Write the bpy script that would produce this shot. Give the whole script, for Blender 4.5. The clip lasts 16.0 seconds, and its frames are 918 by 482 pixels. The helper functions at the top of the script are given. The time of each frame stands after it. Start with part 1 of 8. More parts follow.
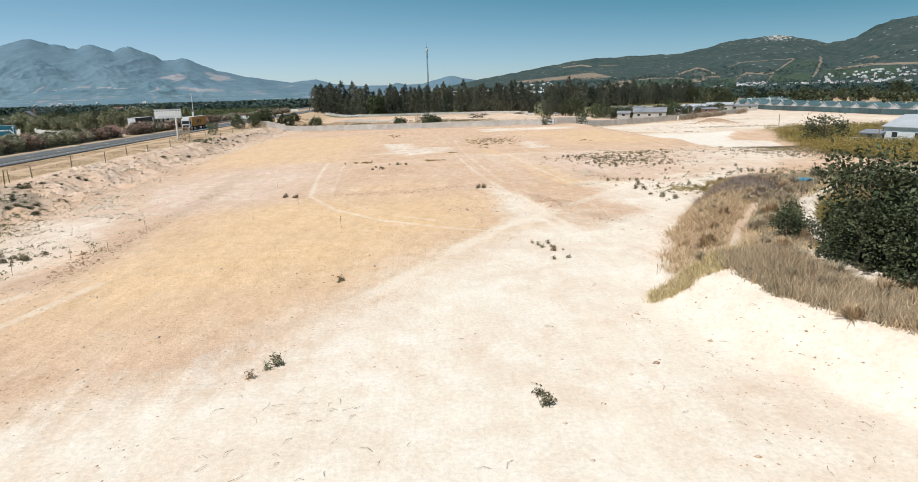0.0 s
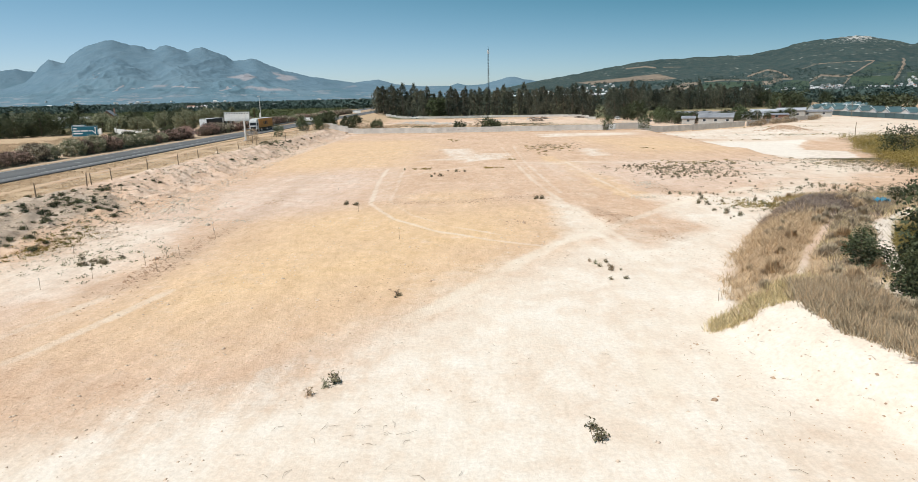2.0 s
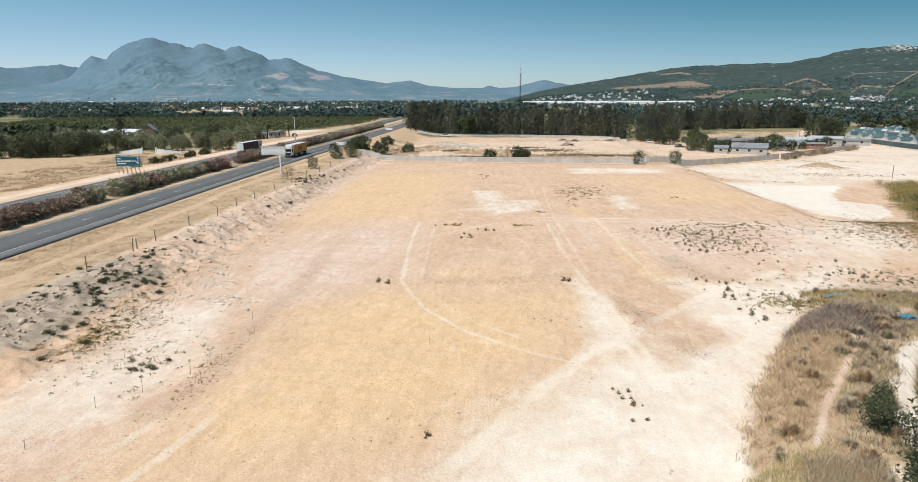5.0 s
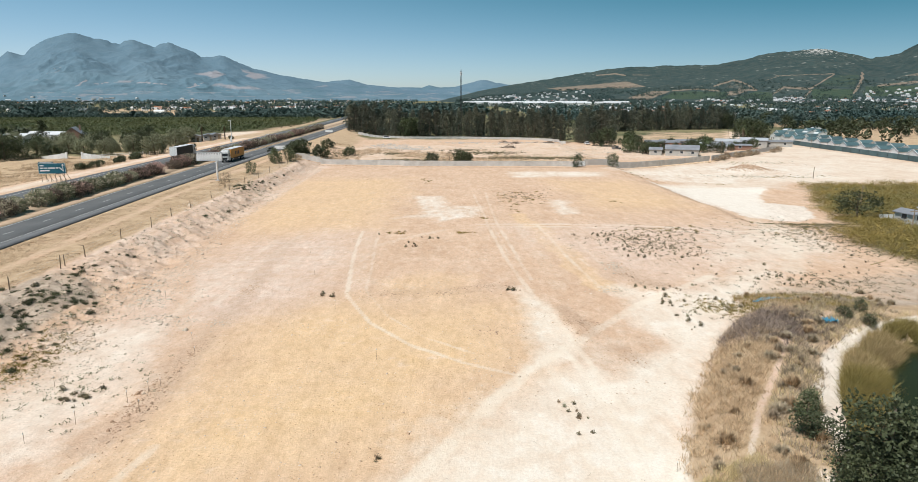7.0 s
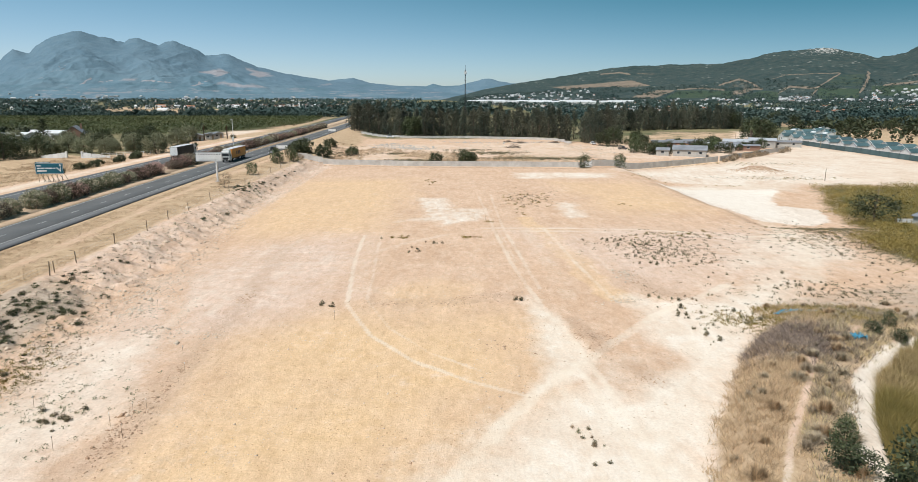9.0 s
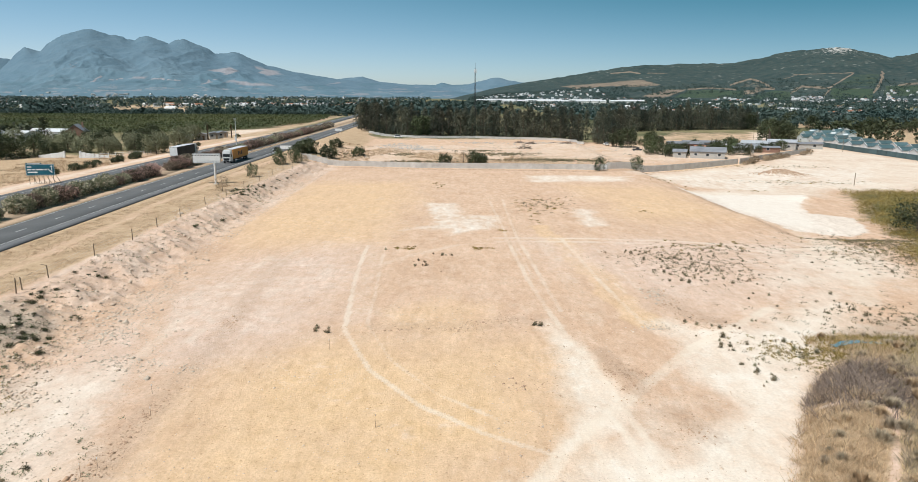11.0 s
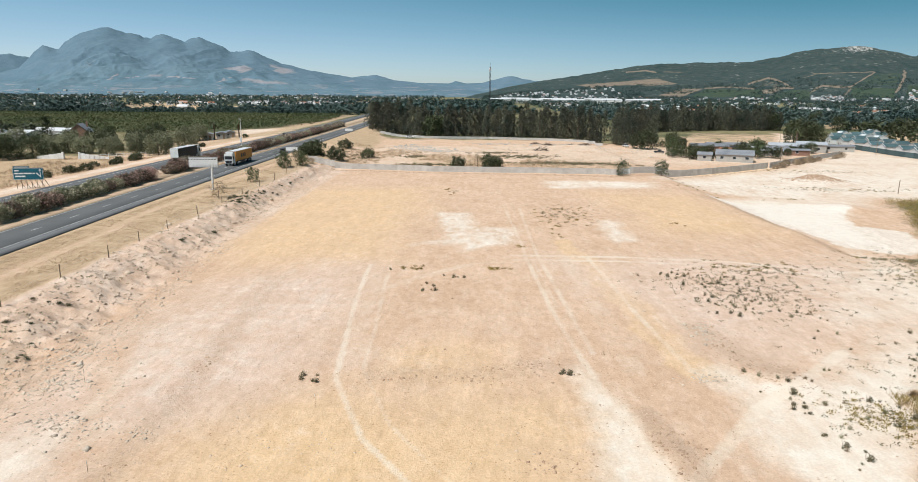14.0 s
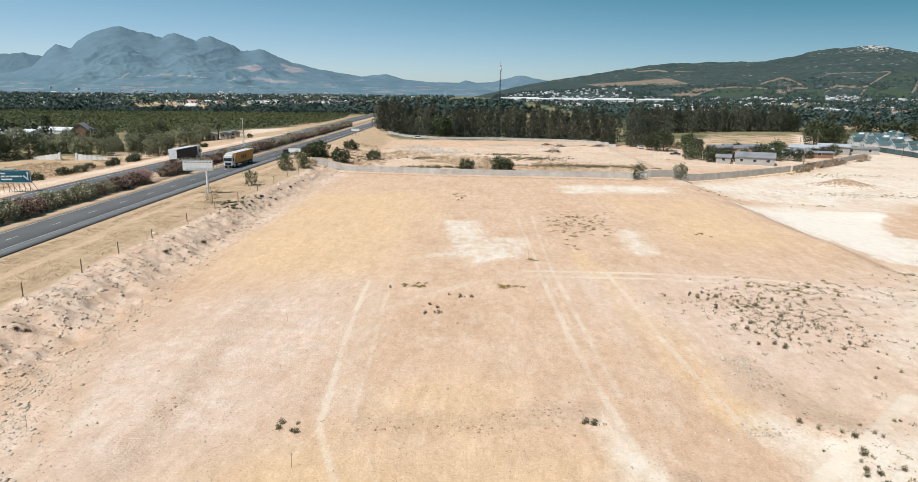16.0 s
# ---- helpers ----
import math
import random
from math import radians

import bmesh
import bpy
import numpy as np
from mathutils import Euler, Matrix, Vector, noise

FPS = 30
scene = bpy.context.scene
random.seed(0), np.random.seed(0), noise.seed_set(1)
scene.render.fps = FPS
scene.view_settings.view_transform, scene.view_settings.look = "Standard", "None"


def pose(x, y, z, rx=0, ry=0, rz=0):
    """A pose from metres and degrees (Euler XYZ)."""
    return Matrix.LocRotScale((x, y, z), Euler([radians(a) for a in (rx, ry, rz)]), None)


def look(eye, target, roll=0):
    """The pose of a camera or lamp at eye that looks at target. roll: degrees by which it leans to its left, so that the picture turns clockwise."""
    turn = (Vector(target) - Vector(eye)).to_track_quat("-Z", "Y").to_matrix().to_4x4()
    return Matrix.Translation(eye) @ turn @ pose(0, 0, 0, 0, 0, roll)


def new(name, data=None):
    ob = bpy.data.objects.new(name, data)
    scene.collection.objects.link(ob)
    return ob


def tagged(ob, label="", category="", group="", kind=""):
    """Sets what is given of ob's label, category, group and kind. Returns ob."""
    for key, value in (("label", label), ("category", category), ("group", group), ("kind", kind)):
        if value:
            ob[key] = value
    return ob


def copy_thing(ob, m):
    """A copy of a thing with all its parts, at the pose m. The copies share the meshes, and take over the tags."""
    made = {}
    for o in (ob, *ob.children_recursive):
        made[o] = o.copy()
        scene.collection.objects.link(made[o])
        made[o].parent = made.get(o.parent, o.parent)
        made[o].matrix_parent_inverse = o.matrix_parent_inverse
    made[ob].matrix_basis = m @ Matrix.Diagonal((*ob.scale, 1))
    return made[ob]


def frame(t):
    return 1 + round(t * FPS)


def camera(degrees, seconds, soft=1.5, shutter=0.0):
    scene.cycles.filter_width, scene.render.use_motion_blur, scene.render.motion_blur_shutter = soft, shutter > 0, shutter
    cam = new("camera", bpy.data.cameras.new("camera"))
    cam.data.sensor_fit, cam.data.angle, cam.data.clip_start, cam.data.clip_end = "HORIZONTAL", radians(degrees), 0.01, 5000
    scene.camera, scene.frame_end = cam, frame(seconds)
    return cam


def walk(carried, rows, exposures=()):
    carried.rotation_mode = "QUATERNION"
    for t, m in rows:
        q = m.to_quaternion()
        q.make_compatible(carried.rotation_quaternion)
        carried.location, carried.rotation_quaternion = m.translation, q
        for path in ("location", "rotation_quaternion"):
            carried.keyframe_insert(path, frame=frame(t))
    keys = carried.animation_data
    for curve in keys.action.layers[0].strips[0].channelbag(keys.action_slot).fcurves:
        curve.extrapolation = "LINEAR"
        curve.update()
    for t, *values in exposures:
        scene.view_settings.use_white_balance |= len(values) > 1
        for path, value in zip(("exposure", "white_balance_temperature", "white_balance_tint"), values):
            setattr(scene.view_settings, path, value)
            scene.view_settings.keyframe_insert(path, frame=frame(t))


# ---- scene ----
cam = camera(71.3, 16.0, soft=0.6)
PATH = [
    (0, (0.538, -0.912, 10.724), (0.658, 1.033, 10.275), -1.7),
    (0.5, (0.348, -0.921, 10.865), (0.369, 1.028, 10.418), -1.6),
    (1, (0.338, -0.85, 10.903), (0.332, 1.099, 10.458), -1.4),
    (1.5, (0.449, -0.884, 10.936), (0.417, 1.066, 10.493), -1.3),
    (2, (0.53, -0.891, 11.816), (0.475, 1.059, 11.373), -1.3),
    (2.5, (0.55, -0.914, 13.076), (0.474, 1.036, 12.635), -1.2),
    (3, (0.53, -0.815, 14.961), (0.432, 1.134, 14.521), -1.2),
    (3.5, (0.476, -0.85, 17.346), (0.363, 1.097, 16.905), -0.8),
    (5.8, (0.379, -0.663, 21.738), (0.236, 1.284, 21.3), -0.2),
    (6, (0.35, -0.63, 21.785), (0.285, 1.321, 21.346), -0.2),
    (6.5, (0.299, -0.671, 21.903), (0.317, 1.28, 21.464), -0.2),
    (7, (0.169, -0.633, 22.633), (0.208, 1.317, 22.191), -0.0),
    (7.5, (0.219, -0.701, 22.884), (0.262, 1.249, 22.441), 0.0),
    (8, (0.293, -0.359, 22.921), (0.332, 1.591, 22.477), 0.1),
    (8.5, (0.113, 0.903, 22.851), (0.148, 2.853, 22.406), 0.1),
    (9, (0.02, 2.837, 22.866), (0.048, 4.786, 22.42), 0.1),
    (11.5, (-0.312, 13.171, 22.897), (-0.315, 15.12, 22.447), 0.3),
    (12, (-0.225, 15.005, 22.902), (-0.235, 16.953, 22.451), 0.3),
    (12.5, (-0.269, 16.603, 22.978), (-0.286, 18.551, 22.525), 0.3),
    (13, (-0.264, 18.327, 23.018), (-0.286, 20.275, 22.566), 0.4),
    (13.5, (-0.397, 20.092, 23.193), (-0.427, 22.04, 22.739), 0.4),
    (14, (-0.402, 22.066, 23.244), (-0.439, 24.014, 22.79), 0.4),
    (14.5, (-0.327, 23.935, 23.289), (-0.372, 25.882, 22.835), 0.4),
    (15, (-0.336, 26.045, 23.328), (-0.388, 27.991, 22.872), 0.5),
    (15.5, (-0.36, 28.003, 23.343), (-0.417, 29.949, 22.887), 0.5),
    (16, (-0.313, 30.259, 23.3), (-0.379, 32.205, 22.844), 0.5),
]
walk(cam, [(t, look(e, a, r)) for t, e, a, r in PATH])

# ---- light ----
SUN_EL, SUN_AZ = 60.0, -138.0          # degrees; azimuth clockwise from the +y axis
world = bpy.data.worlds.new("world")
scene.world = world
world.use_nodes = True
wn = world.node_tree
sky = wn.nodes.new("ShaderNodeTexSky")
sky.sky_type = "NISHITA"
sky.sun_disc = False
sky.sun_elevation = radians(SUN_EL)
sky.sun_rotation = radians(SUN_AZ)
sky.altitude = 300
sky.air_density = 0.6
sky.dust_density = 0.6
sky.ozone_density = 1.1
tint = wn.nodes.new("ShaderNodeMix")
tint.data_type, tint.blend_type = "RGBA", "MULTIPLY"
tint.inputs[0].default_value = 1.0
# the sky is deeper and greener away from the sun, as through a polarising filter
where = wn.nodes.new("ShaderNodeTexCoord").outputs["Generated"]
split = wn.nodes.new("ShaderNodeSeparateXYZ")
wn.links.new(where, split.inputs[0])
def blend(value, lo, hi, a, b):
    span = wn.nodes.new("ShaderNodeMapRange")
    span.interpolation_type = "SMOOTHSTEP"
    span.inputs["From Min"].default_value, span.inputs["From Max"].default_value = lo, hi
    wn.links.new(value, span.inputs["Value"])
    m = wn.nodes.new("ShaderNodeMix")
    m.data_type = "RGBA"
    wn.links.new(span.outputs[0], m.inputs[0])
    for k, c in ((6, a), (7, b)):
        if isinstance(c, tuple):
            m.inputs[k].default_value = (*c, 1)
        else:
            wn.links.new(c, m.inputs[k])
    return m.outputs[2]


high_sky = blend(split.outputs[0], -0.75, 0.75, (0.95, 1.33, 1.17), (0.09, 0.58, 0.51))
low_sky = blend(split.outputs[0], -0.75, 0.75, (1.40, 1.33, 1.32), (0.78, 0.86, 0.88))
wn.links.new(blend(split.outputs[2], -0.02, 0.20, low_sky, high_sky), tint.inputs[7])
wn.links.new(sky.outputs[0], tint.inputs[6])
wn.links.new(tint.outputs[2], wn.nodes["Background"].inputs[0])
wn.nodes["Background"].inputs[1].default_value = 0.098
sun = new("sun", bpy.data.lights.new("sun", "SUN"))
sun.data.energy = 4.8
sun.data.angle = radians(0.53)
sun.data.color = (1.0, 0.97, 0.935)
_a, _e = radians(SUN_AZ), radians(SUN_EL)
sun.matrix_world = look((0, 0, 60), (-60 * math.sin(_a) * math.cos(_e), -60 * math.cos(_a) * math.cos(_e), 60 - 60 * math.sin(_e)))
scene.view_settings.exposure = 0.0

# ---- materials ----
def nodes_of(name):
    m = bpy.data.materials.new(name)
    m.use_nodes = True
    nt = m.node_tree
    return m, nt, nt.nodes["Principled BSDF"]


def noise_node(nt, scale, detail=4.0, rough=0.6, vec=None):
    n = nt.nodes.new("ShaderNodeTexNoise")
    n.inputs["Scale"].default_value = scale
    n.inputs["Detail"].default_value = detail
    n.inputs["Roughness"].default_value = rough
    if vec is not None:
        nt.links.new(vec, n.inputs["Vector"])
    return n.outputs["Fac"]


def ramp(nt, fac, lo, hi):
    r = nt.nodes.new("ShaderNodeMapRange")
    r.inputs["From Min"].default_value, r.inputs["From Max"].default_value = lo, hi
    nt.links.new(fac, r.inputs["Value"])
    return r.outputs["Result"]


def mix(nt, fac, a, b, mode="MIX"):
    n = nt.nodes.new("ShaderNodeMix")
    n.data_type, n.blend_type = "RGBA", mode
    for value, slot in ((fac, 0), (a, 6), (b, 7)):
        if isinstance(value, (int, float)):
            n.inputs[slot].default_value = value
        elif isinstance(value, (tuple, list)):
            n.inputs[slot].default_value = (*value, 1)
        else:
            nt.links.new(value, n.inputs[slot])
    return n.outputs[2]


def calc(nt, op, a, b):
    n = nt.nodes.new("ShaderNodeMath")
    n.operation = op
    for i, value in enumerate((a, b)):
        if isinstance(value, (int, float)):
            n.inputs[i].default_value = value
        else:
            nt.links.new(value, n.inputs[i])
    return n.outputs[0]


def bump(nt, bsdf, height, strength, distance):
    b = nt.nodes.new("ShaderNodeBump")
    b.inputs["Strength"].default_value, b.inputs["Distance"].default_value = strength, distance
    nt.links.new(height, b.inputs["Height"])
    nt.links.new(b.outputs[0], bsdf.inputs["Normal"])


def surface(name, c1, c2, scale=0.5, fine=9.0, rough=0.85, relief=0.3, depth=0.02, metal=0.0, island=0.0, thing=0.0):
    """Two tones over a broad noise, a fine grain, and chance variation by island or by object."""
    m, nt, bsdf = nodes_of(name)
    pos = nt.nodes.new("ShaderNodeNewGeometry")
    broad = ramp(nt, noise_node(nt, scale, 4, 0.6, pos.outputs["Position"]), 0.32, 0.68)
    grain = noise_node(nt, fine, 3, 0.7, pos.outputs["Position"])
    col = mix(nt, broad, c1, c2)
    col = mix(nt, 0.55, col, mix(nt, ramp(nt, grain, 0.25, 0.75), (0.45, 0.45, 0.45), (1.0, 1.0, 1.0)), "MULTIPLY")
    if island:
        value = ramp(nt, pos.outputs["Random Per Island"], 0, 1)
        col = mix(nt, 1.0, col, mix(nt, value, (1 - island,) * 3, (1 + island,) * 3), "MULTIPLY")
    if thing:
        info = nt.nodes.new("ShaderNodeObjectInfo")
        col = mix(nt, 1.0, col, mix(nt, info.outputs["Random"], (1 - thing,) * 3, (1 + thing,) * 3), "MULTIPLY")
    nt.links.new(col, bsdf.inputs["Base Color"])
    bsdf.inputs["Roughness"].default_value = rough
    if relief == 0.0 and rough > 0.5:
        bsdf.inputs["Specular IOR Level"].default_value = 0.15
    bsdf.inputs["Metallic"].default_value = metal
    bsdf.inputs["Specular IOR Level"].default_value = 0.3
    if relief:
        bump(nt, bsdf, grain, relief, depth)
    return m


def ground_material():
    """Soil whose kinds lie in the attributes soil and cover: pale fill, ochre, pink clay, and dry grass, green growth, stony earth."""
    m, nt, bsdf = nodes_of("soil")
    pos = nt.nodes.new("ShaderNodeNewGeometry").outputs["Position"]
    soil = nt.nodes.new("ShaderNodeAttribute")
    soil.attribute_name = "soil"
    cover = nt.nodes.new("ShaderNodeAttribute")
    cover.attribute_name = "cover"
    s = nt.nodes.new("ShaderNodeSeparateColor")
    c = nt.nodes.new("ShaderNodeSeparateColor")
    nt.links.new(soil.outputs["Color"], s.inputs[0])
    nt.links.new(cover.outputs["Color"], c.inputs[0])
    n_far = noise_node(nt, 0.012, 5, 0.6, pos)
    n_big = noise_node(nt, 0.09, 5, 0.62, pos)
    n_mid = noise_node(nt, 0.6, 5, 0.65, pos)
    n_fine = noise_node(nt, 5.0, 5, 0.7, pos)
    streak_map = nt.nodes.new("ShaderNodeMapping")
    streak_map.inputs["Scale"].default_value = (0.6, 0.26, 1.0)
    streak_map.inputs["Rotation"].default_value = (0, 0, radians(4))
    nt.links.new(pos, streak_map.inputs["Vector"])
    n_streak = noise_node(nt, 1.0, 6, 0.7, streak_map.outputs[0])
    n_step = noise_node(nt, 1.9, 6, 0.75, pos)
    edge = calc(nt, "ADD", calc(nt, "MULTIPLY", calc(nt, "SUBTRACT", n_mid, 0.5), 0.8), calc(nt, "MULTIPLY", calc(nt, "SUBTRACT", n_big, 0.5), 1.2))
    edge = calc(nt, "ADD", edge, calc(nt, "MULTIPLY", calc(nt, "SUBTRACT", n_step, 0.5), 0.45))

    def masked(channel, lo=0.25, hi=0.75):
        return ramp(nt, calc(nt, "ADD", channel, edge), lo, hi)

    tan = mix(nt, ramp(nt, n_big, 0.35, 0.65), TAN_A, TAN_B)
    tan = mix(nt, ramp(nt, n_streak, 0.45, 0.85), tan, TAN_C)
    tan = mix(nt, ramp(nt, n_mid, 0.52, 0.78), tan, TAN_D)
    col = mix(nt, masked(s.outputs[1], 0.1, 1.1), tan, mix(nt, ramp(nt, n_mid, 0.3, 0.7), OCHRE_A, OCHRE_B))
    col = mix(nt, masked(s.outputs[2], 0.1, 1.1), col, mix(nt, ramp(nt, n_mid, 0.3, 0.7), PINK_A, PINK_B))
    col = mix(nt, masked(s.outputs[0], 0.15, 1.15), col, mix(nt, ramp(nt, n_streak, 0.3, 0.62), PALE_A, PALE_B))
    wisp = calc(nt, "ADD", calc(nt, "MULTIPLY", edge, 0.45), calc(nt, "MULTIPLY", calc(nt, "SUBTRACT", n_streak, 0.5), 0.9))
    white = ramp(nt, calc(nt, "ADD", soil.outputs["Alpha"], wisp), 0.38, 0.72)
    col = mix(nt, calc(nt, "MULTIPLY", white, 0.85), col, mix(nt, ramp(nt, n_mid, 0.3, 0.7), WHITE_A, WHITE_B))
    col = mix(nt, masked(c.outputs[2], 0.3, 0.8), col, mix(nt, ramp(nt, n_mid, 0.3, 0.7), STONY_A, STONY_B))
    col = mix(nt, masked(c.outputs[0], 0.3, 0.7), col, mix(nt, ramp(nt, n_mid, 0.3, 0.7), STRAW_A, STRAW_B))
    col = mix(nt, masked(c.outputs[1], 0.3, 0.7), col, mix(nt, ramp(nt, n_far, 0.4, 0.6), GREEN_A, GREEN_B))
    col = mix(nt, 0.75, col, mix(nt, ramp(nt, n_fine, 0.3, 0.7), (0.84, 0.825, 0.81), (1.12, 1.12, 1.12)), "MULTIPLY")
    rutted = nt.nodes.new("ShaderNodeAttribute")
    rutted.attribute_name = "rough"
    r = nt.nodes.new("ShaderNodeSeparateColor")
    nt.links.new(rutted.outputs["Color"], r.inputs[0])
    firm = ramp(nt, calc(nt, "ADD", s.outputs[0], calc(nt, "MULTIPLY", edge, 0.4)), 1.0, 0.45)
    specks = ramp(nt, noise_node(nt, 1.3, 8, 0.9, pos), 0.55, 0.68)
    col = mix(nt, calc(nt, "MULTIPLY", calc(nt, "MULTIPLY", specks, firm), 0.75), col, mix(nt, 1.0, col, (0.74, 0.67, 0.60), "MULTIPLY"))
    # thin scrape marks left by the levelling
    scrape_map = nt.nodes.new("ShaderNodeMapping")
    scrape_map.inputs["Scale"].default_value = (2.0, 0.45, 1.0)
    scrape_map.inputs["Rotation"].default_value = (0, 0, radians(-9))
    nt.links.new(pos, scrape_map.inputs["Vector"])
    scrape = noise_node(nt, 1.0, 4, 0.65, scrape_map.outputs[0])
    col = mix(nt, calc(nt, "MULTIPLY", ramp(nt, n_big, 0.48, 0.62), firm), col, mix(nt, 1.0, col, mix(nt, ramp(nt, scrape, 0.32, 0.68), (0.92, 0.905, 0.89), (1.06, 1.06, 1.065)), "MULTIPLY"))
    # smears of spread soil, drawn out aslant, in two widths
    for turn, wide, lo, hi in ((38, (0.55, 0.12, 1.0), (0.945, 0.93, 0.915), (1.05, 1.055, 1.06)), (24, (1.5, 0.8, 1.0), (0.945, 0.93, 0.918), (1.045, 1.045, 1.05)), (-52, (1.2, 0.7, 1.0), (0.945, 0.93, 0.92), (1.04, 1.04, 1.045))):
        smear_map = nt.nodes.new("ShaderNodeMapping")
        smear_map.inputs["Scale"].default_value = wide
        smear_map.inputs["Rotation"].default_value = (0, 0, radians(turn))
        nt.links.new(pos, smear_map.inputs["Vector"])
        smear = noise_node(nt, 1.0, 7, 0.68, smear_map.outputs[0])
        col = mix(nt, calc(nt, "ADD", calc(nt, "MULTIPLY", firm, 0.75), 0.25), col, mix(nt, 1.0, col, mix(nt, ramp(nt, smear, 0.36, 0.62), lo, hi), "MULTIPLY"))
    # gravel and clods: small dark and light dots where the soil is broken
    broken = ramp(nt, noise_node(nt, 0.22, 5, 0.7, pos), 0.36, 0.60)
    for scale, size, tone, amount in ((1.7, 0.16, (0.58, 0.50, 0.43), 0.85), (3.3, 0.20, (0.66, 0.58, 0.50), 0.8), (2.3, 0.15, (1.22, 1.22, 1.22), 0.7)):
        dots = nt.nodes.new("ShaderNodeTexVoronoi")
        dots.inputs["Scale"].default_value = scale
        nt.links.new(pos, dots.inputs["Vector"])
        near = ramp(nt, dots.outputs["Distance"], size, size * 0.5)
        col = mix(nt, calc(nt, "MULTIPLY", calc(nt, "MULTIPLY", calc(nt, "MULTIPLY", near, broken), firm), amount), col, mix(nt, 1.0, col, tone, "MULTIPLY"))
    # bleached wheel marks, and churned earth of a redder brown
    mark = ramp(nt, calc(nt, "ADD", r.outputs[0], calc(nt, "MULTIPLY", calc(nt, "SUBTRACT", n_step, 0.5), 0.9)), 0.25, 0.75)
    col = mix(nt, calc(nt, "MULTIPLY", mark, 0.58), col, mix(nt, ramp(nt, n_mid, 0.3, 0.7), (0.70, 0.59, 0.47), (0.76, 0.68, 0.57)))
    churn = ramp(nt, calc(nt, "ADD", r.outputs[1], calc(nt, "MULTIPLY", calc(nt, "SUBTRACT", n_step, 0.5), 1.6)), 0.35, 0.85)
    col = mix(nt, calc(nt, "MULTIPLY", churn, 0.6), col, mix(nt, n_fine, (0.42, 0.275, 0.185), (0.58, 0.43, 0.32)))
    nt.links.new(col, bsdf.inputs["Base Color"])
    bsdf.inputs["Roughness"].default_value = 0.95
    bsdf.inputs["Specular IOR Level"].default_value = 0.1
    relief = calc(nt, "MULTIPLY", calc(nt, "ADD", n_fine, n_step), calc(nt, "ADD", calc(nt, "MULTIPLY", firm, 0.6), 0.4))
    bump(nt, bsdf, calc(nt, "ADD", calc(nt, "ADD", relief, calc(nt, "MULTIPLY", smear, 0.5)), calc(nt, "MULTIPLY", churn, n_fine)), 0.7, 0.085)
    return m


TAN_A, TAN_B, TAN_C, TAN_D = (0.56, 0.388, 0.268), (0.625, 0.452, 0.328), (0.675, 0.53, 0.413), (0.505, 0.336, 0.230)
OCHRE_A, OCHRE_B = (0.655, 0.458, 0.258), (0.695, 0.508, 0.330)
PINK_A, PINK_B = (0.605, 0.453, 0.362), (0.68, 0.552, 0.460)
PALE_A, PALE_B = (0.685, 0.592, 0.490), (0.745, 0.675, 0.582)
WHITE_A, WHITE_B = (0.70, 0.63, 0.55), (0.765, 0.71, 0.635)
STONY_A, STONY_B = (0.34, 0.275, 0.215), (0.52, 0.43, 0.345)
STRAW_A, STRAW_B = (0.41, 0.295, 0.185), (0.55, 0.42, 0.285)
GREEN_A, GREEN_B = (0.095, 0.11, 0.058), (0.25, 0.22, 0.125)

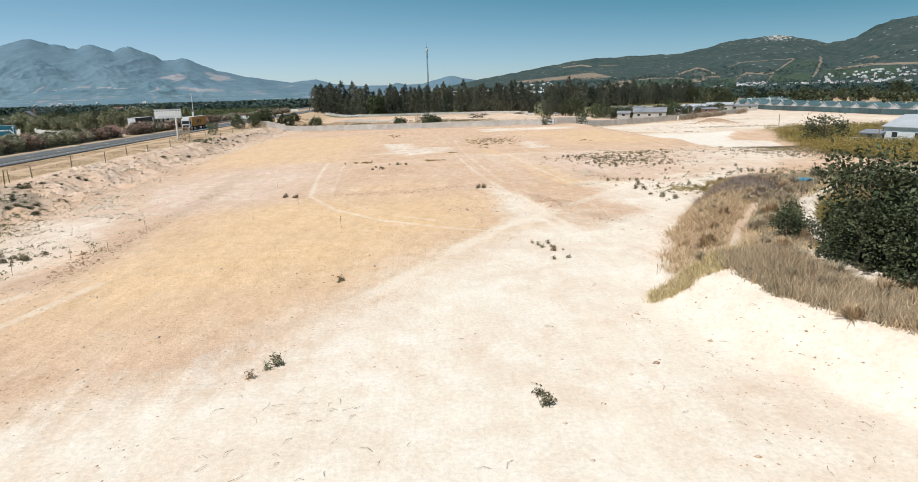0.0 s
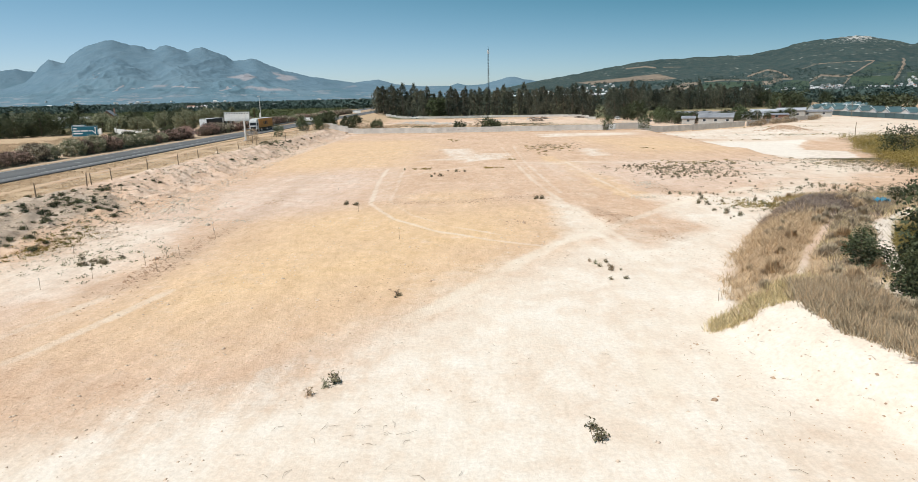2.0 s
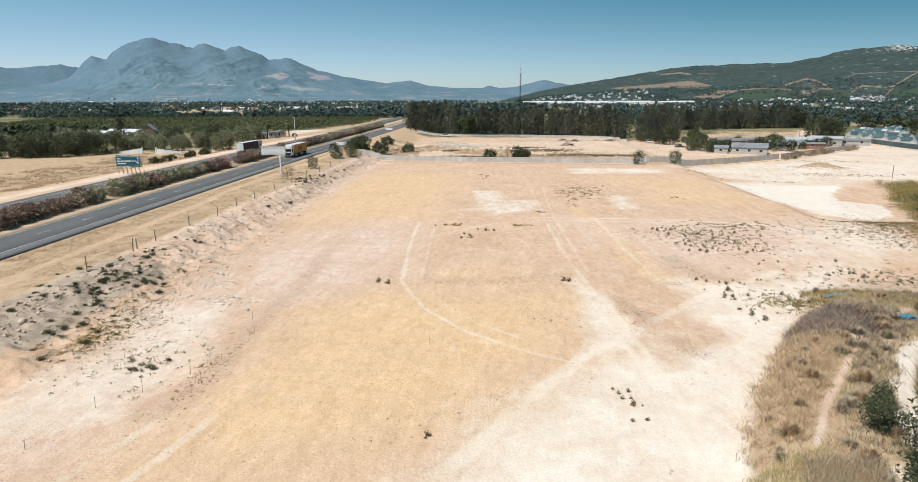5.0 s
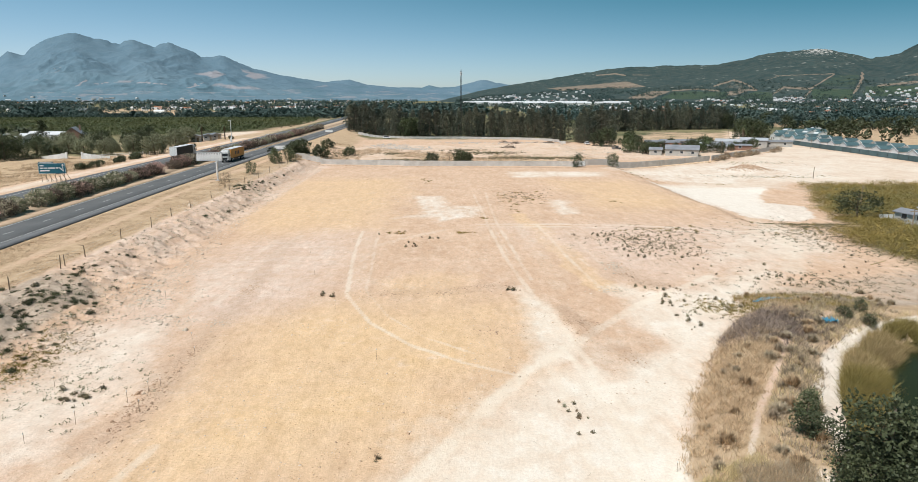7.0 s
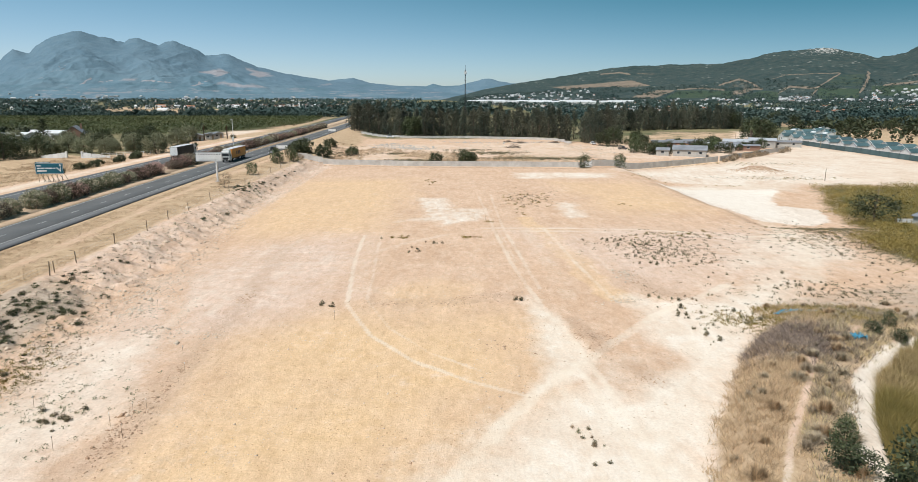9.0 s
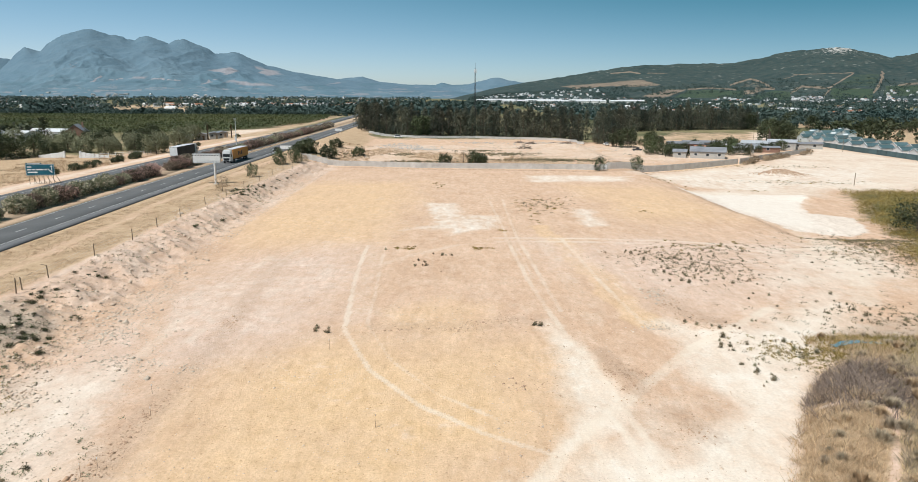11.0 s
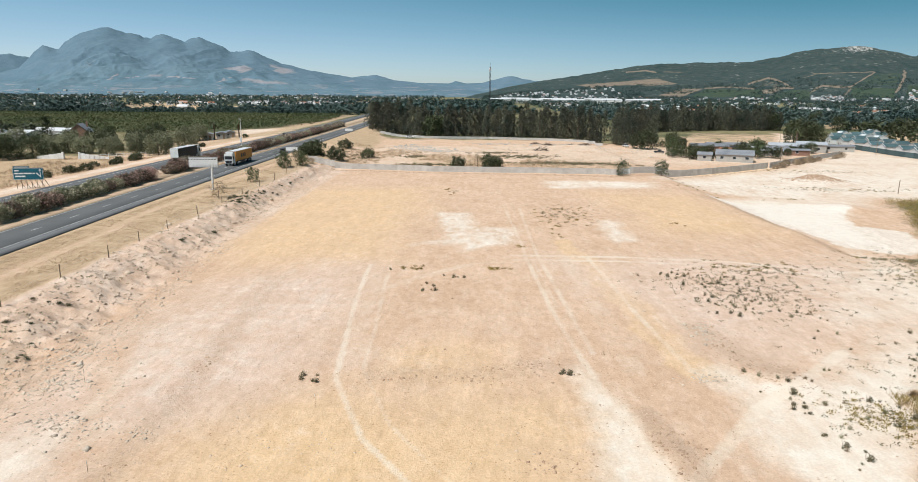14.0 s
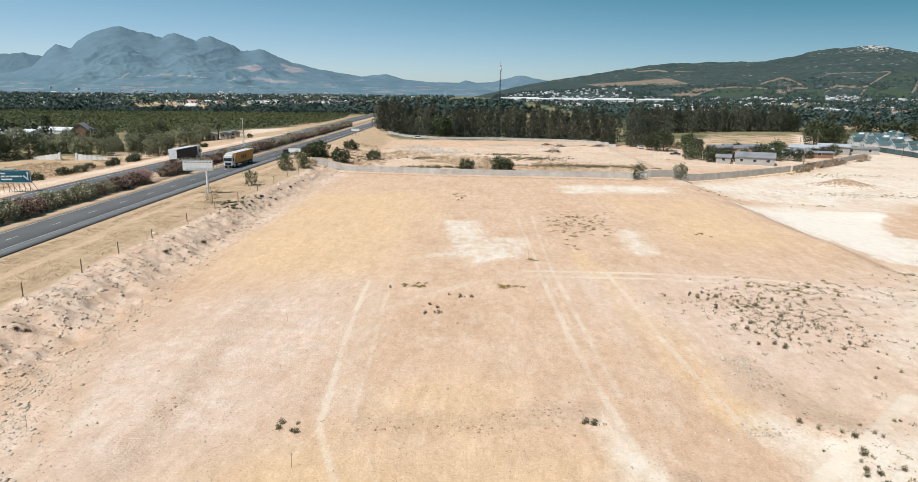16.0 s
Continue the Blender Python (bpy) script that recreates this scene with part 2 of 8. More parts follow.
MAT = dict(
    soil=ground_material(),
    asphalt=surface("asphalt", (0.116, 0.120, 0.121), (0.148, 0.150, 0.150), 0.15, 14, 0.85, 0.2, 0.01),
    shoulder=surface("shoulder_asphalt", (0.150, 0.153, 0.157), (0.185, 0.187, 0.190), 0.3, 12, 0.9, 0.2, 0.01),
    paint_line=surface("line_paint", (0.50, 0.50, 0.48), (0.72, 0.72, 0.69), 0.8, 12, 0.6, 0.1),
    gravel_edge=surface("gravel_edge", (0.46, 0.33, 0.22), (0.58, 0.43, 0.30), 0.4, 8, 0.95, 0.4),
    concrete=surface("concrete", (0.50, 0.475, 0.445), (0.66, 0.635, 0.60), 0.5, 6, 0.9, 0.25, thing=0.06),
    white_wall=surface("white_plaster", (0.77, 0.77, 0.76), (0.85, 0.85, 0.84), 0.4, 5, 0.8, 0.1, thing=0.08),
    grey_wall=surface("grey_plaster", (0.42, 0.40, 0.37), (0.52, 0.50, 0.46), 0.4, 5, 0.85, 0.15, thing=0.1),
    brick=surface("brick_wall", (0.26, 0.15, 0.11), (0.34, 0.21, 0.16), 0.6, 6, 0.9, 0.2),
    teal_roof=surface("teal_roof", (0.060, 0.112, 0.122), (0.095, 0.155, 0.165), 0.3, 5, 0.45, 0.15, thing=0.2),
    pale_roof=surface("pale_roof", (0.42, 0.44, 0.47), (0.52, 0.54, 0.57), 0.3, 5, 0.45, 0.1),
    grey_roof=surface("grey_roof", (0.20, 0.21, 0.23), (0.30, 0.31, 0.33), 0.3, 5, 0.5, 0.15, thing=0.12),
    white_roof=surface("white_roof", (0.66, 0.67, 0.68), (0.78, 0.79, 0.80), 0.3, 5, 0.5, 0.1),
    rust_roof=surface("clay_roof", (0.34, 0.15, 0.09), (0.42, 0.22, 0.14), 0.3, 5, 0.8, 0.2, thing=0.15),
    window=surface("dark_window", (0.03, 0.035, 0.04), (0.05, 0.06, 0.07), 0.5, 5, 0.12, 0.0),
    dark=surface("dark_paint", (0.025, 0.026, 0.028), (0.04, 0.042, 0.045), 0.5, 6, 0.5, 0.05),
    tyre=surface("tyre_rubber", (0.02, 0.02, 0.02), (0.035, 0.035, 0.035), 2, 12, 0.85, 0.1),
    steel=surface("galvanised_steel", (0.50, 0.51, 0.52), (0.62, 0.63, 0.64), 0.8, 10, 0.45, 0.05, 0.01, 0.6),
    panel=surface("board_panel", (0.74, 0.75, 0.76), (0.82, 0.83, 0.83), 0.5, 8, 0.55, 0.08),
    white_paint=surface("white_paint", (0.74, 0.74, 0.73), (0.82, 0.82, 0.81), 0.5, 8, 0.35, 0.03),
    orange_paint=surface("orange_tarpaulin", (0.62, 0.27, 0.05), (0.70, 0.33, 0.07), 0.5, 8, 0.5, 0.08),
    blue_sign=surface("blue_sign", (0.010, 0.105, 0.155), (0.014, 0.125, 0.18), 0.6, 8, 0.4, 0.02),
    blue_sheet=surface("blue_tarpaulin", (0.03, 0.22, 0.36), (0.08, 0.34, 0.50), 1.5, 8, 0.5, 0.3),
    wood=surface("weathered_wood", (0.24, 0.18, 0.12), (0.36, 0.28, 0.20), 1.5, 14, 0.9, 0.3, thing=0.2),
    bark=surface("bark", (0.10, 0.075, 0.055), (0.18, 0.14, 0.11), 1.0, 10, 0.95, 0.5),
    stone=surface("stone", (0.56, 0.455, 0.355), (0.68, 0.58, 0.47), 0.5, 10, 0.9, 0.4, island=0.16),
    clod=surface("red_clods", (0.47, 0.305, 0.20), (0.60, 0.43, 0.30), 0.5, 10, 0.95, 0.4, island=0.15),
    clod_pale=surface("pale_clods", (0.60, 0.455, 0.34), (0.71, 0.575, 0.455), 0.5, 8, 0.95, 0.4, island=0.12),
    pine=surface("dark_needles", (0.052, 0.070, 0.052), (0.140, 0.132, 0.088), 0.10, 3, 0.7, 0.0, island=0.35, thing=0.35),
    leaf=surface("green_leaves", (0.062, 0.084, 0.036), (0.112, 0.130, 0.058), 0.2, 3, 0.6, 0.0, island=0.45, thing=0.18),
    leaf_dark=surface("dark_leaves", (0.042, 0.056, 0.026), (0.096, 0.108, 0.050), 0.2, 3, 0.6, 0.0, island=0.35, thing=0.18),
    leaf_olive=surface("olive_leaves", (0.195, 0.205, 0.118), (0.310, 0.310, 0.190), 0.2, 3, 0.65, 0.0, island=0.22, thing=0.18),
    oleander=surface("oleander_leaves", (0.120, 0.098, 0.068), (0.215, 0.155, 0.115), 0.25, 3, 0.65, 0.0, island=0.45, thing=0.2),
    blossom_pink=surface("pink_blossom", (0.46, 0.27, 0.23), (0.58, 0.40, 0.33), 0.3, 4, 0.7, 0.0, island=0.3, thing=0.25),
    blossom_white=surface("cream_blossom", (0.56, 0.48, 0.34), (0.66, 0.60, 0.46), 0.3, 4, 0.7, 0.0, island=0.25),
    dry_grass=surface("dry_grass", (0.50, 0.345, 0.205), (0.66, 0.49, 0.31), 0.22, 3, 0.8, 0.0, island=0.35),
    straw=surface("straw", (0.60, 0.47, 0.24), (0.70, 0.57, 0.33), 0.3, 3, 0.8, 0.0, island=0.3),
    verge=surface("verge_grass", (0.50, 0.365, 0.235), (0.64, 0.485, 0.33), 0.25, 3, 0.8, 0.0, island=0.3),
    crest=surface("crest_grass", (0.37, 0.295, 0.195), (0.52, 0.425, 0.30), 0.25, 3, 0.8, 0.0, island=0.3),
    grey_scrub=surface("grey_scrub", (0.33, 0.255, 0.175), (0.48, 0.385, 0.275), 0.3, 3, 0.8, 0.0, island=0.35, thing=0.2),
    dark_scrub=surface("purplish_scrub", (0.20, 0.150, 0.125), (0.32, 0.25, 0.205), 0.3, 3, 0.8, 0.0, island=0.35),
    thicket=surface("yellow_green_thicket", (0.19, 0.155, 0.04), (0.43, 0.305, 0.095), 0.16, 3, 0.7, 0.0, island=0.25),
    reed_dry=surface("dry_reed_blades", (0.32, 0.235, 0.10), (0.46, 0.34, 0.17), 0.2, 3, 0.7, 0.0, island=0.35),
    reed=surface("reed_blades", (0.215, 0.17, 0.05), (0.34, 0.265, 0.09), 0.2, 3, 0.65, 0.0, island=0.35),
    weed=surface("weed_leaves", (0.135, 0.122, 0.070), (0.245, 0.210, 0.125), 0.4, 3, 0.7, 0.0, island=0.4, thing=0.2),
    weed_dry=surface("withered_stems", (0.30, 0.22, 0.14), (0.44, 0.34, 0.23), 0.4, 3, 0.8, 0.0, island=0.35, thing=0.2),
    vine=surface("vine_leaves", (0.060, 0.082, 0.030), (0.110, 0.118, 0.044), 0.012, 0.05, 0.65, 0.0, island=0.12),
    # leaves of the far trees, tinted teal to put distance haze into the colour
    hazed_leaf=surface("hazed_distant_foliage", (0.043, 0.080, 0.074), (0.078, 0.112, 0.095), 0.006, 0.06, 0.8, 0.0, island=0.14),
)


def water_material():
    m, nt, bsdf = nodes_of("pond_water")
    pos = nt.nodes.new("ShaderNodeNewGeometry").outputs["Position"]
    col = mix(nt, noise_node(nt, 0.2, 3, 0.5, pos), (0.016, 0.022, 0.008), (0.028, 0.034, 0.012))
    nt.links.new(col, bsdf.inputs["Base Color"])
    bsdf.inputs["Roughness"].default_value = 0.16
    bsdf.inputs["Specular IOR Level"].default_value = 0.1
    bump(nt, bsdf, noise_node(nt, 2.5, 3, 0.5, pos), 0.12, 0.03)
    return m


def hill_material():
    """Scrub-covered slopes with farmed fields (attribute field) and pale rock outcrops near the top (attribute rock)."""
    m, nt, bsdf = nodes_of("hill_scrub")
    pos = nt.nodes.new("ShaderNodeNewGeometry").outputs["Position"]
    field = nt.nodes.new("ShaderNodeAttribute")
    field.attribute_name = "field"
    s = nt.nodes.new("ShaderNodeSeparateColor")
    nt.links.new(field.outputs["Color"], s.inputs[0])
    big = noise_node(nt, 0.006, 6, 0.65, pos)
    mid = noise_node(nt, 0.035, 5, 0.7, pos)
    # scrub tones lean to blue-teal, some distance haze painted in
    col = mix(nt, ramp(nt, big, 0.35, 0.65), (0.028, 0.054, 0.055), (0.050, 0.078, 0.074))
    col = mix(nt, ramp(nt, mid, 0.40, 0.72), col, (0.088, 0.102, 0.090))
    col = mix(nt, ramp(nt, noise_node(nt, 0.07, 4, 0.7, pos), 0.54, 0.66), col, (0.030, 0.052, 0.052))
    dots = nt.nodes.new("ShaderNodeTexVoronoi")
    dots.inputs["Scale"].default_value = 0.028
    nt.links.new(pos, dots.inputs["Vector"])
    col = mix(nt, calc(nt, "MULTIPLY", ramp(nt, dots.outputs["Distance"], 0.24, 0.12), ramp(nt, big, 0.46, 0.62)), col, (0.30, 0.30, 0.27))
    ragged = calc(nt, "MULTIPLY", calc(nt, "SUBTRACT", mid, 0.5), 0.6)
    col = mix(nt, calc(nt, "MULTIPLY", ramp(nt, calc(nt, "ADD", s.outputs[0], ragged), 0.4, 0.62), 0.68), col, mix(nt, ramp(nt, mid, 0.4, 0.6), (0.26, 0.20, 0.155), (0.36, 0.275, 0.20)))
    col = mix(nt, ramp(nt, calc(nt, "ADD", s.outputs[1], ragged), 0.4, 0.62), col, mix(nt, ramp(nt, mid, 0.35, 0.65), (0.046, 0.078, 0.056), (0.070, 0.094, 0.060)))
    col = mix(nt, ramp(nt, calc(nt, "ADD", s.outputs[2], calc(nt, "MULTIPLY", calc(nt, "SUBTRACT", noise_node(nt, 0.06, 5, 0.7, pos), 0.5), 3.2)), 0.78, 0.98), col, (0.46, 0.45, 0.42))
    nt.links.new(col, bsdf.inputs["Base Color"])
    bsdf.inputs["Roughness"].default_value = 0.95
    bsdf.inputs["Specular IOR Level"].default_value = 0.1
    bump(nt, bsdf, mid, 1.0, 14.0)
    return m


MAT["water"] = water_material()
MAT["hill"] = hill_material()


def far_range_material():
    """Far mountains with distance haze mixed into the base colours: blue-grey, darker rock high up, paler farmed slopes
    at the foot.
    """
    m, nt, bsdf = nodes_of("hazed_far_range")
    pos = nt.nodes.new("ShaderNodeNewGeometry").outputs["Position"]
    field = nt.nodes.new("ShaderNodeAttribute")
    field.attribute_name = "field"
    s = nt.nodes.new("ShaderNodeSeparateColor")
    nt.links.new(field.outputs["Color"], s.inputs[0])
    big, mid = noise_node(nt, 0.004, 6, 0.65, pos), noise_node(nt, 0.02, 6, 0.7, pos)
    # blue-grey of the air between, painted into the rock colour
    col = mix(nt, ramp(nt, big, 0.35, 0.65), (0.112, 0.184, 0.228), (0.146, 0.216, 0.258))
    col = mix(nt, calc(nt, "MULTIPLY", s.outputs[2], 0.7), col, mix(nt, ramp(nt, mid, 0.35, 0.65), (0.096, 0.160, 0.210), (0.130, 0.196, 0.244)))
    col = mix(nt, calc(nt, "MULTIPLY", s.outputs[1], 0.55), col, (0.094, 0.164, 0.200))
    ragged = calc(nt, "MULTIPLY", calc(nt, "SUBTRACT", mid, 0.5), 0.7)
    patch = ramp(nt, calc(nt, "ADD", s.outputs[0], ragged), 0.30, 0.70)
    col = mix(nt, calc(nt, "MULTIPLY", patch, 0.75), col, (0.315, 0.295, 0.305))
    nt.links.new(col, bsdf.inputs["Base Color"])
    bsdf.inputs["Roughness"].default_value = 0.95
    bsdf.inputs["Specular IOR Level"].default_value = 0.05
    bump(nt, bsdf, mid, 0.6, 12.0)
    return m


MAT["distant"] = far_range_material()

# ---- mesh tools ----
rng = np.random.default_rng(7)


def mesh_np(name, verts, faces, material=None, smooth=False):
    """A mesh from arrays; all faces have the same number of corners."""
    verts, faces = np.asarray(verts, dtype=np.float32), np.asarray(faces, dtype=np.int32)
    me = bpy.data.meshes.new(name)
    k = faces.shape[1]
    me.vertices.add(len(verts))
    me.vertices.foreach_set("co", verts.ravel())
    me.loops.add(faces.size)
    me.loops.foreach_set("vertex_index", faces.ravel())
    me.polygons.add(len(faces))
    me.polygons.foreach_set("loop_start", np.arange(0, faces.size, k, dtype=np.int32))
    me.polygons.foreach_set("loop_total", np.full(len(faces), k, dtype=np.int32))
    if smooth:
        me.polygons.foreach_set("use_smooth", np.ones(len(faces), dtype=bool))
    me.update(calc_edges=True)
    if material:
        me.materials.append(material)
    return me


def child(name, me, parent, label=""):
    ob = new(name, me)
    ob.parent = parent
    return tagged(ob, label)


def part(name, bm, material, parent, label=""):
    me = bpy.data.meshes.new(name)
    bm.to_mesh(me)
    bm.free()
    me.materials.append(material)
    return child(name, me, parent, label)


def box(bm, x0, x1, y0, y1, z0, z1, bevel=0.0):
    made = bmesh.ops.create_cube(bm, size=1.0)["verts"]
    for v in made:
        v.co = Vector((x0 + (v.co.x + 0.5) * (x1 - x0), y0 + (v.co.y + 0.5) * (y1 - y0), z0 + (v.co.z + 0.5) * (z1 - z0)))
    if bevel:
        edges = list({e for v in made for e in v.link_edges})
        bmesh.ops.bevel(bm, geom=edges, offset=bevel, segments=2, affect="EDGES", profile=0.5)
    return bm


def boxed(*args, **kw):
    return box(bmesh.new(), *args, **kw)


def tube(bm, a, b, r0, r1=None, sides=8):
    """A tapered rod from a to b."""
    a, b = Vector(a), Vector(b)
    r1 = r0 if r1 is None else r1
    q = (b - a).to_track_quat("Z", "Y")
    rings = []
    for p, r in ((a, r0), (b, r1)):
        rings.append([bm.verts.new(p + q @ Vector((r * math.cos(2 * math.pi * i / sides), r * math.sin(2 * math.pi * i / sides), 0))) for i in range(sides)])
    for i in range(sides):
        bm.faces.new((rings[0][i], rings[0][(i + 1) % sides], rings[1][(i + 1) % sides], rings[1][i]))
    bm.faces.new(rings[1])
    bm.faces.new(rings[0][::-1])
    return bm


def thing(name, x, y, z, label, category, group="", turn=0.0):
    ob = new(name)
    ob.empty_display_size = 0.3
    ob.matrix_basis = pose(x, y, z, 0, 0, turn)
    return tagged(ob, label, category, group)


def unit(n, gen):
    v = gen.normal(size=(n, 3))
    return v / np.linalg.norm(v, axis=1, keepdims=True)


def leaves(centres, size, gen, slim=0.55, rise=0.0, flat=1.0):
    """A bent leaf of four corners at each centre, turned at random; flat below 1 lays the leaves level."""
    n = len(centres)
    u = unit(n, gen)
    u[:, 2] = u[:, 2] * flat + rise
    u /= np.linalg.norm(u, axis=1, keepdims=True)
    other = unit(n, gen)
    other[:, :2] *= flat
    w = np.cross(u, other)
    w /= np.linalg.norm(w, axis=1, keepdims=True) + 1e-9
    s = (size * gen.uniform(0.6, 1.4, n))[:, None]
    bend = np.cross(u, w) * s * 0.25
    v = np.stack([centres - u * s, centres + w * s * slim + bend, centres + u * s, centres - w * s * slim + bend], 1)
    return v.reshape(-1, 3), np.arange(4 * n).reshape(n, 4)


def blades(roots, height, gen, width=0.03, lean=0.35):
    """Upright grass blades, a tall thin triangle each."""
    n = len(roots)
    a = gen.uniform(0, 2 * np.pi, n)
    h = height * gen.uniform(0.5, 1.3, n)
    side = np.stack([np.cos(a), np.sin(a), np.zeros(n)], 1) * width
    tip = roots + np.stack([gen.normal(0, lean, n) * h, gen.normal(0, lean, n) * h, h], 1)
    v = np.stack([roots - side, roots + side, tip], 1)
    return v.reshape(-1, 3), np.arange(3 * n).reshape(n, 3)


def clumps(shape, n_clump, per, spread, gen):
    """Leaf centres gathered in clumps; shape(n) gives the middles of the clumps."""
    mid = shape(n_clump)
    return (mid[:, None, :] + gen.normal(0, spread, (n_clump, per, 3))).reshape(-1, 3)


def smooth(a, b, x):
    t = np.clip((x - a) / (b - a), 0, 1)
    return t * t * (3 - 2 * t)


# a cheap value noise for arrays
_table = np.random.default_rng(11).random((256, 256))


def vnoise(x, y, scale):
    x, y = np.asarray(x, float) / scale, np.asarray(y, float) / scale
    xi, yi = np.floor(x).astype(int), np.floor(y).astype(int)
    fx, fy = x - xi, y - yi
    fx, fy = fx * fx * (3 - 2 * fx), fy * fy * (3 - 2 * fy)
    t = lambda i, j: _table[i & 255, j & 255]
    return (t(xi, yi) * (1 - fx) + t(xi + 1, yi) * fx) * (1 - fy) + (t(xi, yi + 1) * (1 - fx) + t(xi + 1, yi + 1) * fx) * fy


def fbm(x, y, scale, octaves=4):
    total, amp, norm = 0.0, 1.0, 0.0
    for i in range(octaves):
        total = total + amp * vnoise(np.asarray(x) + 37.1 * i, np.asarray(y) - 19.7 * i, scale / 2 ** i)
        norm += amp
        amp *= 0.5
    return total / norm


def line_x(y, ys, xs):
    return np.interp(y, ys, xs)


def near_line(x, y, pts):
    """Distance to a line through a few points."""
    best = np.full(np.shape(x), 1e9)
    for (ax, ay), (bx, by) in zip(pts[:-1], pts[1:]):
        dx, dy = bx - ax, by - ay
        t = np.clip(((x - ax) * dx + (y - ay) * dy) / (dx * dx + dy * dy), 0, 1)
        best = np.minimum(best, np.hypot(x - ax - t * dx, y - ay - t * dy))
    return best


def inside(x, y, pts, soft):
    """1 inside a polygon, 0 outside, soft across its edge."""
    odd = np.zeros(np.shape(x), bool)
    for (ax, ay), (bx, by) in zip(pts, pts[1:] + pts[:1]):
        cross = (ay > y) != (by > y)
        odd ^= cross & (x < (bx - ax) * (y - ay) / (by - ay if by != ay else 1e-9) + ax)
    d = near_line(x, y, pts + pts[:1])
    return np.clip(0.5 + np.where(odd, d, -d) / (2 * soft), 0, 1)


# ---- the lie of the land ----
def road_edge(y):
    """x of the site-side edge of the carriageway."""
    return line_x(y, [-200, 0, 60, 107, 137, 193, 300, 450, 700, 1200], [-57, -59.2, -60.6, -61.9, -62.9, -63.9, -64.5, -66, -72, -95])


def berm_edge(y):
    return line_x(y, [-40, 0, 10, 16, 22.5, 25.6, 29.4, 35, 42.5, 49.2, 54.7, 59.7, 63], [30, 24, 20, 16, 13.0, 12.2, 12.0, 14.2, 17.2, 21.2, 24.7, 28.7, 32])


def shore(y):
    return line_x(y, [-40, 20, 36.2, 43, 48.9, 55.1, 58.7, 61], [34, 25, 26.0, 29.4, 33.4, 40.0, 47, 60])


def land(x, y):
    x, y = np.asarray(x, float), np.asarray(y, float)
    z = 0.30 * (fbm(x, y, 24) - 0.5) + 0.10 * (fbm(x, y, 3.2) - 0.5)
    # lower ground to the east and beyond
    z = z - (1.2 * smooth(54.0, 60.5, x + 1.5 * (fbm(x, y, 6) - 0.5)) * smooth(112, 122, y) + 0.6 * smooth(46, 70, x) * smooth(84, 120, y)) * (1 - smooth(300, 420, y) * 0.4)
    # embankment up to the road
    toe = line_x(y, [0, 50, 70, 85, 100, 130, 160, 185, 206, 230, 300], [-36, -36, -36.5, -37.2, -39, -41, -42.2, -42.4, -41.5, -40, -38])
    rise = smooth(0, 1, (toe - x) / (toe + line_x(y, [0, 200, 240, 320], [47.3, 47.3, 54, 58])))
    rough_bank = 0.9 * (fbm(x, y * 0.7, 5.0) - 0.5) + 1.1 * (fbm(0.35 * x, y, 1.7, 3) - 0.5) + 0.7 * (fbm(x + 40, y, 0.9, 2) - 0.5)
    bank = np.where((x < toe + 3) & (x > -48.5), 1.0, 0.0) * smooth(-48.5, -46, x) * (1 - smooth(215, 240, y))
    z = z * (1 - rise) + 2.0 * rise + rough_bank * bank * smooth(toe + 3, toe - 2, x) * 1.0
    z = z - 1.0 * smooth(-97, -115, x)
    z = z * (1 - smooth(500, 1000, y))
    # the overgrown berm and the pond behind it
    e, w = berm_edge(y), shore(y)
    berm = smooth(0, 4.2, x - e) * (1.7 + 0.7 * (fbm(x, y, 6) - 0.5)) * (1 - smooth(58, 74, y + 0.15 * (x - 30)))
    fall = smooth(-3.5, 1.0, x - w) * (1 - smooth(59, 64, y))
    berm = berm * (1 - fall) + fall * 0.75
    berm = berm - 1.9 * smooth(1.5, 6.5, x - w) * (1 - smooth(55, 61, y))
    z = z * (1 - 0.7 * smooth(0, 4, x - e) * (1 - smooth(58, 74, y))) + np.where(y < 85, berm, 0)
    # heaps of earth
    for hx, hy, hr, hh in ((102, 213.5, 8.5, 1.7), (84, 166, 7, 0.7), (57, 132, 6, 0.5), (-23, 46, 3.0, 0.25), (18, 300, 7, 0.8), (44, 306, 8, 1.0), (62, 298, 7, 0.8), (-8, 322, 9, 0.8), (25.5, 72, 4, 0.35), (14, 60, 2.2, 0.35)):
        d = np.hypot(x - hx, (y - hy) * (1.0 if hh < 1 else 1.4))
        z = z + hh * np.exp(-(d / hr * 1.5) ** 2) * (0.8 + 0.5 * fbm(x, y, 2.0, 3))
    return z


def land1(x, y):
    return float(land(np.array([x]), np.array([y]))[0])


def axis(*stretches):
    out = []
    for a, b, step in stretches:
        out += list(np.arange(a, b, step))
    return np.array(out + [stretches[-1][1]])


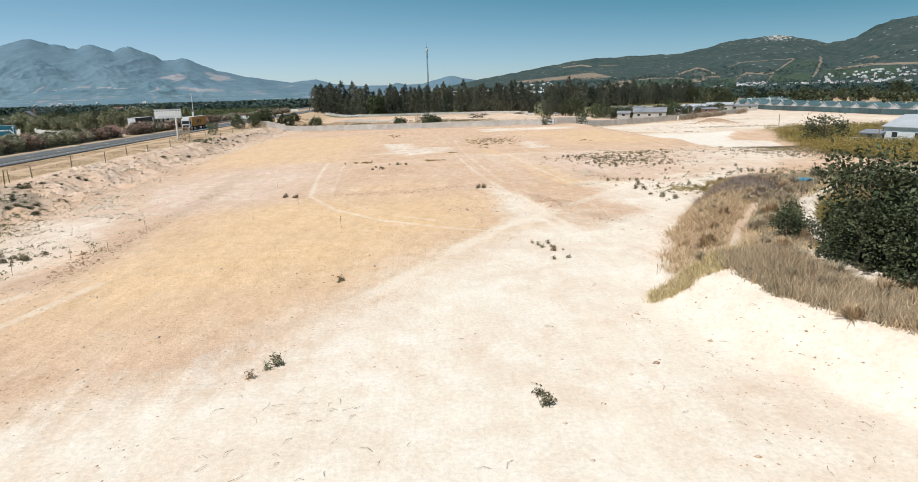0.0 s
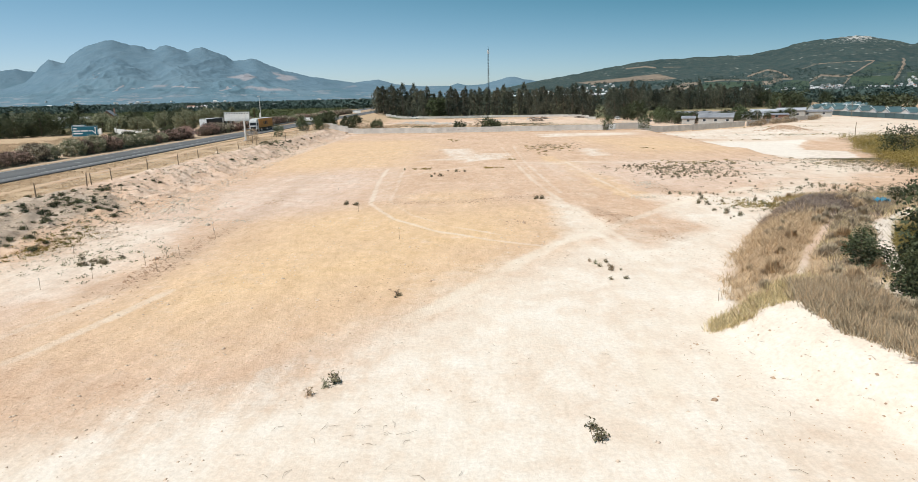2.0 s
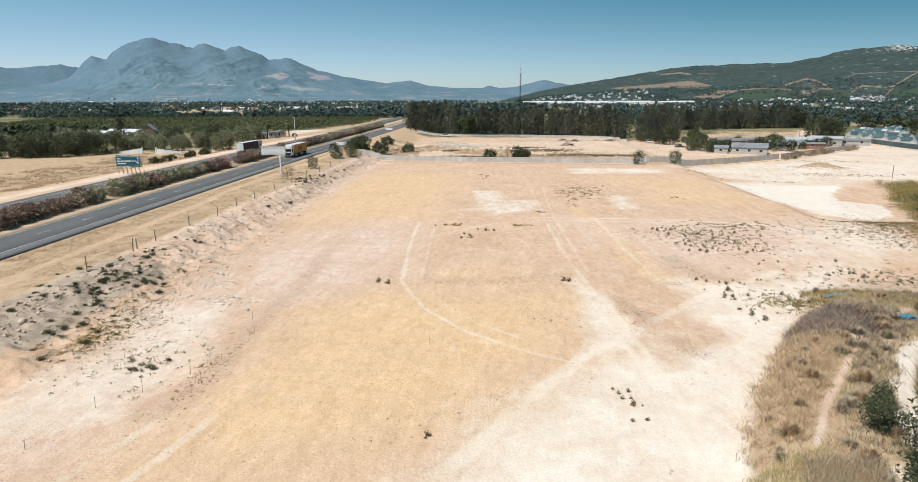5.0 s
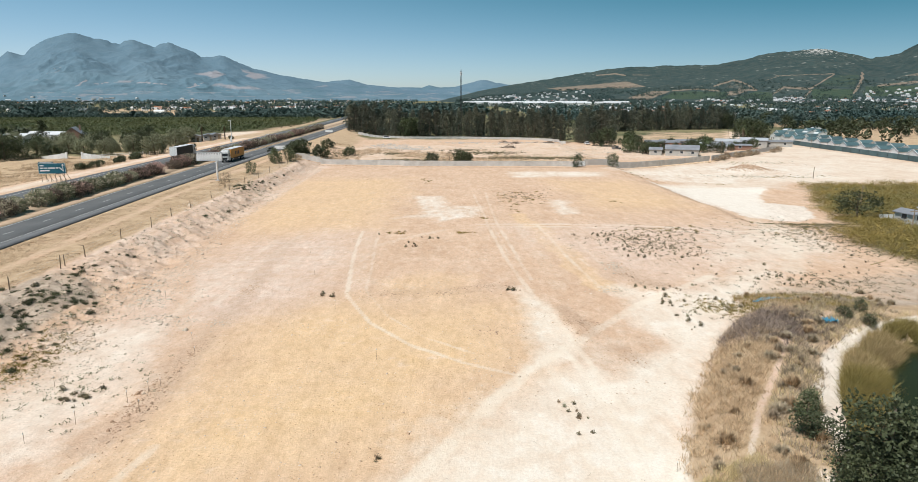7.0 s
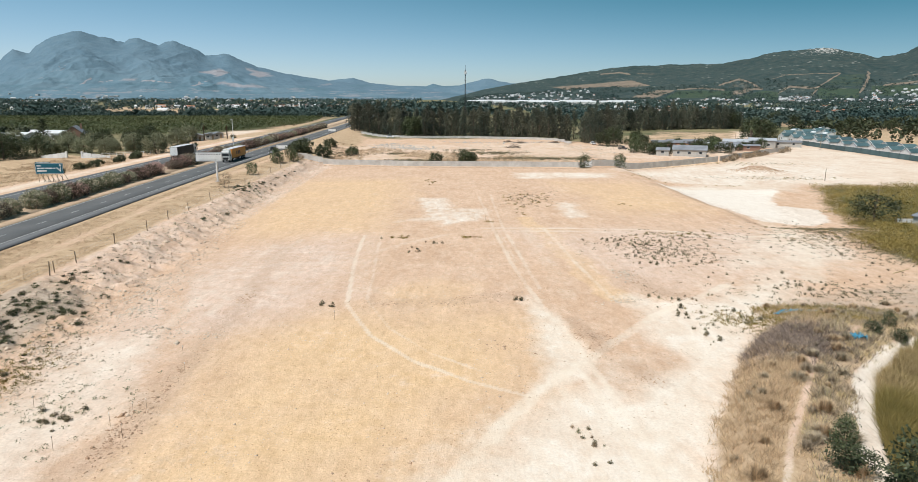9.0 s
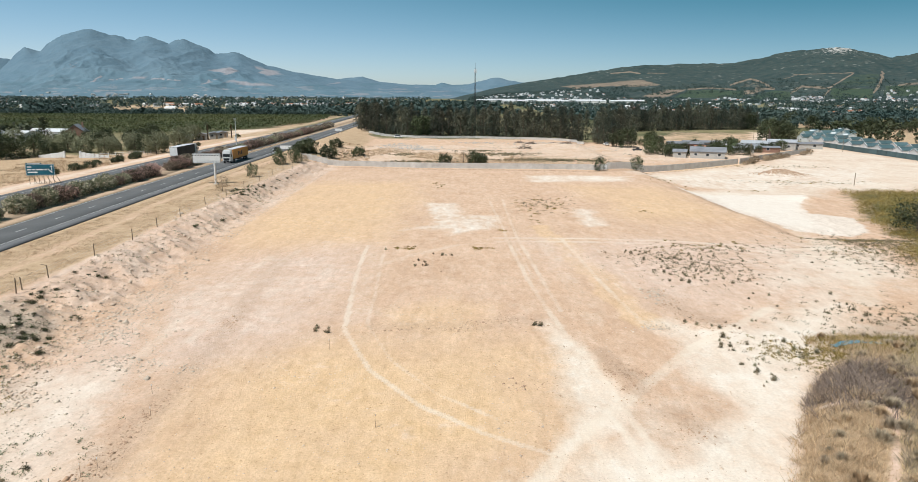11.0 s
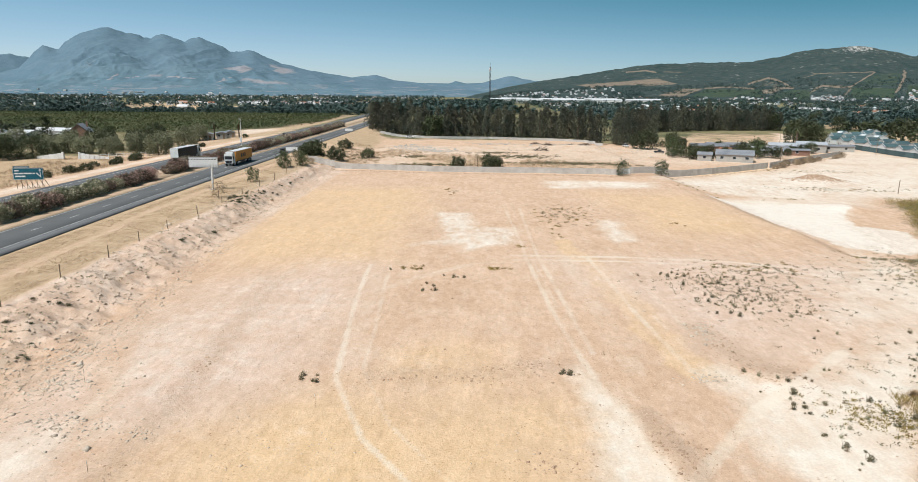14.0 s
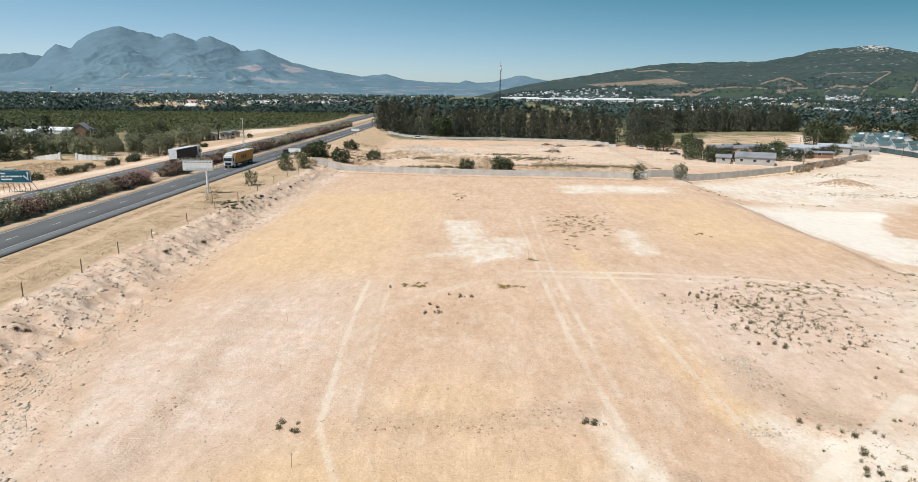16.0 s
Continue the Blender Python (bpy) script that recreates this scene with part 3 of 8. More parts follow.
def build_ground():
    xs = axis((-4600, -1200, 170), (-1200, -300, 45), (-300, -110, 9), (-110, -52, 2), (-52, -34, 0.35), (-34, 30, 0.3), (30, 60, 0.6), (60, 120, 1.2), (120, 330, 7), (330, 1200, 45), (1200, 4600, 170))
    ys = axis((-300, -20, 20), (-20, 10, 2), (10, 85, 0.3), (85, 130, 0.45), (130, 240, 0.9), (240, 420, 4), (420, 1200, 30), (1200, 4700, 140))
    gx, gy = np.meshgrid(xs, ys)
    x, y = gx.ravel(), gy.ravel()
    z = land(x, y)
    on_road = smooth(1.6, 0.4, np.maximum(x - (road_edge(y) + 0.5), (road_edge(y) - 36) - x))
    z = np.where(on_road > 0, z * (1 - on_road) + np.minimum(z, 1.9) * on_road, z)
    nx, ny = len(xs), len(ys)
    i = np.arange((ny - 1) * nx).reshape(ny - 1, nx)[:, :-1].ravel()
    me = mesh_np("ground", np.stack([x, y, z], 1), np.stack([i, i + 1, i + nx + 1, i + nx], 1), MAT["soil"], True)

    keep_x, keep_y = x, y
    x = x + 3.6 * (fbm(keep_x, keep_y, 9, 4) - 0.5) + 1.6 * (fbm(keep_x + 90, keep_y, 2.2, 3) - 0.5)
    y = y + 5.0 * (fbm(keep_x, keep_y + 70, 10, 4) - 0.5) + 1.6 * (fbm(keep_x, keep_y - 50, 2.2, 3) - 0.5)
    pale = inside(x, y, [(-40, 8), (-8, 24), (-4, 33.5), (0, 39), (5.6, 46.5), (12.8, 54), (20, 61), (27, 70), (36, 79), (44, 84), (36, 64), (29, 60), (23, 50), (17, 40), (60, 6), (30, -40), (-40, -40)], 3.5)
    pale = np.maximum(pale, inside(x, y, [(-6.4, 147), (0.2, 147.5), (0.7, 135), (6.9, 133), (6.5, 120), (-1.8, 114.5), (-2.8, 119), (-10.3, 118.7), (-5.2, 124.3)], 1.6) * 0.6)
    pale = np.maximum(pale, inside(x, y, [(22.8, 141), (26.8, 140.6), (26.8, 123), (22.6, 121)], 1.2) * 0.6)
    pale = np.maximum(pale, inside(x, y, [(19, 195), (50, 193), (45, 181), (19, 181)], 2.5) * 0.75)
    pale = np.maximum(pale, inside(x, y, [(52, 206), (66, 180), (60, 163), (58, 147), (62, 132), (68, 122), (75, 148), (88, 166), (100, 180), (176, 178), (177, 330), (110, 248), (60, 216)], 5) * 0.78)
    pale = np.maximum(pale, inside(x, y, [(59, 178), (59, 150), (62, 133), (68, 126), (74, 148), (86, 166), (78, 174)], 2))
    pale = np.maximum(pale, inside(x, y, [(44, 84), (60, 88), (66, 120), (56, 118), (40, 96)], 6) * 0.55)
    pale = np.maximum(pale, 0.72 * inside(x, y, [(-36, 40), (-35, 60), (-27, 62), (-24, 48), (-25, 36), (-36, 30)], 3.5))
    pale = np.maximum(pale, 0.22 * inside(x, y, [(-37, 85), (-30, 92), (-18, 103), (-14, 88), (-22, 72), (-36, 66)], 5))
    pale = np.maximum(pale, 0.42 * inside(x, y, [(-48, 222), (120, 262), (150, 340), (90, 330), (-44, 300)], 8))
    # tan wedges left between the pale lobes
    pale = pale * (1 - 0.5 * inside(x, y, [(12.7, 68), (13.0, 58), (13.6, 54.5), (17.2, 55.4), (19.8, 61.4), (19.4, 64.0), (19.4, 73), (16.4, 76)], 1.6))
    pale = pale * (1 - 0.6 * inside(x, y, [(19.2, 62.3), (19.7, 61.1), (22.0, 56.8), (20.0, 53.4), (17.4, 51.6), (15.7, 49.3), (13.2, 47.2), (13.1, 50.5), (14.3, 53.5), (17.0, 55.4)], 1.0))
    lobe_a = [(9.3, 73.3), (11.4, 70.0), (11.7, 64.1), (12.4, 58.4), (13.2, 56.6), (12.3, 52.0), (8.9, 50.3), (5.5, 46.4), (8.1, 55.6), (8.0, 61.6)]
    lobe_b = [(19.4, 74.5), (22.0, 75), (23.7, 72.0), (30.3, 73.0), (39.4, 72.9), (31.1, 61.3), (23.9, 54.0), (22.3, 56.8), (19.9, 60.6), (20.2, 63.1), (20.6, 68.8)]
    lobes = np.maximum(inside(x, y, lobe_a, 1.2), inside(x, y, lobe_b, 1.6))
    pale = np.maximum(pale, 0.86 * lobes)
    white = 0.34 * lobes + 0.03
    white = np.maximum(white, 0.55 * inside(x, y, [(-6, 31), (1, 39), (6.5, 47), (12.5, 52), (12.9, 46), (18, 42), (14, 34), (12, 28), (24, 0), (-30, 0), (-20, 18)], 5) * (0.72 + 0.55 * (fbm(keep_x, keep_y, 11, 3) - 0.3)))
    fill = [(57.2, 179.7), (63.0, 170.4), (76.9, 171.4), (86.6, 167.0), (75.3, 151.5), (78.8, 144.7), (81.8, 141.5), (76.9, 127.5), (68.4, 123.1), (62.4, 126.9), (60.5, 139.3), (58.0, 146.2), (56.6, 160)]
    white = np.maximum(white, 1.1 * inside(keep_x + 0.9 * (x - keep_x), keep_y + 0.9 * (y - keep_y), fill, 1.4))
    white = np.maximum(white, 0.5 * inside(x, y, [(56, 205), (60, 182), (78, 174), (120, 190), (150, 240), (90, 232)], 5))
    white = np.maximum(white, 0.5 * inside(x, y, [(-6.4, 147), (0.2, 147.5), (0.7, 135), (6.9, 133), (6.5, 120), (-1.8, 114.5), (-2.8, 119), (-10.3, 118.7), (-5.2, 124.3)], 1.4))
    white = np.maximum(white, 0.45 * inside(x, y, [(22.8, 146.8), (26.2, 143.9), (25.9, 120.5), (22.7, 122.8)], 1.2))
    white = np.maximum(white, 0.5 * inside(x, y, [(19, 195), (50, 193), (45, 181), (19, 181)], 2.5))
    pale = np.maximum(pale, 0.7 * inside(x, y, [(60.5, 121.1), (65.6, 121.0), (59.5, 110.2), (66.3, 107.7), (58, 88), (36.8, 85.2), (43.5, 97.2), (53.1, 107.9)], 2.5))
    mound = inside(keep_x, keep_y, [(85.9, 165.6), (91, 157), (82.5, 142.5), (75, 146.5)], 1.5)
    pale, white = pale * (1 - 0.8 * mound), white * (1 - mound)
    ochre = inside(x, y, [(-21, 60), (-13, 69), (7, 67), (8, 55), (5.8, 49), (0, 39.5), (-4, 34), (-22, 30), (-22, 45)], 7)
    ochre = np.maximum(ochre, 0.8 * inside(x, y, [(-42, 178), (-11, 180), (-10, 135), (-13, 109), (-33, 105), (-40, 118)], 8))
    ochre = np.maximum(ochre, 0.7 * inside(x, y, [(28, 175), (50, 172), (54, 145), (54, 126), (32, 128)], 6))
    ochre = np.maximum(ochre, 0.8 * inside(x, y, [(55, 222), (75, 232), (100, 250), (110, 245), (80, 222)], 4))
    pink = 0.85 * inside(x, y, [(-36, 57), (-36, 74), (-33, 95), (-21, 106), (-14, 106), (-12, 75), (-20, 62), (-24, 58), (-24, 30), (-30, 30)], 5)
    pink = np.maximum(pink, 0.7 * inside(x, y, [(8, 113), (52, 112), (60, 96), (28, 74), (20, 80)], 6))
    pink = np.maximum(pink, 0.9 * inside(x, y, [(92, 205), (112, 205), (112, 222), (92, 222)], 4))
    ochre = np.maximum(ochre, 0.75 * smooth(2.6, 1.2, near_line(x, y, [(14, 122), (16.2, 110), (18.6, 86), (19.6, 74)])))
    ochre = np.maximum(ochre, 0.55 * inside(x, y, [(-8.4, 78), (-0.6, 82), (4, 80), (4, 66), (-7.8, 70)], 2.5))
    slope = smooth(1.8, 0.6, near_line(keep_x, keep_y, [(53.2, 172), (54.5, 160), (54.8, 141), (58.2, 128), (58.8, 116.5)]))
    pale, white = pale * (1 - 0.9 * slope), white * (1 - slope)
    pink = np.maximum(pink, 0.9 * inside(x, y, [(24, 112), (54, 111), (48, 102), (23, 103)], 2.0))
    pink = np.maximum(pink, 0.9 * inside(x, y, [(23.7, 102), (48, 100.7), (29, 82.7), (23.2, 77.4), (20.7, 88.6)], 3))
    # wheel tracks
    x = keep_x + 0.6 * (fbm(keep_x, keep_y, 14, 2) - 0.5)
    y = keep_y
    patchy = np.clip(0.1 + 2.0 * (fbm(keep_x + 11, keep_y, 5, 4) - 0.2), 0.66, 1)
    # lone wheel marks: a line, its half width, its strength
    marks = np.zeros_like(x)
    for pts, wd, amount in (([(-14.2, 107), (-13.3, 89), (-12.1, 78), (-11.3, 71), (-7.8, 61.7), (-3.3, 55.3), (1.5, 51.2), (6, 48.5)], 0.24, 1.0), ([(-11.4, 107), (-10.4, 89), (-9.4, 73), (-6.0, 63.6), (-2.0, 57.2), (2.5, 53.2)], 0.22, 0.6),
                            ([(-12.8, 107), (-11.8, 89), (-10.7, 76)], 0.9, 0.38), ([(6.6, 150), (7.3, 130), (7.7, 119), (8.0, 100), (8.7, 86), (9.5, 77.5), (11.2, 65)], 0.3, 0.7), ([(9.6, 152), (9.4, 123), (9.8, 102.7), (10.4, 87), (10.9, 77)], 0.3, 0.65),
                            ([(8.3, 140), (8.6, 110), (9.2, 90)], 0.22, 0.45), ([(13.2, 112), (13.4, 100), (13.7, 83.7), (13.9, 72.6)], 1.1, 0.4), ([(16.6, 112), (16.9, 103), (17.6, 87.3), (18.4, 77.8), (19, 71.7)], 0.32, 0.7), ([(20.6, 108), (20.9, 100.5), (21.4, 87.4), (21.6, 80.8)], 0.3, 0.55),
                            ([(18.4, 104), (19.2, 88), (20.0, 78)], 0.25, 0.45), ([(-12, 94), (-6.8, 101.4), (-0.7, 107.4), (8, 110.5)], 0.7, 0.45), ([(6, 112.8), (21, 112.4), (36, 110.8), (50, 105.5), (60, 109), (64, 118)], 0.5, 0.8), ([(6, 110.4), (21, 110), (36, 108.2), (50, 102.5), (58, 100)], 0.45, 0.7),
                            ([(-42, 106.3), (-30, 110.2), (-17, 109.2), (-8, 108.2)], 0.35, 0.35), ([(6.3, 48.7), (14.3, 58), (21.5, 66.8), (34, 78)], 0.5, 0.9), ([(-3, 32), (3.6, 44.2), (6.9, 49.4)], 0.6, 0.8), ([(10.9, 55.1), (11.9, 47.5), (12.1, 39.1), (11.4, 26)], 0.3, 0.8), ([(11.4, 65), (12.7, 51), (13.2, 42.5), (13.2, 36)], 0.3, 0.8),
                            ([(9.0, 50), (9.4, 40), (8.2, 26), (6.6, 14)], 0.35, 0.7), ([(-25, 20), (-21.2, 28), (-20, 32.6), (-19.1, 38)], 0.35, 0.8), ([(-27, 22), (-24, 31.7), (-22.6, 37)], 0.4, 0.7), ([(-26.4, 60), (-25.6, 72), (-25.8, 86), (-24, 104)], 0.6, 0.42), ([(-30, 44), (-28.5, 60), (-29, 78), (-27, 100)], 0.7, 0.45),
                            ([(-18, 58), (-18.6, 80), (-17, 104)], 0.3, 0.3), ([(-21, 62), (-21.6, 84), (-20, 106)], 0.35, 0.35), ([(-34, 168), (-10, 172), (2, 170)], 0.8, 0.35), ([(-30, 128), (-12, 126), (-7, 122)], 0.6, 0.35), ([(28, 150), (44, 146), (54, 138)], 0.8, 0.35), ([(62, 126), (58, 108), (52, 92), (46, 80)], 1.4, 0.6)):
        marks = np.maximum(marks, amount * patchy * smooth(wd * 2.0, wd * 0.5, near_line(x, y, pts)))
    # churned earth: heel of the bank, spoil strips and broken ground
    churn = np.zeros_like(x)
    for pts, wd, amount in (([(-23.7, 38), (-22.5, 44), (-22.6, 50), (-23.0, 56), (-22.8, 66), (-24.2, 82), (-25, 100)], 1.3, 0.55), ([(-37.5, 66), (-36.5, 80), (-37.5, 96), (-40.5, 116), (-42, 150), (-42.5, 190)], 1.6, 0.5), ([(-8, 72), (0, 72.4), (8, 74.5)], 1.6, 0.5), ([(13.0, 66), (13.4, 62), (14.2, 58)], 0.9, 0.75),
                            ([(23.0, 84), (23.8, 78), (25.5, 73)], 1.5, 0.65), ([(17.4, 51), (16.0, 54.5)], 1.2, 0.6), ([(-12, 91), (-3, 92)], 4.0, 0.35), ([(53.4, 172), (55.9, 160), (56.4, 142), (58.6, 126), (59.4, 117)], 1.2, 0.8), ([(20, 102), (48, 101), (50, 105)], 1.2, 0.5), ([(-50, 214), (-12, 208.5), (43, 204), (60, 211)], 1.5, 0.6),
                            ([(14, 152), (16, 140)], 3.0, 0.35), ([(4, 133), (6, 126)], 2.0, 0.3)):
        churn = np.maximum(churn, amount * smooth(wd * 2.0, wd * 0.4, near_line(x, y, pts)))
    clay = 0.8 * smooth(2.4, 0.3, near_line(x, y, [(-23.7, 38), (-22.5, 44), (-23.0, 49), (-25.4, 57.4), (-33, 77), (-36, 90)])) * np.clip(0.2 + 1.7 * (fbm(keep_x, keep_y, 6, 3) - 0.2), 0, 1)
    pale, white = pale * (1 - clay), white * (1 - clay)
    ochre, pink = ochre * (1 - clay), pink * (1 - 0.8 * clay)

    x, y = keep_x, keep_y
    r = road_edge(y)
    straw = smooth(-46.5, -49.5, x) * (1 - smooth(330, 420, y)) * 0.85
    straw = np.where(x < r - 31, 0, straw)
    track = smooth(2.0, 0.8, np.abs(x - line_x(y, [60, 106, 133, 180], [-53, -55.5, -58, -59])))
    straw = straw * (1 - 0.45 * track)
    pale = np.maximum(pale, 0.75 * smooth(3.0, 1.0, np.abs(x - (r - 36.5))) * (y < 420))
    straw = np.maximum(straw, 0.9 * inside(x, y, [(-170, 120), (-106, 120), (-108, 225), (-135, 240), (-180, 215)], 5))
    straw = np.maximum(straw, 0.75 * inside(x, y, [(-118, 240), (-106, 240), (-106, 330), (-118, 330)], 4))
    straw = np.maximum(straw, smooth(0.5, 2.0, x - berm_edge(y)) * smooth(30, 33, y) * (1 - smooth(60, 66, y)) * 0.9 * (x < 60))
    green = 0.75 * smooth(250, 420, np.abs(x - 20) + 0.55 * np.maximum(y - 200, 0))
    green = np.maximum(green, smooth(330, 360, y) * 0.85)
    green = np.maximum(green, 0.85 * inside(x, y, [(84, 140), (100, 176), (170, 178), (170, 70), (64, 72), (65, 98), (73, 110)], 5))
    green = np.where(x < r - 31, np.maximum(green, 0.7 * smooth(-108, -125, x) * (1 - straw)), green)
    for field in ([(-372, 710), (-282, 876), (-329, 1047), (-485, 929)], [(-428, 612), (-404, 616), (-495, 752), (-510, 726)], [(-560, 980), (-420, 1020), (-470, 1180), (-640, 1120)], [(-262, 880), (-190, 900), (-200, 1010), (-280, 1000)]):
        crop = inside(x, y, field, 15)
        straw, green = np.maximum(straw, crop), green * (1 - crop)
    dry = np.maximum.reduce([0.55 * inside(x, y, [(70, 330), (137, 425), (185, 418), (149, 335), (100, 320)], 8), inside(x, y, [(250, 490), (280, 494), (342, 600), (305, 595)], 8), 0.8 * inside(x, y, [(214, 300), (214, 345), (250, 420), (330, 520), (380, 560), (330, 430), (260, 300), (240, 230)], 12),
                             0.9 * inside(x, y, [(-63, 285), (-40, 285), (-44, 340), (-52, 378), (-66, 470), (-70, 470)], 4), 0.85 * inside(x, y, [(-126, 330), (-98, 330), (-102, 420), (-112, 640), (-122, 640), (-118, 420)], 5)])
    straw, green = np.maximum(straw, dry), green * (1 - dry)
    lot = inside(x, y, [(-117, 344), (-111, 394), (-124, 415), (-134, 390)], 4)
    pale, straw, green = np.maximum(pale, 0.8 * lot), straw * (1 - lot), green * (1 - lot)
    yard = inside(x, y, [(-52, 222), (-30, 220), (45, 212), (30, 244), (0, 262), (-18, 272), (-50, 300)], 10) * smooth(0.38, 0.62, fbm(x, y, 16, 4))
    straw = np.maximum(straw, 0.6 * yard)
    drive = smooth(6, 3, near_line(x, y, [(138, 313), (147, 326), (172, 380), (200, 441)]))
    pale, straw, green = np.maximum(pale, 0.8 * drive), straw * (1 - drive), green * (1 - drive)
    stony = 0.95 * smooth(-38, -41, x) * smooth(-49.5, -47, x) * (1 - smooth(210, 225, y)) * (0.12 + 0.88 * smooth(80, 66, y))
    stony = np.maximum(stony, 0.65 * inside(x, y, [(34, 62), (30, 66), (42, 76), (62, 80), (90, 80), (90, 55), (40, 58)], 3))
    sand = smooth(2.0, 1.0, np.abs(x - shore(y) + 0.5 + 0.8 * (fbm(x, y, 3, 3) - 0.5))) * (y > 34) * (y < 62)
    pale = np.maximum(pale, 0.8 * sand)
    straw, stony = straw * (1 - sand), stony * (1 - sand)
    white = np.maximum(white, 0.75 * sand)
    path = 0.65 * smooth(0.42, 0.15, near_line(x, y, [(38.7, 59.5), (30, 51.7), (25.6, 45), (21.9, 39.7), (18, 33)]))
    path = np.maximum(path, 0.8 * smooth(0.6, 0.2, near_line(x, y, [(30, 51.7), (26.3, 53.7)])))
    pink, straw = np.maximum(pink, path), straw * (1 - path)
    bank = smooth(-37, -40, x) * smooth(-49.5, -47, x) * (1 - smooth(210, 225, y)) * smooth(68, 82, y)
    pink, pale = np.maximum(pink, 0.7 * bank), np.maximum(pale, 0.2 * bank)
    one = np.ones_like(x)
    for key, four in (("soil", (pale, ochre, pink, white)), ("cover", (straw, green, stony, one)), ("rough", (marks, churn, one, one))):
        att = me.attributes.new(key, "FLOAT_COLOR", "POINT")
        att.data.foreach_set("color", np.stack(four, 1).astype(np.float32).ravel())
    return tagged(new("ground", me), "bare levelled building plot of tan ochre and pale soil", "ground", "", "structure")


ground = build_ground()


# ---- water, road ----
def strip(name, ys, left, right, z, thick, material, label, category):
    """A paved strip along the road, with a real edge."""
    ys = np.asarray(ys, float)
    l, r = left(ys), right(ys)
    n = len(ys)
    top = np.full(n, z)
    low = top - thick
    v = np.concatenate([np.stack([l, ys, low], 1), np.stack([l, ys, top], 1), np.stack([r, ys, top], 1), np.stack([r, ys, low], 1)])
    f = []
    for k in range(3):
        for i in range(n - 1):
            f.append((k * n + i, (k + 1) * n + i, (k + 1) * n + i + 1, k * n + i + 1))
    return tagged(new(name, mesh_np(name, v, f, material)), label, category, "", "structure")


ROAD_Y = np.concatenate([np.arange(-200, 400, 10.0), np.arange(400, 1201, 50.0)])
strip("road_near", ROAD_Y, lambda y: road_edge(y) - 9.7, road_edge, 2.06, 0.3, MAT["asphalt"], "two-lane grey asphalt carriageway with paved shoulder", "road")
strip("road_far", ROAD_Y, lambda y: road_edge(y) - 31.5, lambda y: road_edge(y) - 21.5, 2.06, 0.3, MAT["asphalt"], "second asphalt carriageway beyond the median hedge", "road")
strip("verge_gravel", ROAD_Y, lambda y: road_edge(y) - 12.4, lambda y: road_edge(y) - 9.72, 2.035, 0.25, MAT["gravel_edge"], "bare gravel strip between carriageway and median hedge", "verge")
strip("median", ROAD_Y, lambda y: road_edge(y) - 21.48, lambda y: road_edge(y) - 12.42, 2.03, 0.25, MAT["gravel_edge"], "dry earth median under the oleander hedge", "median")
strip("road_shoulder", ROAD_Y, lambda y: road_edge(y) - 2.2, lambda y: road_edge(y) - 0.05, 2.066, 0.006, MAT["shoulder"], "paler worn asphalt shoulder beside the lanes", "road shoulder")
for nm, off, wd in (("edge_line", 2.3, 0.16), ("edge_line", 9.2, 0.18), ("edge_line", 22.4, 0.16), ("edge_line", 29.3, 0.16)):
    strip(nm, ROAD_Y, lambda y, o=off, w=wd: road_edge(y) - o - w, lambda y, o=off: road_edge(y) - o, 2.068, 0.006, MAT["paint_line"], "continuous painted edge line on the asphalt", "road line")


def dashes(off, name):
    v, f = [], []
    for y in np.arange(-60, 480, 10.4):
        x = float(road_edge(y)) - off
        k = len(v)
        for dy in (0, 2.6):
            v += [(x, y + dy, 2.062), (x, y + dy, 2.069), (x + 0.14, y + dy, 2.069), (x + 0.14, y + dy, 2.062)]
        f += [(k, k + 1, k + 5, k + 4), (k + 1, k + 2, k + 6, k + 5), (k + 2, k + 3, k + 7, k + 6), (k, k + 3, k + 2, k + 1), (k + 4, k + 5, k + 6, k + 7)]
    tagged(new(name, mesh_np(name, v, f, MAT["paint_line"])), "dashed white lane markings on the asphalt", "lane marking", "", "stuff")


dashes(5.8, "lane_dashes")
dashes(26.0, "lane_dashes")


def build_pond():
    ys = np.arange(-30, 60, 3.0)
    l = shore(ys) + 0.6
    n = len(ys)
    v = np.concatenate([np.stack([l, ys, np.zeros(n)], 1), np.stack([np.full(n, 75.0), ys, np.zeros(n)], 1)])
    f = [(i, n + i, n + i + 1, i + 1) for i in range(n - 1)]
    tagged(new("water", mesh_np("water", v, f, MAT["water"])), "still dark green pond water behind reeds", "pond", "", "structure")


build_pond()


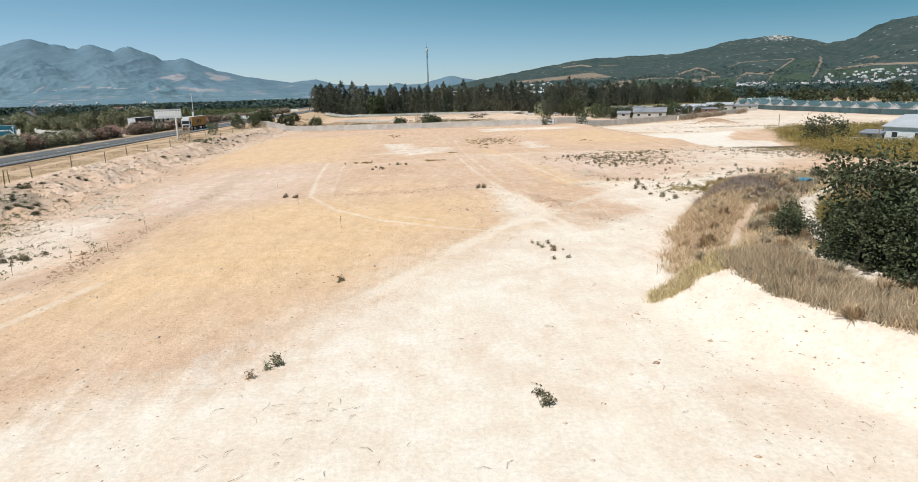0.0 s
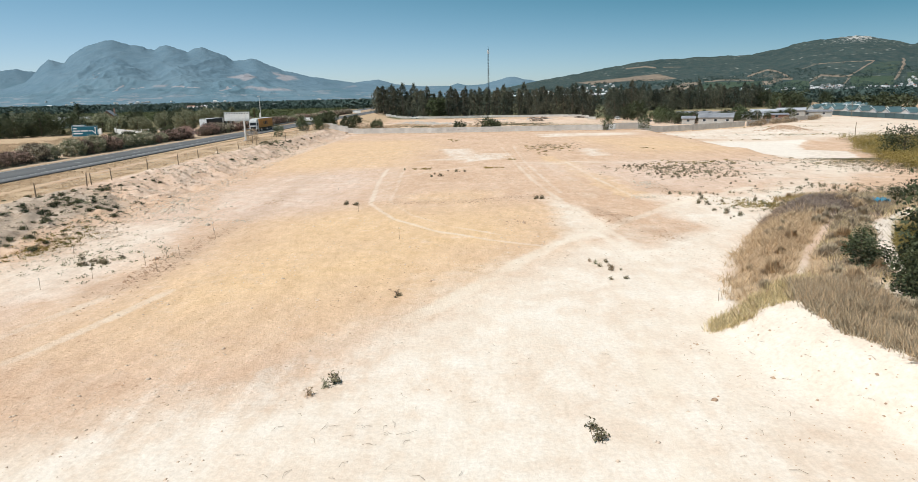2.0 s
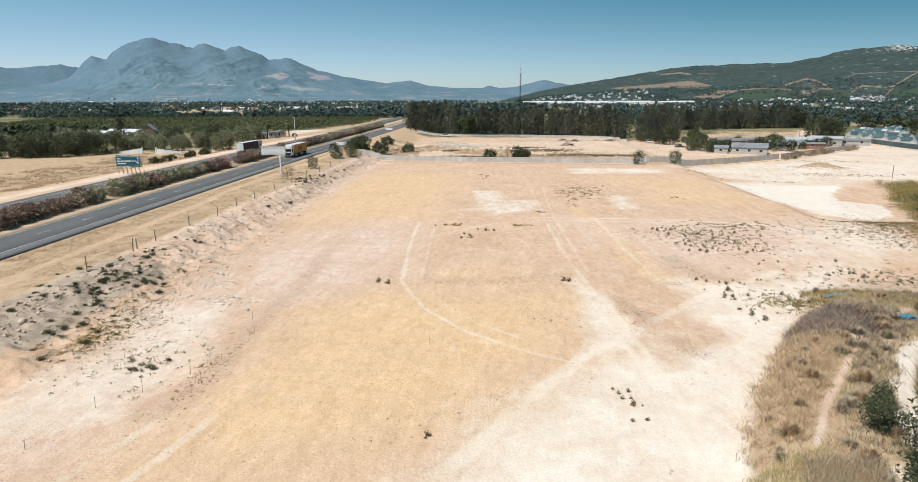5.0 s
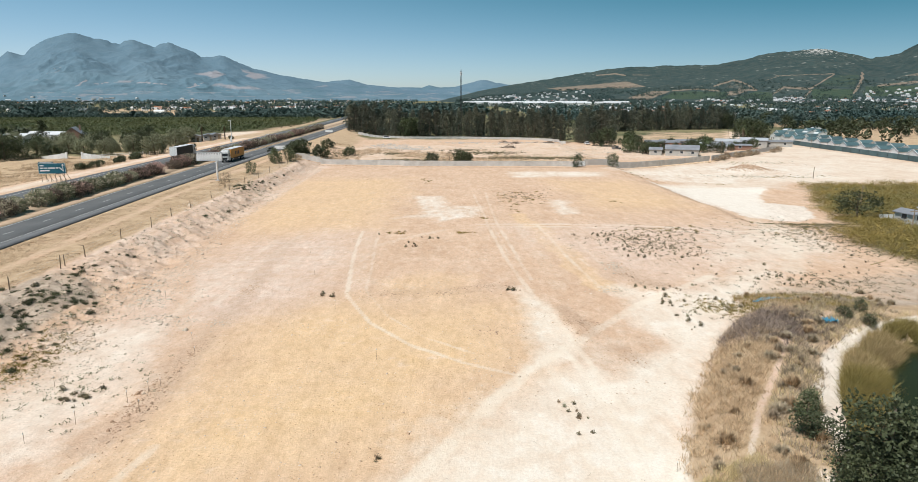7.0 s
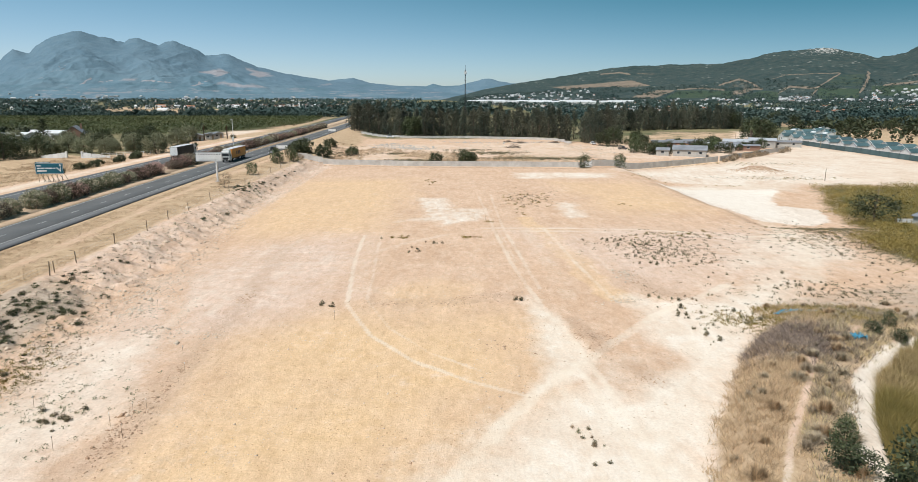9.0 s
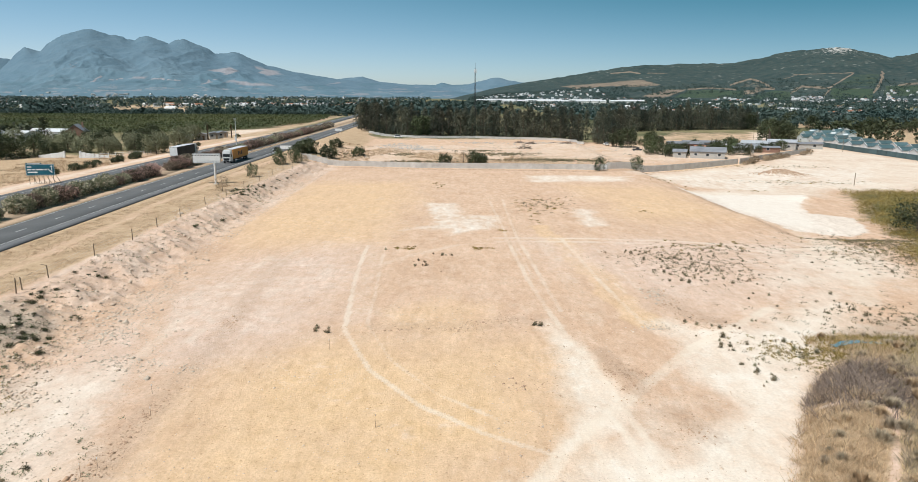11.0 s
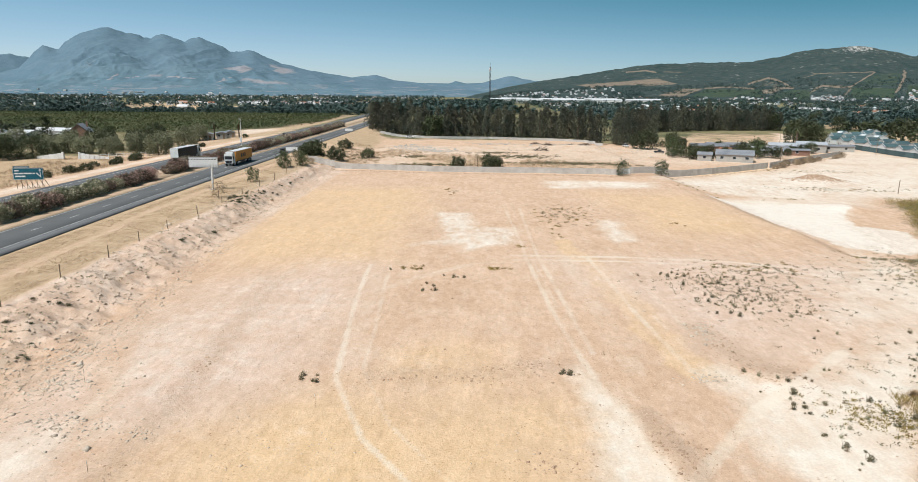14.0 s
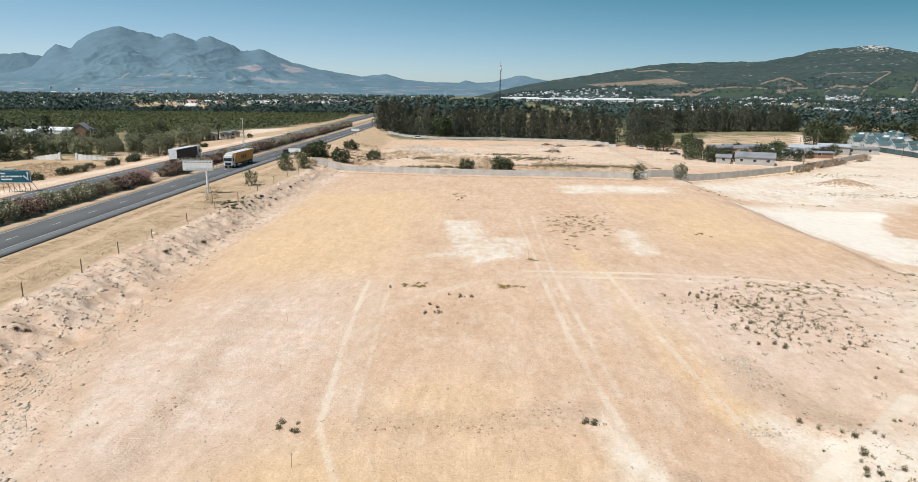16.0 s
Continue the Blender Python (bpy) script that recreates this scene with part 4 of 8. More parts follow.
# ---- mountains ----
def range_of(name, outline, near, far, seed, label, material, gully, fields=None, foot=-3.0, fine=(900, 150), sway=3.0):
    """A mountain range: the outline gives azimuth and elevation in degrees as seen from the plot; slopes run from near to far metres."""
    az = np.linspace(outline[0][0], outline[-1][0], fine[0])
    s = np.concatenate([np.linspace(0, 1, fine[1]), [1.12, 1.3]])
    A, S = np.meshgrid(np.radians(az), s)
    # the skyline holds at the top and widens into broad slopes towards the foot
    crest = np.interp(az, [a for a, _ in outline], [e for _, e in outline])
    crest = crest + 0.30 * np.clip(crest / 3, 0.1, 1) * (fbm(az * 10, az * 0 + seed, 6, 5) - 0.5)
    per = (len(az) - 1) / (az[-1] - az[0])
    E = np.empty_like(A)
    for k, level in enumerate(s):
        wide = max(0.02, sway * (1 - min(level, 1.0)) ** 0.8) * per
        reach = int(3 * wide) + 1
        bell = np.exp(-0.5 * (np.arange(-reach, reach + 1) / wide) ** 2)
        E[k] = np.convolve(np.pad(crest, reach, mode="edge"), bell / bell.sum(), mode="valid")
    R = near + (far - near) * S
    top = np.tan(np.radians(E)) * far + 22
    X, Y = R * np.sin(A), R * np.cos(A)
    U, V = X + 260 * (fbm(X, Y, 500, 3) - 0.5), Y + 260 * (fbm(X + 999, Y, 500, 3) - 0.5)
    ridge = 0.6 * (1 - np.abs(2 * fbm(U + 900 * seed + 0.5 * V, 0.45 * V, 430, 5) - 1)) + 0.4 * (1 - np.abs(2 * fbm(U - 0.3 * V, 0.55 * V + 500 * seed, 150, 5) - 1))
    up = np.clip(S, 0, 1) ** 1.35
    z = top * up * (1 - gully * np.clip(1.0 - up, 0, 1) * 1.7 * (1 - ridge))
    ceiling = (22 + np.tan(np.radians(crest))[None, :] * R) * 0.995
    z = np.where(S < 0.99, np.minimum(z, ceiling), z)
    z = np.where(S > 1, top * (1 - 1.2 * (S - 1)), z) + foot * (1 - up)
    x, y = R * np.sin(A), 30 + R * np.cos(A)
    nx, ny = len(az), len(s)
    i = np.arange((ny - 1) * nx).reshape(ny - 1, nx)[:, :-1].ravel()
    me = mesh_np(name, np.stack([x.ravel(), y.ravel(), z.ravel()], 1), np.stack([i, i + 1, i + nx + 1, i + nx], 1), material, True)
    if fields:
        e_now = np.degrees(np.arctan2(z - 22, R))
        data = fields(np.degrees(A), e_now, S)
        att = me.attributes.new("field", "FLOAT_COLOR", "POINT")
        att.data.foreach_set("color", np.stack([*[np.asarray(d, float).ravel() for d in data], np.ones(x.size)], 1).astype(np.float32).ravel())
    return tagged(new(name, me), label, "mountain", "", "structure")


MOUNTAIN = [(-46, 0.4), (-39.6, 0.5), (-37.5, 0.85), (-36.1, 1.11), (-34.85, 1.5), (-33.8, 2.65), (-33.2, 3.12), (-32.7, 2.94), (-32.25, 2.83), (-31.9, 3.3), (-31.1, 3.92), (-30.3, 4.21), (-29.46, 4.5),
            (-28.86, 4.62), (-28.1, 4.4), (-27.1, 4.14), (-25.96, 3.89), (-25.64, 4.16), (-25.1, 4.31), (-24.5, 4.12), (-23.55, 3.71), (-23.1, 3.99), (-22.56, 4.1), (-21.8, 3.86), (-20.7, 3.44), (-20.2, 3.09),
            (-18.9, 3.22), (-18.4, 3.18), (-17.5, 2.74), (-16.1, 2.2), (-14.2, 1.76), (-12.3, 1.45), (-10.3, 1.14), (-6.3, 0.74), (-3.3, 0.47), (0, 0.2), (4, -0.3), (7, -0.6)]
def mountain_fields(az, el, s):
    """Pale fields, dark woods, and bare rock high up."""
    shape = az.shape
    az, el, s = az.ravel(), el.ravel(), s.ravel()
    az, el = az + 1.1 * (fbm(az * 7, el * 40, 8, 4) - 0.5), el + 0.32 * (fbm(az * 7 + 60, el * 40, 8, 4) - 0.5)
    plot = lambda pts: inside(az, el, pts, 0.12)
    lane = lambda pts, wide=0.035: smooth(wide * 1.7, wide * 0.6, near_line(az, el, pts))
    foot = smooth(1.1, 0.2, el)
    bands = smooth(0.52, 0.70, fbm(az * 6, el * 120, 10, 4)) * foot
    pale = np.maximum.reduce([0.55 * bands, 0.8 * plot([(-20.9, 1.75), (-19.2, 2.1), (-18.6, 1.75), (-19.4, 1.4)]), 0.8 * plot([(-17.6, 2.1), (-16.4, 1.95), (-14.9, 1.5), (-16.0, 1.35)]), 0.75 * plot([(-19.8, 0.85), (-18.4, 1.0), (-16.0, 0.75), (-15.2, 0.55), (-18.2, 0.6)]),
                              0.7 * plot([(-26.7, 0.95), (-26.4, 1.2), (-25.3, 1.2), (-25.5, 0.98)]), 0.6 * plot([(-11.6, 0.65), (-10.6, 0.95), (-10.2, 0.75)]), 0.6 * plot([(-32.2, 1.05), (-31.9, 1.2), (-31.0, 1.15)]),
                              lane([(-29.4, 0.75), (-28.4, 1.2)]), lane([(-24.9, 1.0), (-23.4, 1.05), (-23.1, 0.9)]), lane([(-21.5, 0.7), (-19.8, 1.1)]), lane([(-31.0, 1.5), (-30.2, 2.1)], 0.03) * 0.6, lane([(-28, 0.95), (-26.9, 0.98)], 0.03)])
    woods = np.maximum(0.8 * plot([(-21.9, 1.2), (-20.5, 1.55), (-19.2, 1.3), (-20.6, 1.05)]), smooth(0.5, 0.68, fbm(az * 5 + 200, el * 50, 10, 4)) * smooth(2.0, 0.7, el))
    rock = smooth(0.35, 0.8, s)
    return [q.reshape(shape) for q in (pale, woods, rock)]


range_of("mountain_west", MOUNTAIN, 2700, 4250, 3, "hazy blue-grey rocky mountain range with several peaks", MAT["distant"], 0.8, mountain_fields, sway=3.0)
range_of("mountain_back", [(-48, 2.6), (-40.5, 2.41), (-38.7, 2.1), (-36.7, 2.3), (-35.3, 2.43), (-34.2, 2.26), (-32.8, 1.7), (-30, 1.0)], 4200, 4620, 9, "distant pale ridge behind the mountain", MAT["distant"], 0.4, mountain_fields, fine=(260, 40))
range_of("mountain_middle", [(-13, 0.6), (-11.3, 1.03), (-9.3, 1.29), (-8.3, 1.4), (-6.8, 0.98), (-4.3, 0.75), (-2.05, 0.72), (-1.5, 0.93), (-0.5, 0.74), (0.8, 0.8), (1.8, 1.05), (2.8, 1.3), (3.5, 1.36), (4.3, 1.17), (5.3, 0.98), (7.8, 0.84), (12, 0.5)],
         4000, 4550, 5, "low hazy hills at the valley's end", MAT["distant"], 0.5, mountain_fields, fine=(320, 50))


def hill_fields(az, el, s):
    shape = az.shape
    az, el, s = az.ravel(), el.ravel(), s.ravel()
    az, el = az + 0.22 * (fbm(az * 9, el * 60, 8, 4) - 0.5), el + 0.06 * (fbm(az * 9 + 60, el * 60, 6, 4) - 0.5)
    plot = lambda pts, soft=0.10: inside(az, el, pts, soft)
    lane = lambda pts, wide=0.045: smooth(wide * 1.6, wide * 0.6, near_line(az, el, pts))
    brow = plot([(8.5, 0.68), (12.2, 0.95), (14.0, 1.12), (15.6, 1.24), (17.4, 0.77), (15.4, 0.62), (13.2, 0.66), (10.3, 0.41)])
    tan = np.maximum.reduce([0.72 * brow, 0.85 * plot([(15.6, -0.22), (16.4, 0.10), (17.9, 0.44), (19.3, 0.44), (18.4, 0.06), (17.5, -0.32)]),
                             0.42 * plot([(23.1, 0.55), (24.0, 1.2), (24.9, 0.95), (25.7, 0.5), (24.5, 0.5)]), 0.8 * plot([(23.0, -0.1), (23.1, 0.32), (24.4, 0.45), (25.3, 0.42), (24.3, 0.05)]),
                             lane([(22.6, 0.80), (24.0, 1.27), (24.8, 1.05), (25.75, 0.48), (24.5, 0.52)], 0.06), lane([(26.9, 0.1), (27.74, 0.68), (29.69, 0.55), (29.2, -0.3)], 0.07), lane([(29.7, 0.6), (31.05, 1.64)]),
                             lane([(32.84, 1.68), (32.9, 1.2), (32.57, 0.26)], 0.08), lane([(19.4, 0.46), (21.4, 0.56), (23.0, 0.42)], 0.05), 0.7 * lane([(13.0, 1.72), (14.6, 1.86), (15.4, 1.72)], 0.05), 0.6 * lane([(16.0, 1.75), (17.6, 1.72)], 0.03),
                             0.7 * lane([(27.0, 1.55), (28.6, 1.62), (31.0, 1.66)], 0.03), 0.7 * lane([(26.3, 1.2), (27.2, 1.5)], 0.03), lane([(34.0, 0.75), (36.2, 1.0), (40, 0.9)], 0.07), 0.6 * plot([(35.0, 1.35), (36.4, 1.7), (36.9, 1.4)])])
    vine = np.maximum.reduce([plot([(18.2, -0.27), (19.5, 0.38), (23.6, 0.36), (23.7, -0.2)]), plot([(23.7, -0.3), (25.8, 0.37), (27.0, 0.24), (27.0, -0.4)]), plot([(29.8, -0.3), (29.7, 0.56), (32.5, 0.5), (32.5, -0.2)]),
                              plot([(33.2, 0.0), (33.2, 0.7), (38, 0.8), (38, 0.0)]), 0.5 * plot([(29.8, 0.7), (31.05, 1.6), (32.8, 1.65), (32.6, 0.6)])])
    rock = smooth(0.75, 1.0, s) * (0.25 + 0.75 * np.exp(-((az - 29.7) / 1.6) ** 2)) * 0.95
    return [q.reshape(shape) for q in (tan, vine, rock)]


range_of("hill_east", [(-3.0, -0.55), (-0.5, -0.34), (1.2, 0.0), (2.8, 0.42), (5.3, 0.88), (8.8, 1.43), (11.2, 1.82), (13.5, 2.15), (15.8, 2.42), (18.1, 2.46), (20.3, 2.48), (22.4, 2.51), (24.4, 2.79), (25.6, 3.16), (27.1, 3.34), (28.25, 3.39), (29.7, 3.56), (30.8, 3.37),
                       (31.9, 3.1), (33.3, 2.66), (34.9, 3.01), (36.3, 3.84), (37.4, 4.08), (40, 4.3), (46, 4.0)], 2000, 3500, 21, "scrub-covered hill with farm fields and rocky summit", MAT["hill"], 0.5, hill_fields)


# ---- plants ----
def trunk_mesh(h, r, limbs, gen, spread=0.5, low=0.35):
    bm = bmesh.new()
    lean = Vector((gen.normal(0, 0.03) * h, gen.normal(0, 0.03) * h, h))
    mid = lean * 0.5 + Vector((gen.normal(0, 0.02) * h, gen.normal(0, 0.02) * h, 0))
    tube(bm, (0, 0, -0.3), mid, r, r * 0.7)
    tube(bm, mid, lean, r * 0.7, r * 0.25)
    for i in range(limbs):
        t = low + (0.95 - low) * i / max(1, limbs - 1)
        base = mid * (t / 0.5) if t < 0.5 else mid.lerp(lean, (t - 0.5) / 0.5)
        a = gen.uniform(0, 2 * math.pi)
        out = h * spread * gen.uniform(0.5, 1.0) * (1.1 - t * 0.5)
        tip = base + Vector((math.cos(a) * out, math.sin(a) * out, out * gen.uniform(0.4, 0.9)))
        tube(bm, base, tip, r * 0.35, r * 0.08, 5)
    return bm


def tree(name, label, category, h, shape, n_clump, per, spread, leaf, leaf_mat, seed, trunk_r, limbs=7, limb_spread=0.3, low=0.35, slim=0.55, group=""):
    """A tree at the origin: a trunk with limbs, and a crown of leaf clumps."""
    gen = np.random.default_rng(seed)
    root = thing(name, 0, 0, 0, label, category, group)
    part("trunk", trunk_mesh(h * 0.9, trunk_r, limbs, gen, limb_spread, low), MAT["bark"], root)
    v, f = leaves(clumps(lambda n: shape(n, gen), n_clump, per, spread, gen), leaf, gen, slim, 0.0, 1.0 if "belt" in name else 0.65)
    child("crown", mesh_np("crown", v, f, MAT[leaf_mat]), root)
    return root


def column(h, r, base=0.1):
    """A tall crown, ragged and pointed."""
    def shape(n, gen):
        t = gen.uniform(0, 1, n) ** 0.9
        a = gen.uniform(0, 2 * np.pi, n)
        rad = r * np.clip(1.1 * (1 - t ** 2.1) ** 0.7 * (0.55 + 0.5 * smooth(0, 0.2, t)), 0.05, 1.2) * gen.uniform(0.4, 1.05, n) * (1 + 0.3 * np.sin(3 * a + 9 * t))
        return np.stack([rad * np.cos(a), rad * np.sin(a), h * (base + (1 - base) * t)], 1)
    return shape


def dome(h, r, low=0.25, ragged=0.25):
    """A rounded crown with lobes."""
    def shape(n, gen):
        zz, a = gen.uniform(-0.62, 1.0, n), gen.uniform(-np.pi, np.pi, n)
        ring = np.where(zz > 0, np.sqrt(1 - zz ** 2), 1 + 0.35 * zz)
        d = np.stack([ring * np.cos(a), ring * np.sin(a), zz], 1)
        k = gen.uniform(0.62, 1.0, n) * (1 + ragged * np.sin(2.3 * a + 1) * np.cos(4 * d[:, 2] + a))
        c = h * (low + (1 - low) * 0.42)
        return np.stack([d[:, 0] * r * k, d[:, 1] * r * k, c + np.where(d[:, 2] > 0, d[:, 2] * (h - c), d[:, 2] * 1.6 * (c - h * low)) * np.where(zz > 0, k, 1)], 1)
    return shape


def scatter(templates, places, gen, z_of=None, sink=0.05, sizes=(0.8, 1.2)):
    """Moves each template to a place and fills the others with copies."""
    for i, (x, y) in enumerate(places):
        z = (z_of or land1)(x, y) - sink
        s = gen.uniform(*sizes)
        m = pose(x, y, z, 0, 0, gen.uniform(0, 360)) @ Matrix.Diagonal((s, s, s * gen.uniform(0.9, 1.1), 1))
        if i < len(templates):
            templates[i].matrix_basis = m
        else:
            copy_thing(templates[i % len(templates)], m)


# shelter belt of tall dark trees
gen = np.random.default_rng(3)
belt = [tree("belt_tree", "tall dark green shelter-belt tree with ragged pointed crown", "tree", 19, column(19 + 0.5 * k, 3.5 + 0.3 * (k % 3), 0.01), 135, 13, 0.40, 0.38, "pine", 40 + k, 0.3, 8, 0.12, 0.1, 0.45, "shelter belt") for k in range(5)]
spots = []
for row in range(4):
    for i in range(34):
        x = -58 + 4.4 * i + gen.normal(0, 0.9)
        y = float(line_x(x, [-60, -40, -20, 8, 36, 62, 75, 92], [392, 376, 360, 360, 353, 339, 337, 339])) + row * 8 + gen.normal(0, 1.5)
        if (-26 < x < -15 and row < 2) or (64 < x < 69 and row < 3):
            continue
        spots.append((x, y))
for row in range(3):
    for i in range(30):
        x = 92 + 4.0 * i + gen.normal(0, 0.8)
        spots.append((x, float(line_x(x, [90, 163, 215], [428, 462, 470])) + row * 7 + gen.normal(0, 1.5)))
scatter(belt, spots, gen, sizes=(0.76, 0.95))
small = [tree("young_tree", "olive-green young tree in a gap of the belt", "tree", 10, dome(10, 3.5, 0.1), 90, 9, 0.5, 0.4, "leaf", 60 + k, 0.18, group="shelter belt gap trees") for k in range(2)]
scatter(small, [(-24, 366), (-19, 364), (-21, 370), (-17, 369), (-14, 371)], gen)

# oleander hedge in the median
def oleander(seed, main, flower, n_flower, label):
    g = np.random.default_rng(seed)
    root = thing("oleander_bush", 0, 0, 0, label, "shrub", "oleander hedge in the median")
    bm = bmesh.new()
    for i in range(7):
        a = 2 * math.pi * i / 7 + g.normal(0, 0.3)
        tube(bm, (0.15 * math.cos(a), 0.15 * math.sin(a), -0.1), (1.1 * math.cos(a), 1.1 * math.sin(a), 1.5), 0.04, 0.015, 5)
    part("trunk", bm, MAT["bark"], root)
    v, f = leaves(clumps(lambda n: dome(2.5, 2.05, 0.02, 0.07)(n, g), 260, 10, 0.15, g), 0.13, g, 0.5, 0.0, 0.7)
    child("foliage", mesh_np("foliage", v, f, MAT[main]), root)
    v, f = leaves(clumps(lambda n: dome(2.55, 2.12, 0.1, 0.07)(n, g), n_flower, 9, 0.14, g), 0.085, g, 0.8)
    child("blossom", mesh_np("blossom", v, f, MAT[flower]), root)
    return root


oleanders = [oleander(1, "oleander", "blossom_pink", 150, "oleander bush with dull pink blossom"), oleander(2, "oleander", "blossom_white", 170, "oleander bush with cream-white blossom"),
             oleander(3, "oleander", "blossom_pink", 200, "dense oleander bush with dusty pink blossom"), oleander(4, "leaf_olive", "blossom_white", 150, "olive-green oleander bush with few pale flowers"),
             oleander(5, "oleander", "blossom_pink", 40, "brownish oleander bush with faded blossom")]
spots, y = [], 60.0
while y < 420:
    if not (117 < y < 120.5 or 176.5 < y < 184):
        spots.append((float(road_edge(y)) - 15.2 + gen.normal(0, 0.25), y))
    y += gen.uniform(3.3, 4.4) * (1 if y < 250 else 1.25)
order = list(range(len(spots)))
gen.shuffle(order)
scatter(oleanders, [spots[i] for i in order], gen, lambda x, y: 2.03, sizes=(0.95, 1.25))
dark_red = tree("copper_bush", "rounded dark copper-red bush at the hedge's end", "shrub", 3.2, dome(3.2, 2.6, 0.02, 0.08), 190, 10, 0.22, 0.16, "blossom_pink", 77, 0.08, 6)
dark_red.matrix_basis = pose(-77.9, 174.0, 2.0)

# trees and bushes on the plot's edges
bushy = [tree("green_bush", "rounded dense green bush on dry ground", "bush", 3.0, dome(3.0, 2.3, 0.02), 150, 10, 0.25, 0.19, "leaf_dark", 80 + k, 0.09, 6, group="round bushes by the wall") for k in range(3)]
scatter(bushy, [(-4.8, 225.5), (5.4, 225.2), (7.2, 225.6), (-45.8, 236), (-53.6, 239), (-37.3, 250), (-50.0, 273), (-55.5, 240)], gen, sizes=(1.0, 1.3))
slender = [tree("small_tree", "small slender tree with open dull green crown", "tree", 4.6, dome(4.6, 2.0, 0.10, 0.35), 110, 9, 0.30, 0.18, "leaf", 90 + k, 0.1, 6, group="small trees on the bank") for k in range(3)]
scatter(slender, [(-54.0, 203.0), (-50.6, 208), (43.0, 207.2), (55.0, 209.6), (-52.5, 173), (-49.2, 206), (-53.0, 201)], gen, sizes=(0.75, 1.0))
bare = tree("withered_tree", "withered brown small tree beside the wall", "tree", 4.6, dome(4.6, 1.5, 0.4, 0.4), 40, 7, 0.28, 0.12, "weed_dry", 97, 0.09, 9, 0.3)
bare.matrix_basis = pose(1.4, 218.5, land1(1.4, 218.5) - 0.05)
brown = tree("withered_tree", "brown half-dead shrub at the billboard's foot", "shrub", 3.4, dome(3.4, 1.7, 0.15, 0.35), 60, 8, 0.28, 0.14, "weed_dry", 98, 0.07, 9, 0.3)
brown.matrix_basis = pose(-51.6, 149.5, land1(-51.6, 149.5) - 0.05)

# big dark trees by the pond
pond_trees = [tree("pond_tree", "dense dark green tree leaning over the pond bank", "tree", 6.6, dome(6.6, 3.0, 0.06, 0.3), 330, 12, 0.34, 0.15, "leaf_dark", 110 + k, 0.16, 10, group="trees by the pond") for k in range(3)]
for k, (x, y, h) in enumerate(((23.4, 29.3, 5.9), (25.6, 28.3, 6.3), (25.0, 26.0, 5.8), (27.8, 27.0, 6.5), (29.6, 29.5, 6.4), (26.4, 31.6, 4.2), (28.4, 31.0, 4.8), (23.4, 31.4, 3.0), (21.9, 28.2, 4.2), (23.0, 25.6, 4.6), (24.6, 23.0, 5.0), (27.2, 23.4, 5.6), (30.4, 25.4, 6.2), (24.4, 30.8, 3.8), (31.6, 29.8, 5.4))):
    m = pose(x, y, land1(x, y) - 0.1, 0, 0, 70 * k) @ Matrix.Diagonal((h / 6.6 * 0.95, h / 6.6 * 0.95, h / 6.6, 1))
    if k < 3:
        pond_trees[k].matrix_basis = m
    else:
        copy_thing(pond_trees[k % 3], m)
slim_bush = [tree("pond_bush", "open green bush on the berm", "bush", 2.6, dome(2.6, 1.0, 0.1, 0.4), 100, 9, 0.2, 0.11, "leaf_dark", 120 + k, 0.06, 7, group="bushes on the berm") for k in range(2)]
scatter(slim_bush, [(23.0, 36.0), (24.3, 38.2), (24.4, 36.0), (25.6, 40.2), (38.5, 57.2), (41.5, 59.5), (40.2, 56.0)], gen, sizes=(0.7, 1.0))
acacia = tree("umbrella_tree", "spreading thin-leaved tree in yellow-green thicket", "tree", 6.2, dome(6.2, 4.6, 0.30, 0.3), 190, 10, 0.42, 0.2, "leaf_dark", 130, 0.2, 12, 0.5)
acacia.matrix_basis = pose(82.5, 124, land1(82.5, 124) - 0.1)

# trees round the farm beyond the road
farm = [tree("farm_tree", "broad olive-green garden tree", "tree", 8.5, dome(8.5, 4.6, 0.06, 0.12), 300, 13, 0.36, 0.25, "leaf_olive", 140 + k, 0.25, 8, group="garden trees by the farmhouse") for k in range(3)]
farm += [tree("farm_tree", "dense dark green garden tree", "tree", 9, dome(9, 4.8, 0.05, 0.3), 240, 13, 0.50, 0.27, "leaf_dark", 150 + k, 0.25, 8, group="garden trees by the farmhouse") for k in range(1)]
spots = [(-135, 262), (-122, 254), (-109, 243), (-141, 268), (-129, 272), (-118, 268), (-146, 280), (-136, 290), (-126, 285), (-118, 292), (-155, 258), (-163, 262), (-150, 246), (-158, 272), (-168, 248), (-172, 260), (-180, 250), (-186, 262), (-165, 238), (-176, 236),
         (-128, 302), (-124, 312), (-133, 300), (-140, 308), (-146, 320), (-190, 280), (-200, 270), (-160, 290), (-148, 262), (-128, 244), (-138, 248), (-116, 250)]
spots += [(x, y) for x, y in zip(gen.uniform(-215, -114, 34), gen.uniform(238, 292, 34)) if x < -106 - 0.16 * (290 - y) and not (x > -190 and y > 282)]
scatter(farm, spots, gen, sizes=(0.62, 1.0))
big = [tree("big_tree", "large dark spreading tree beside dry field", "tree", 13, dome(13, 8.5, 0.03, 0.3), 330, 11, 0.75, 0.42, "leaf_dark", 160 + k, 0.4, 9, group="large trees beside the dry field") for k in range(2)]
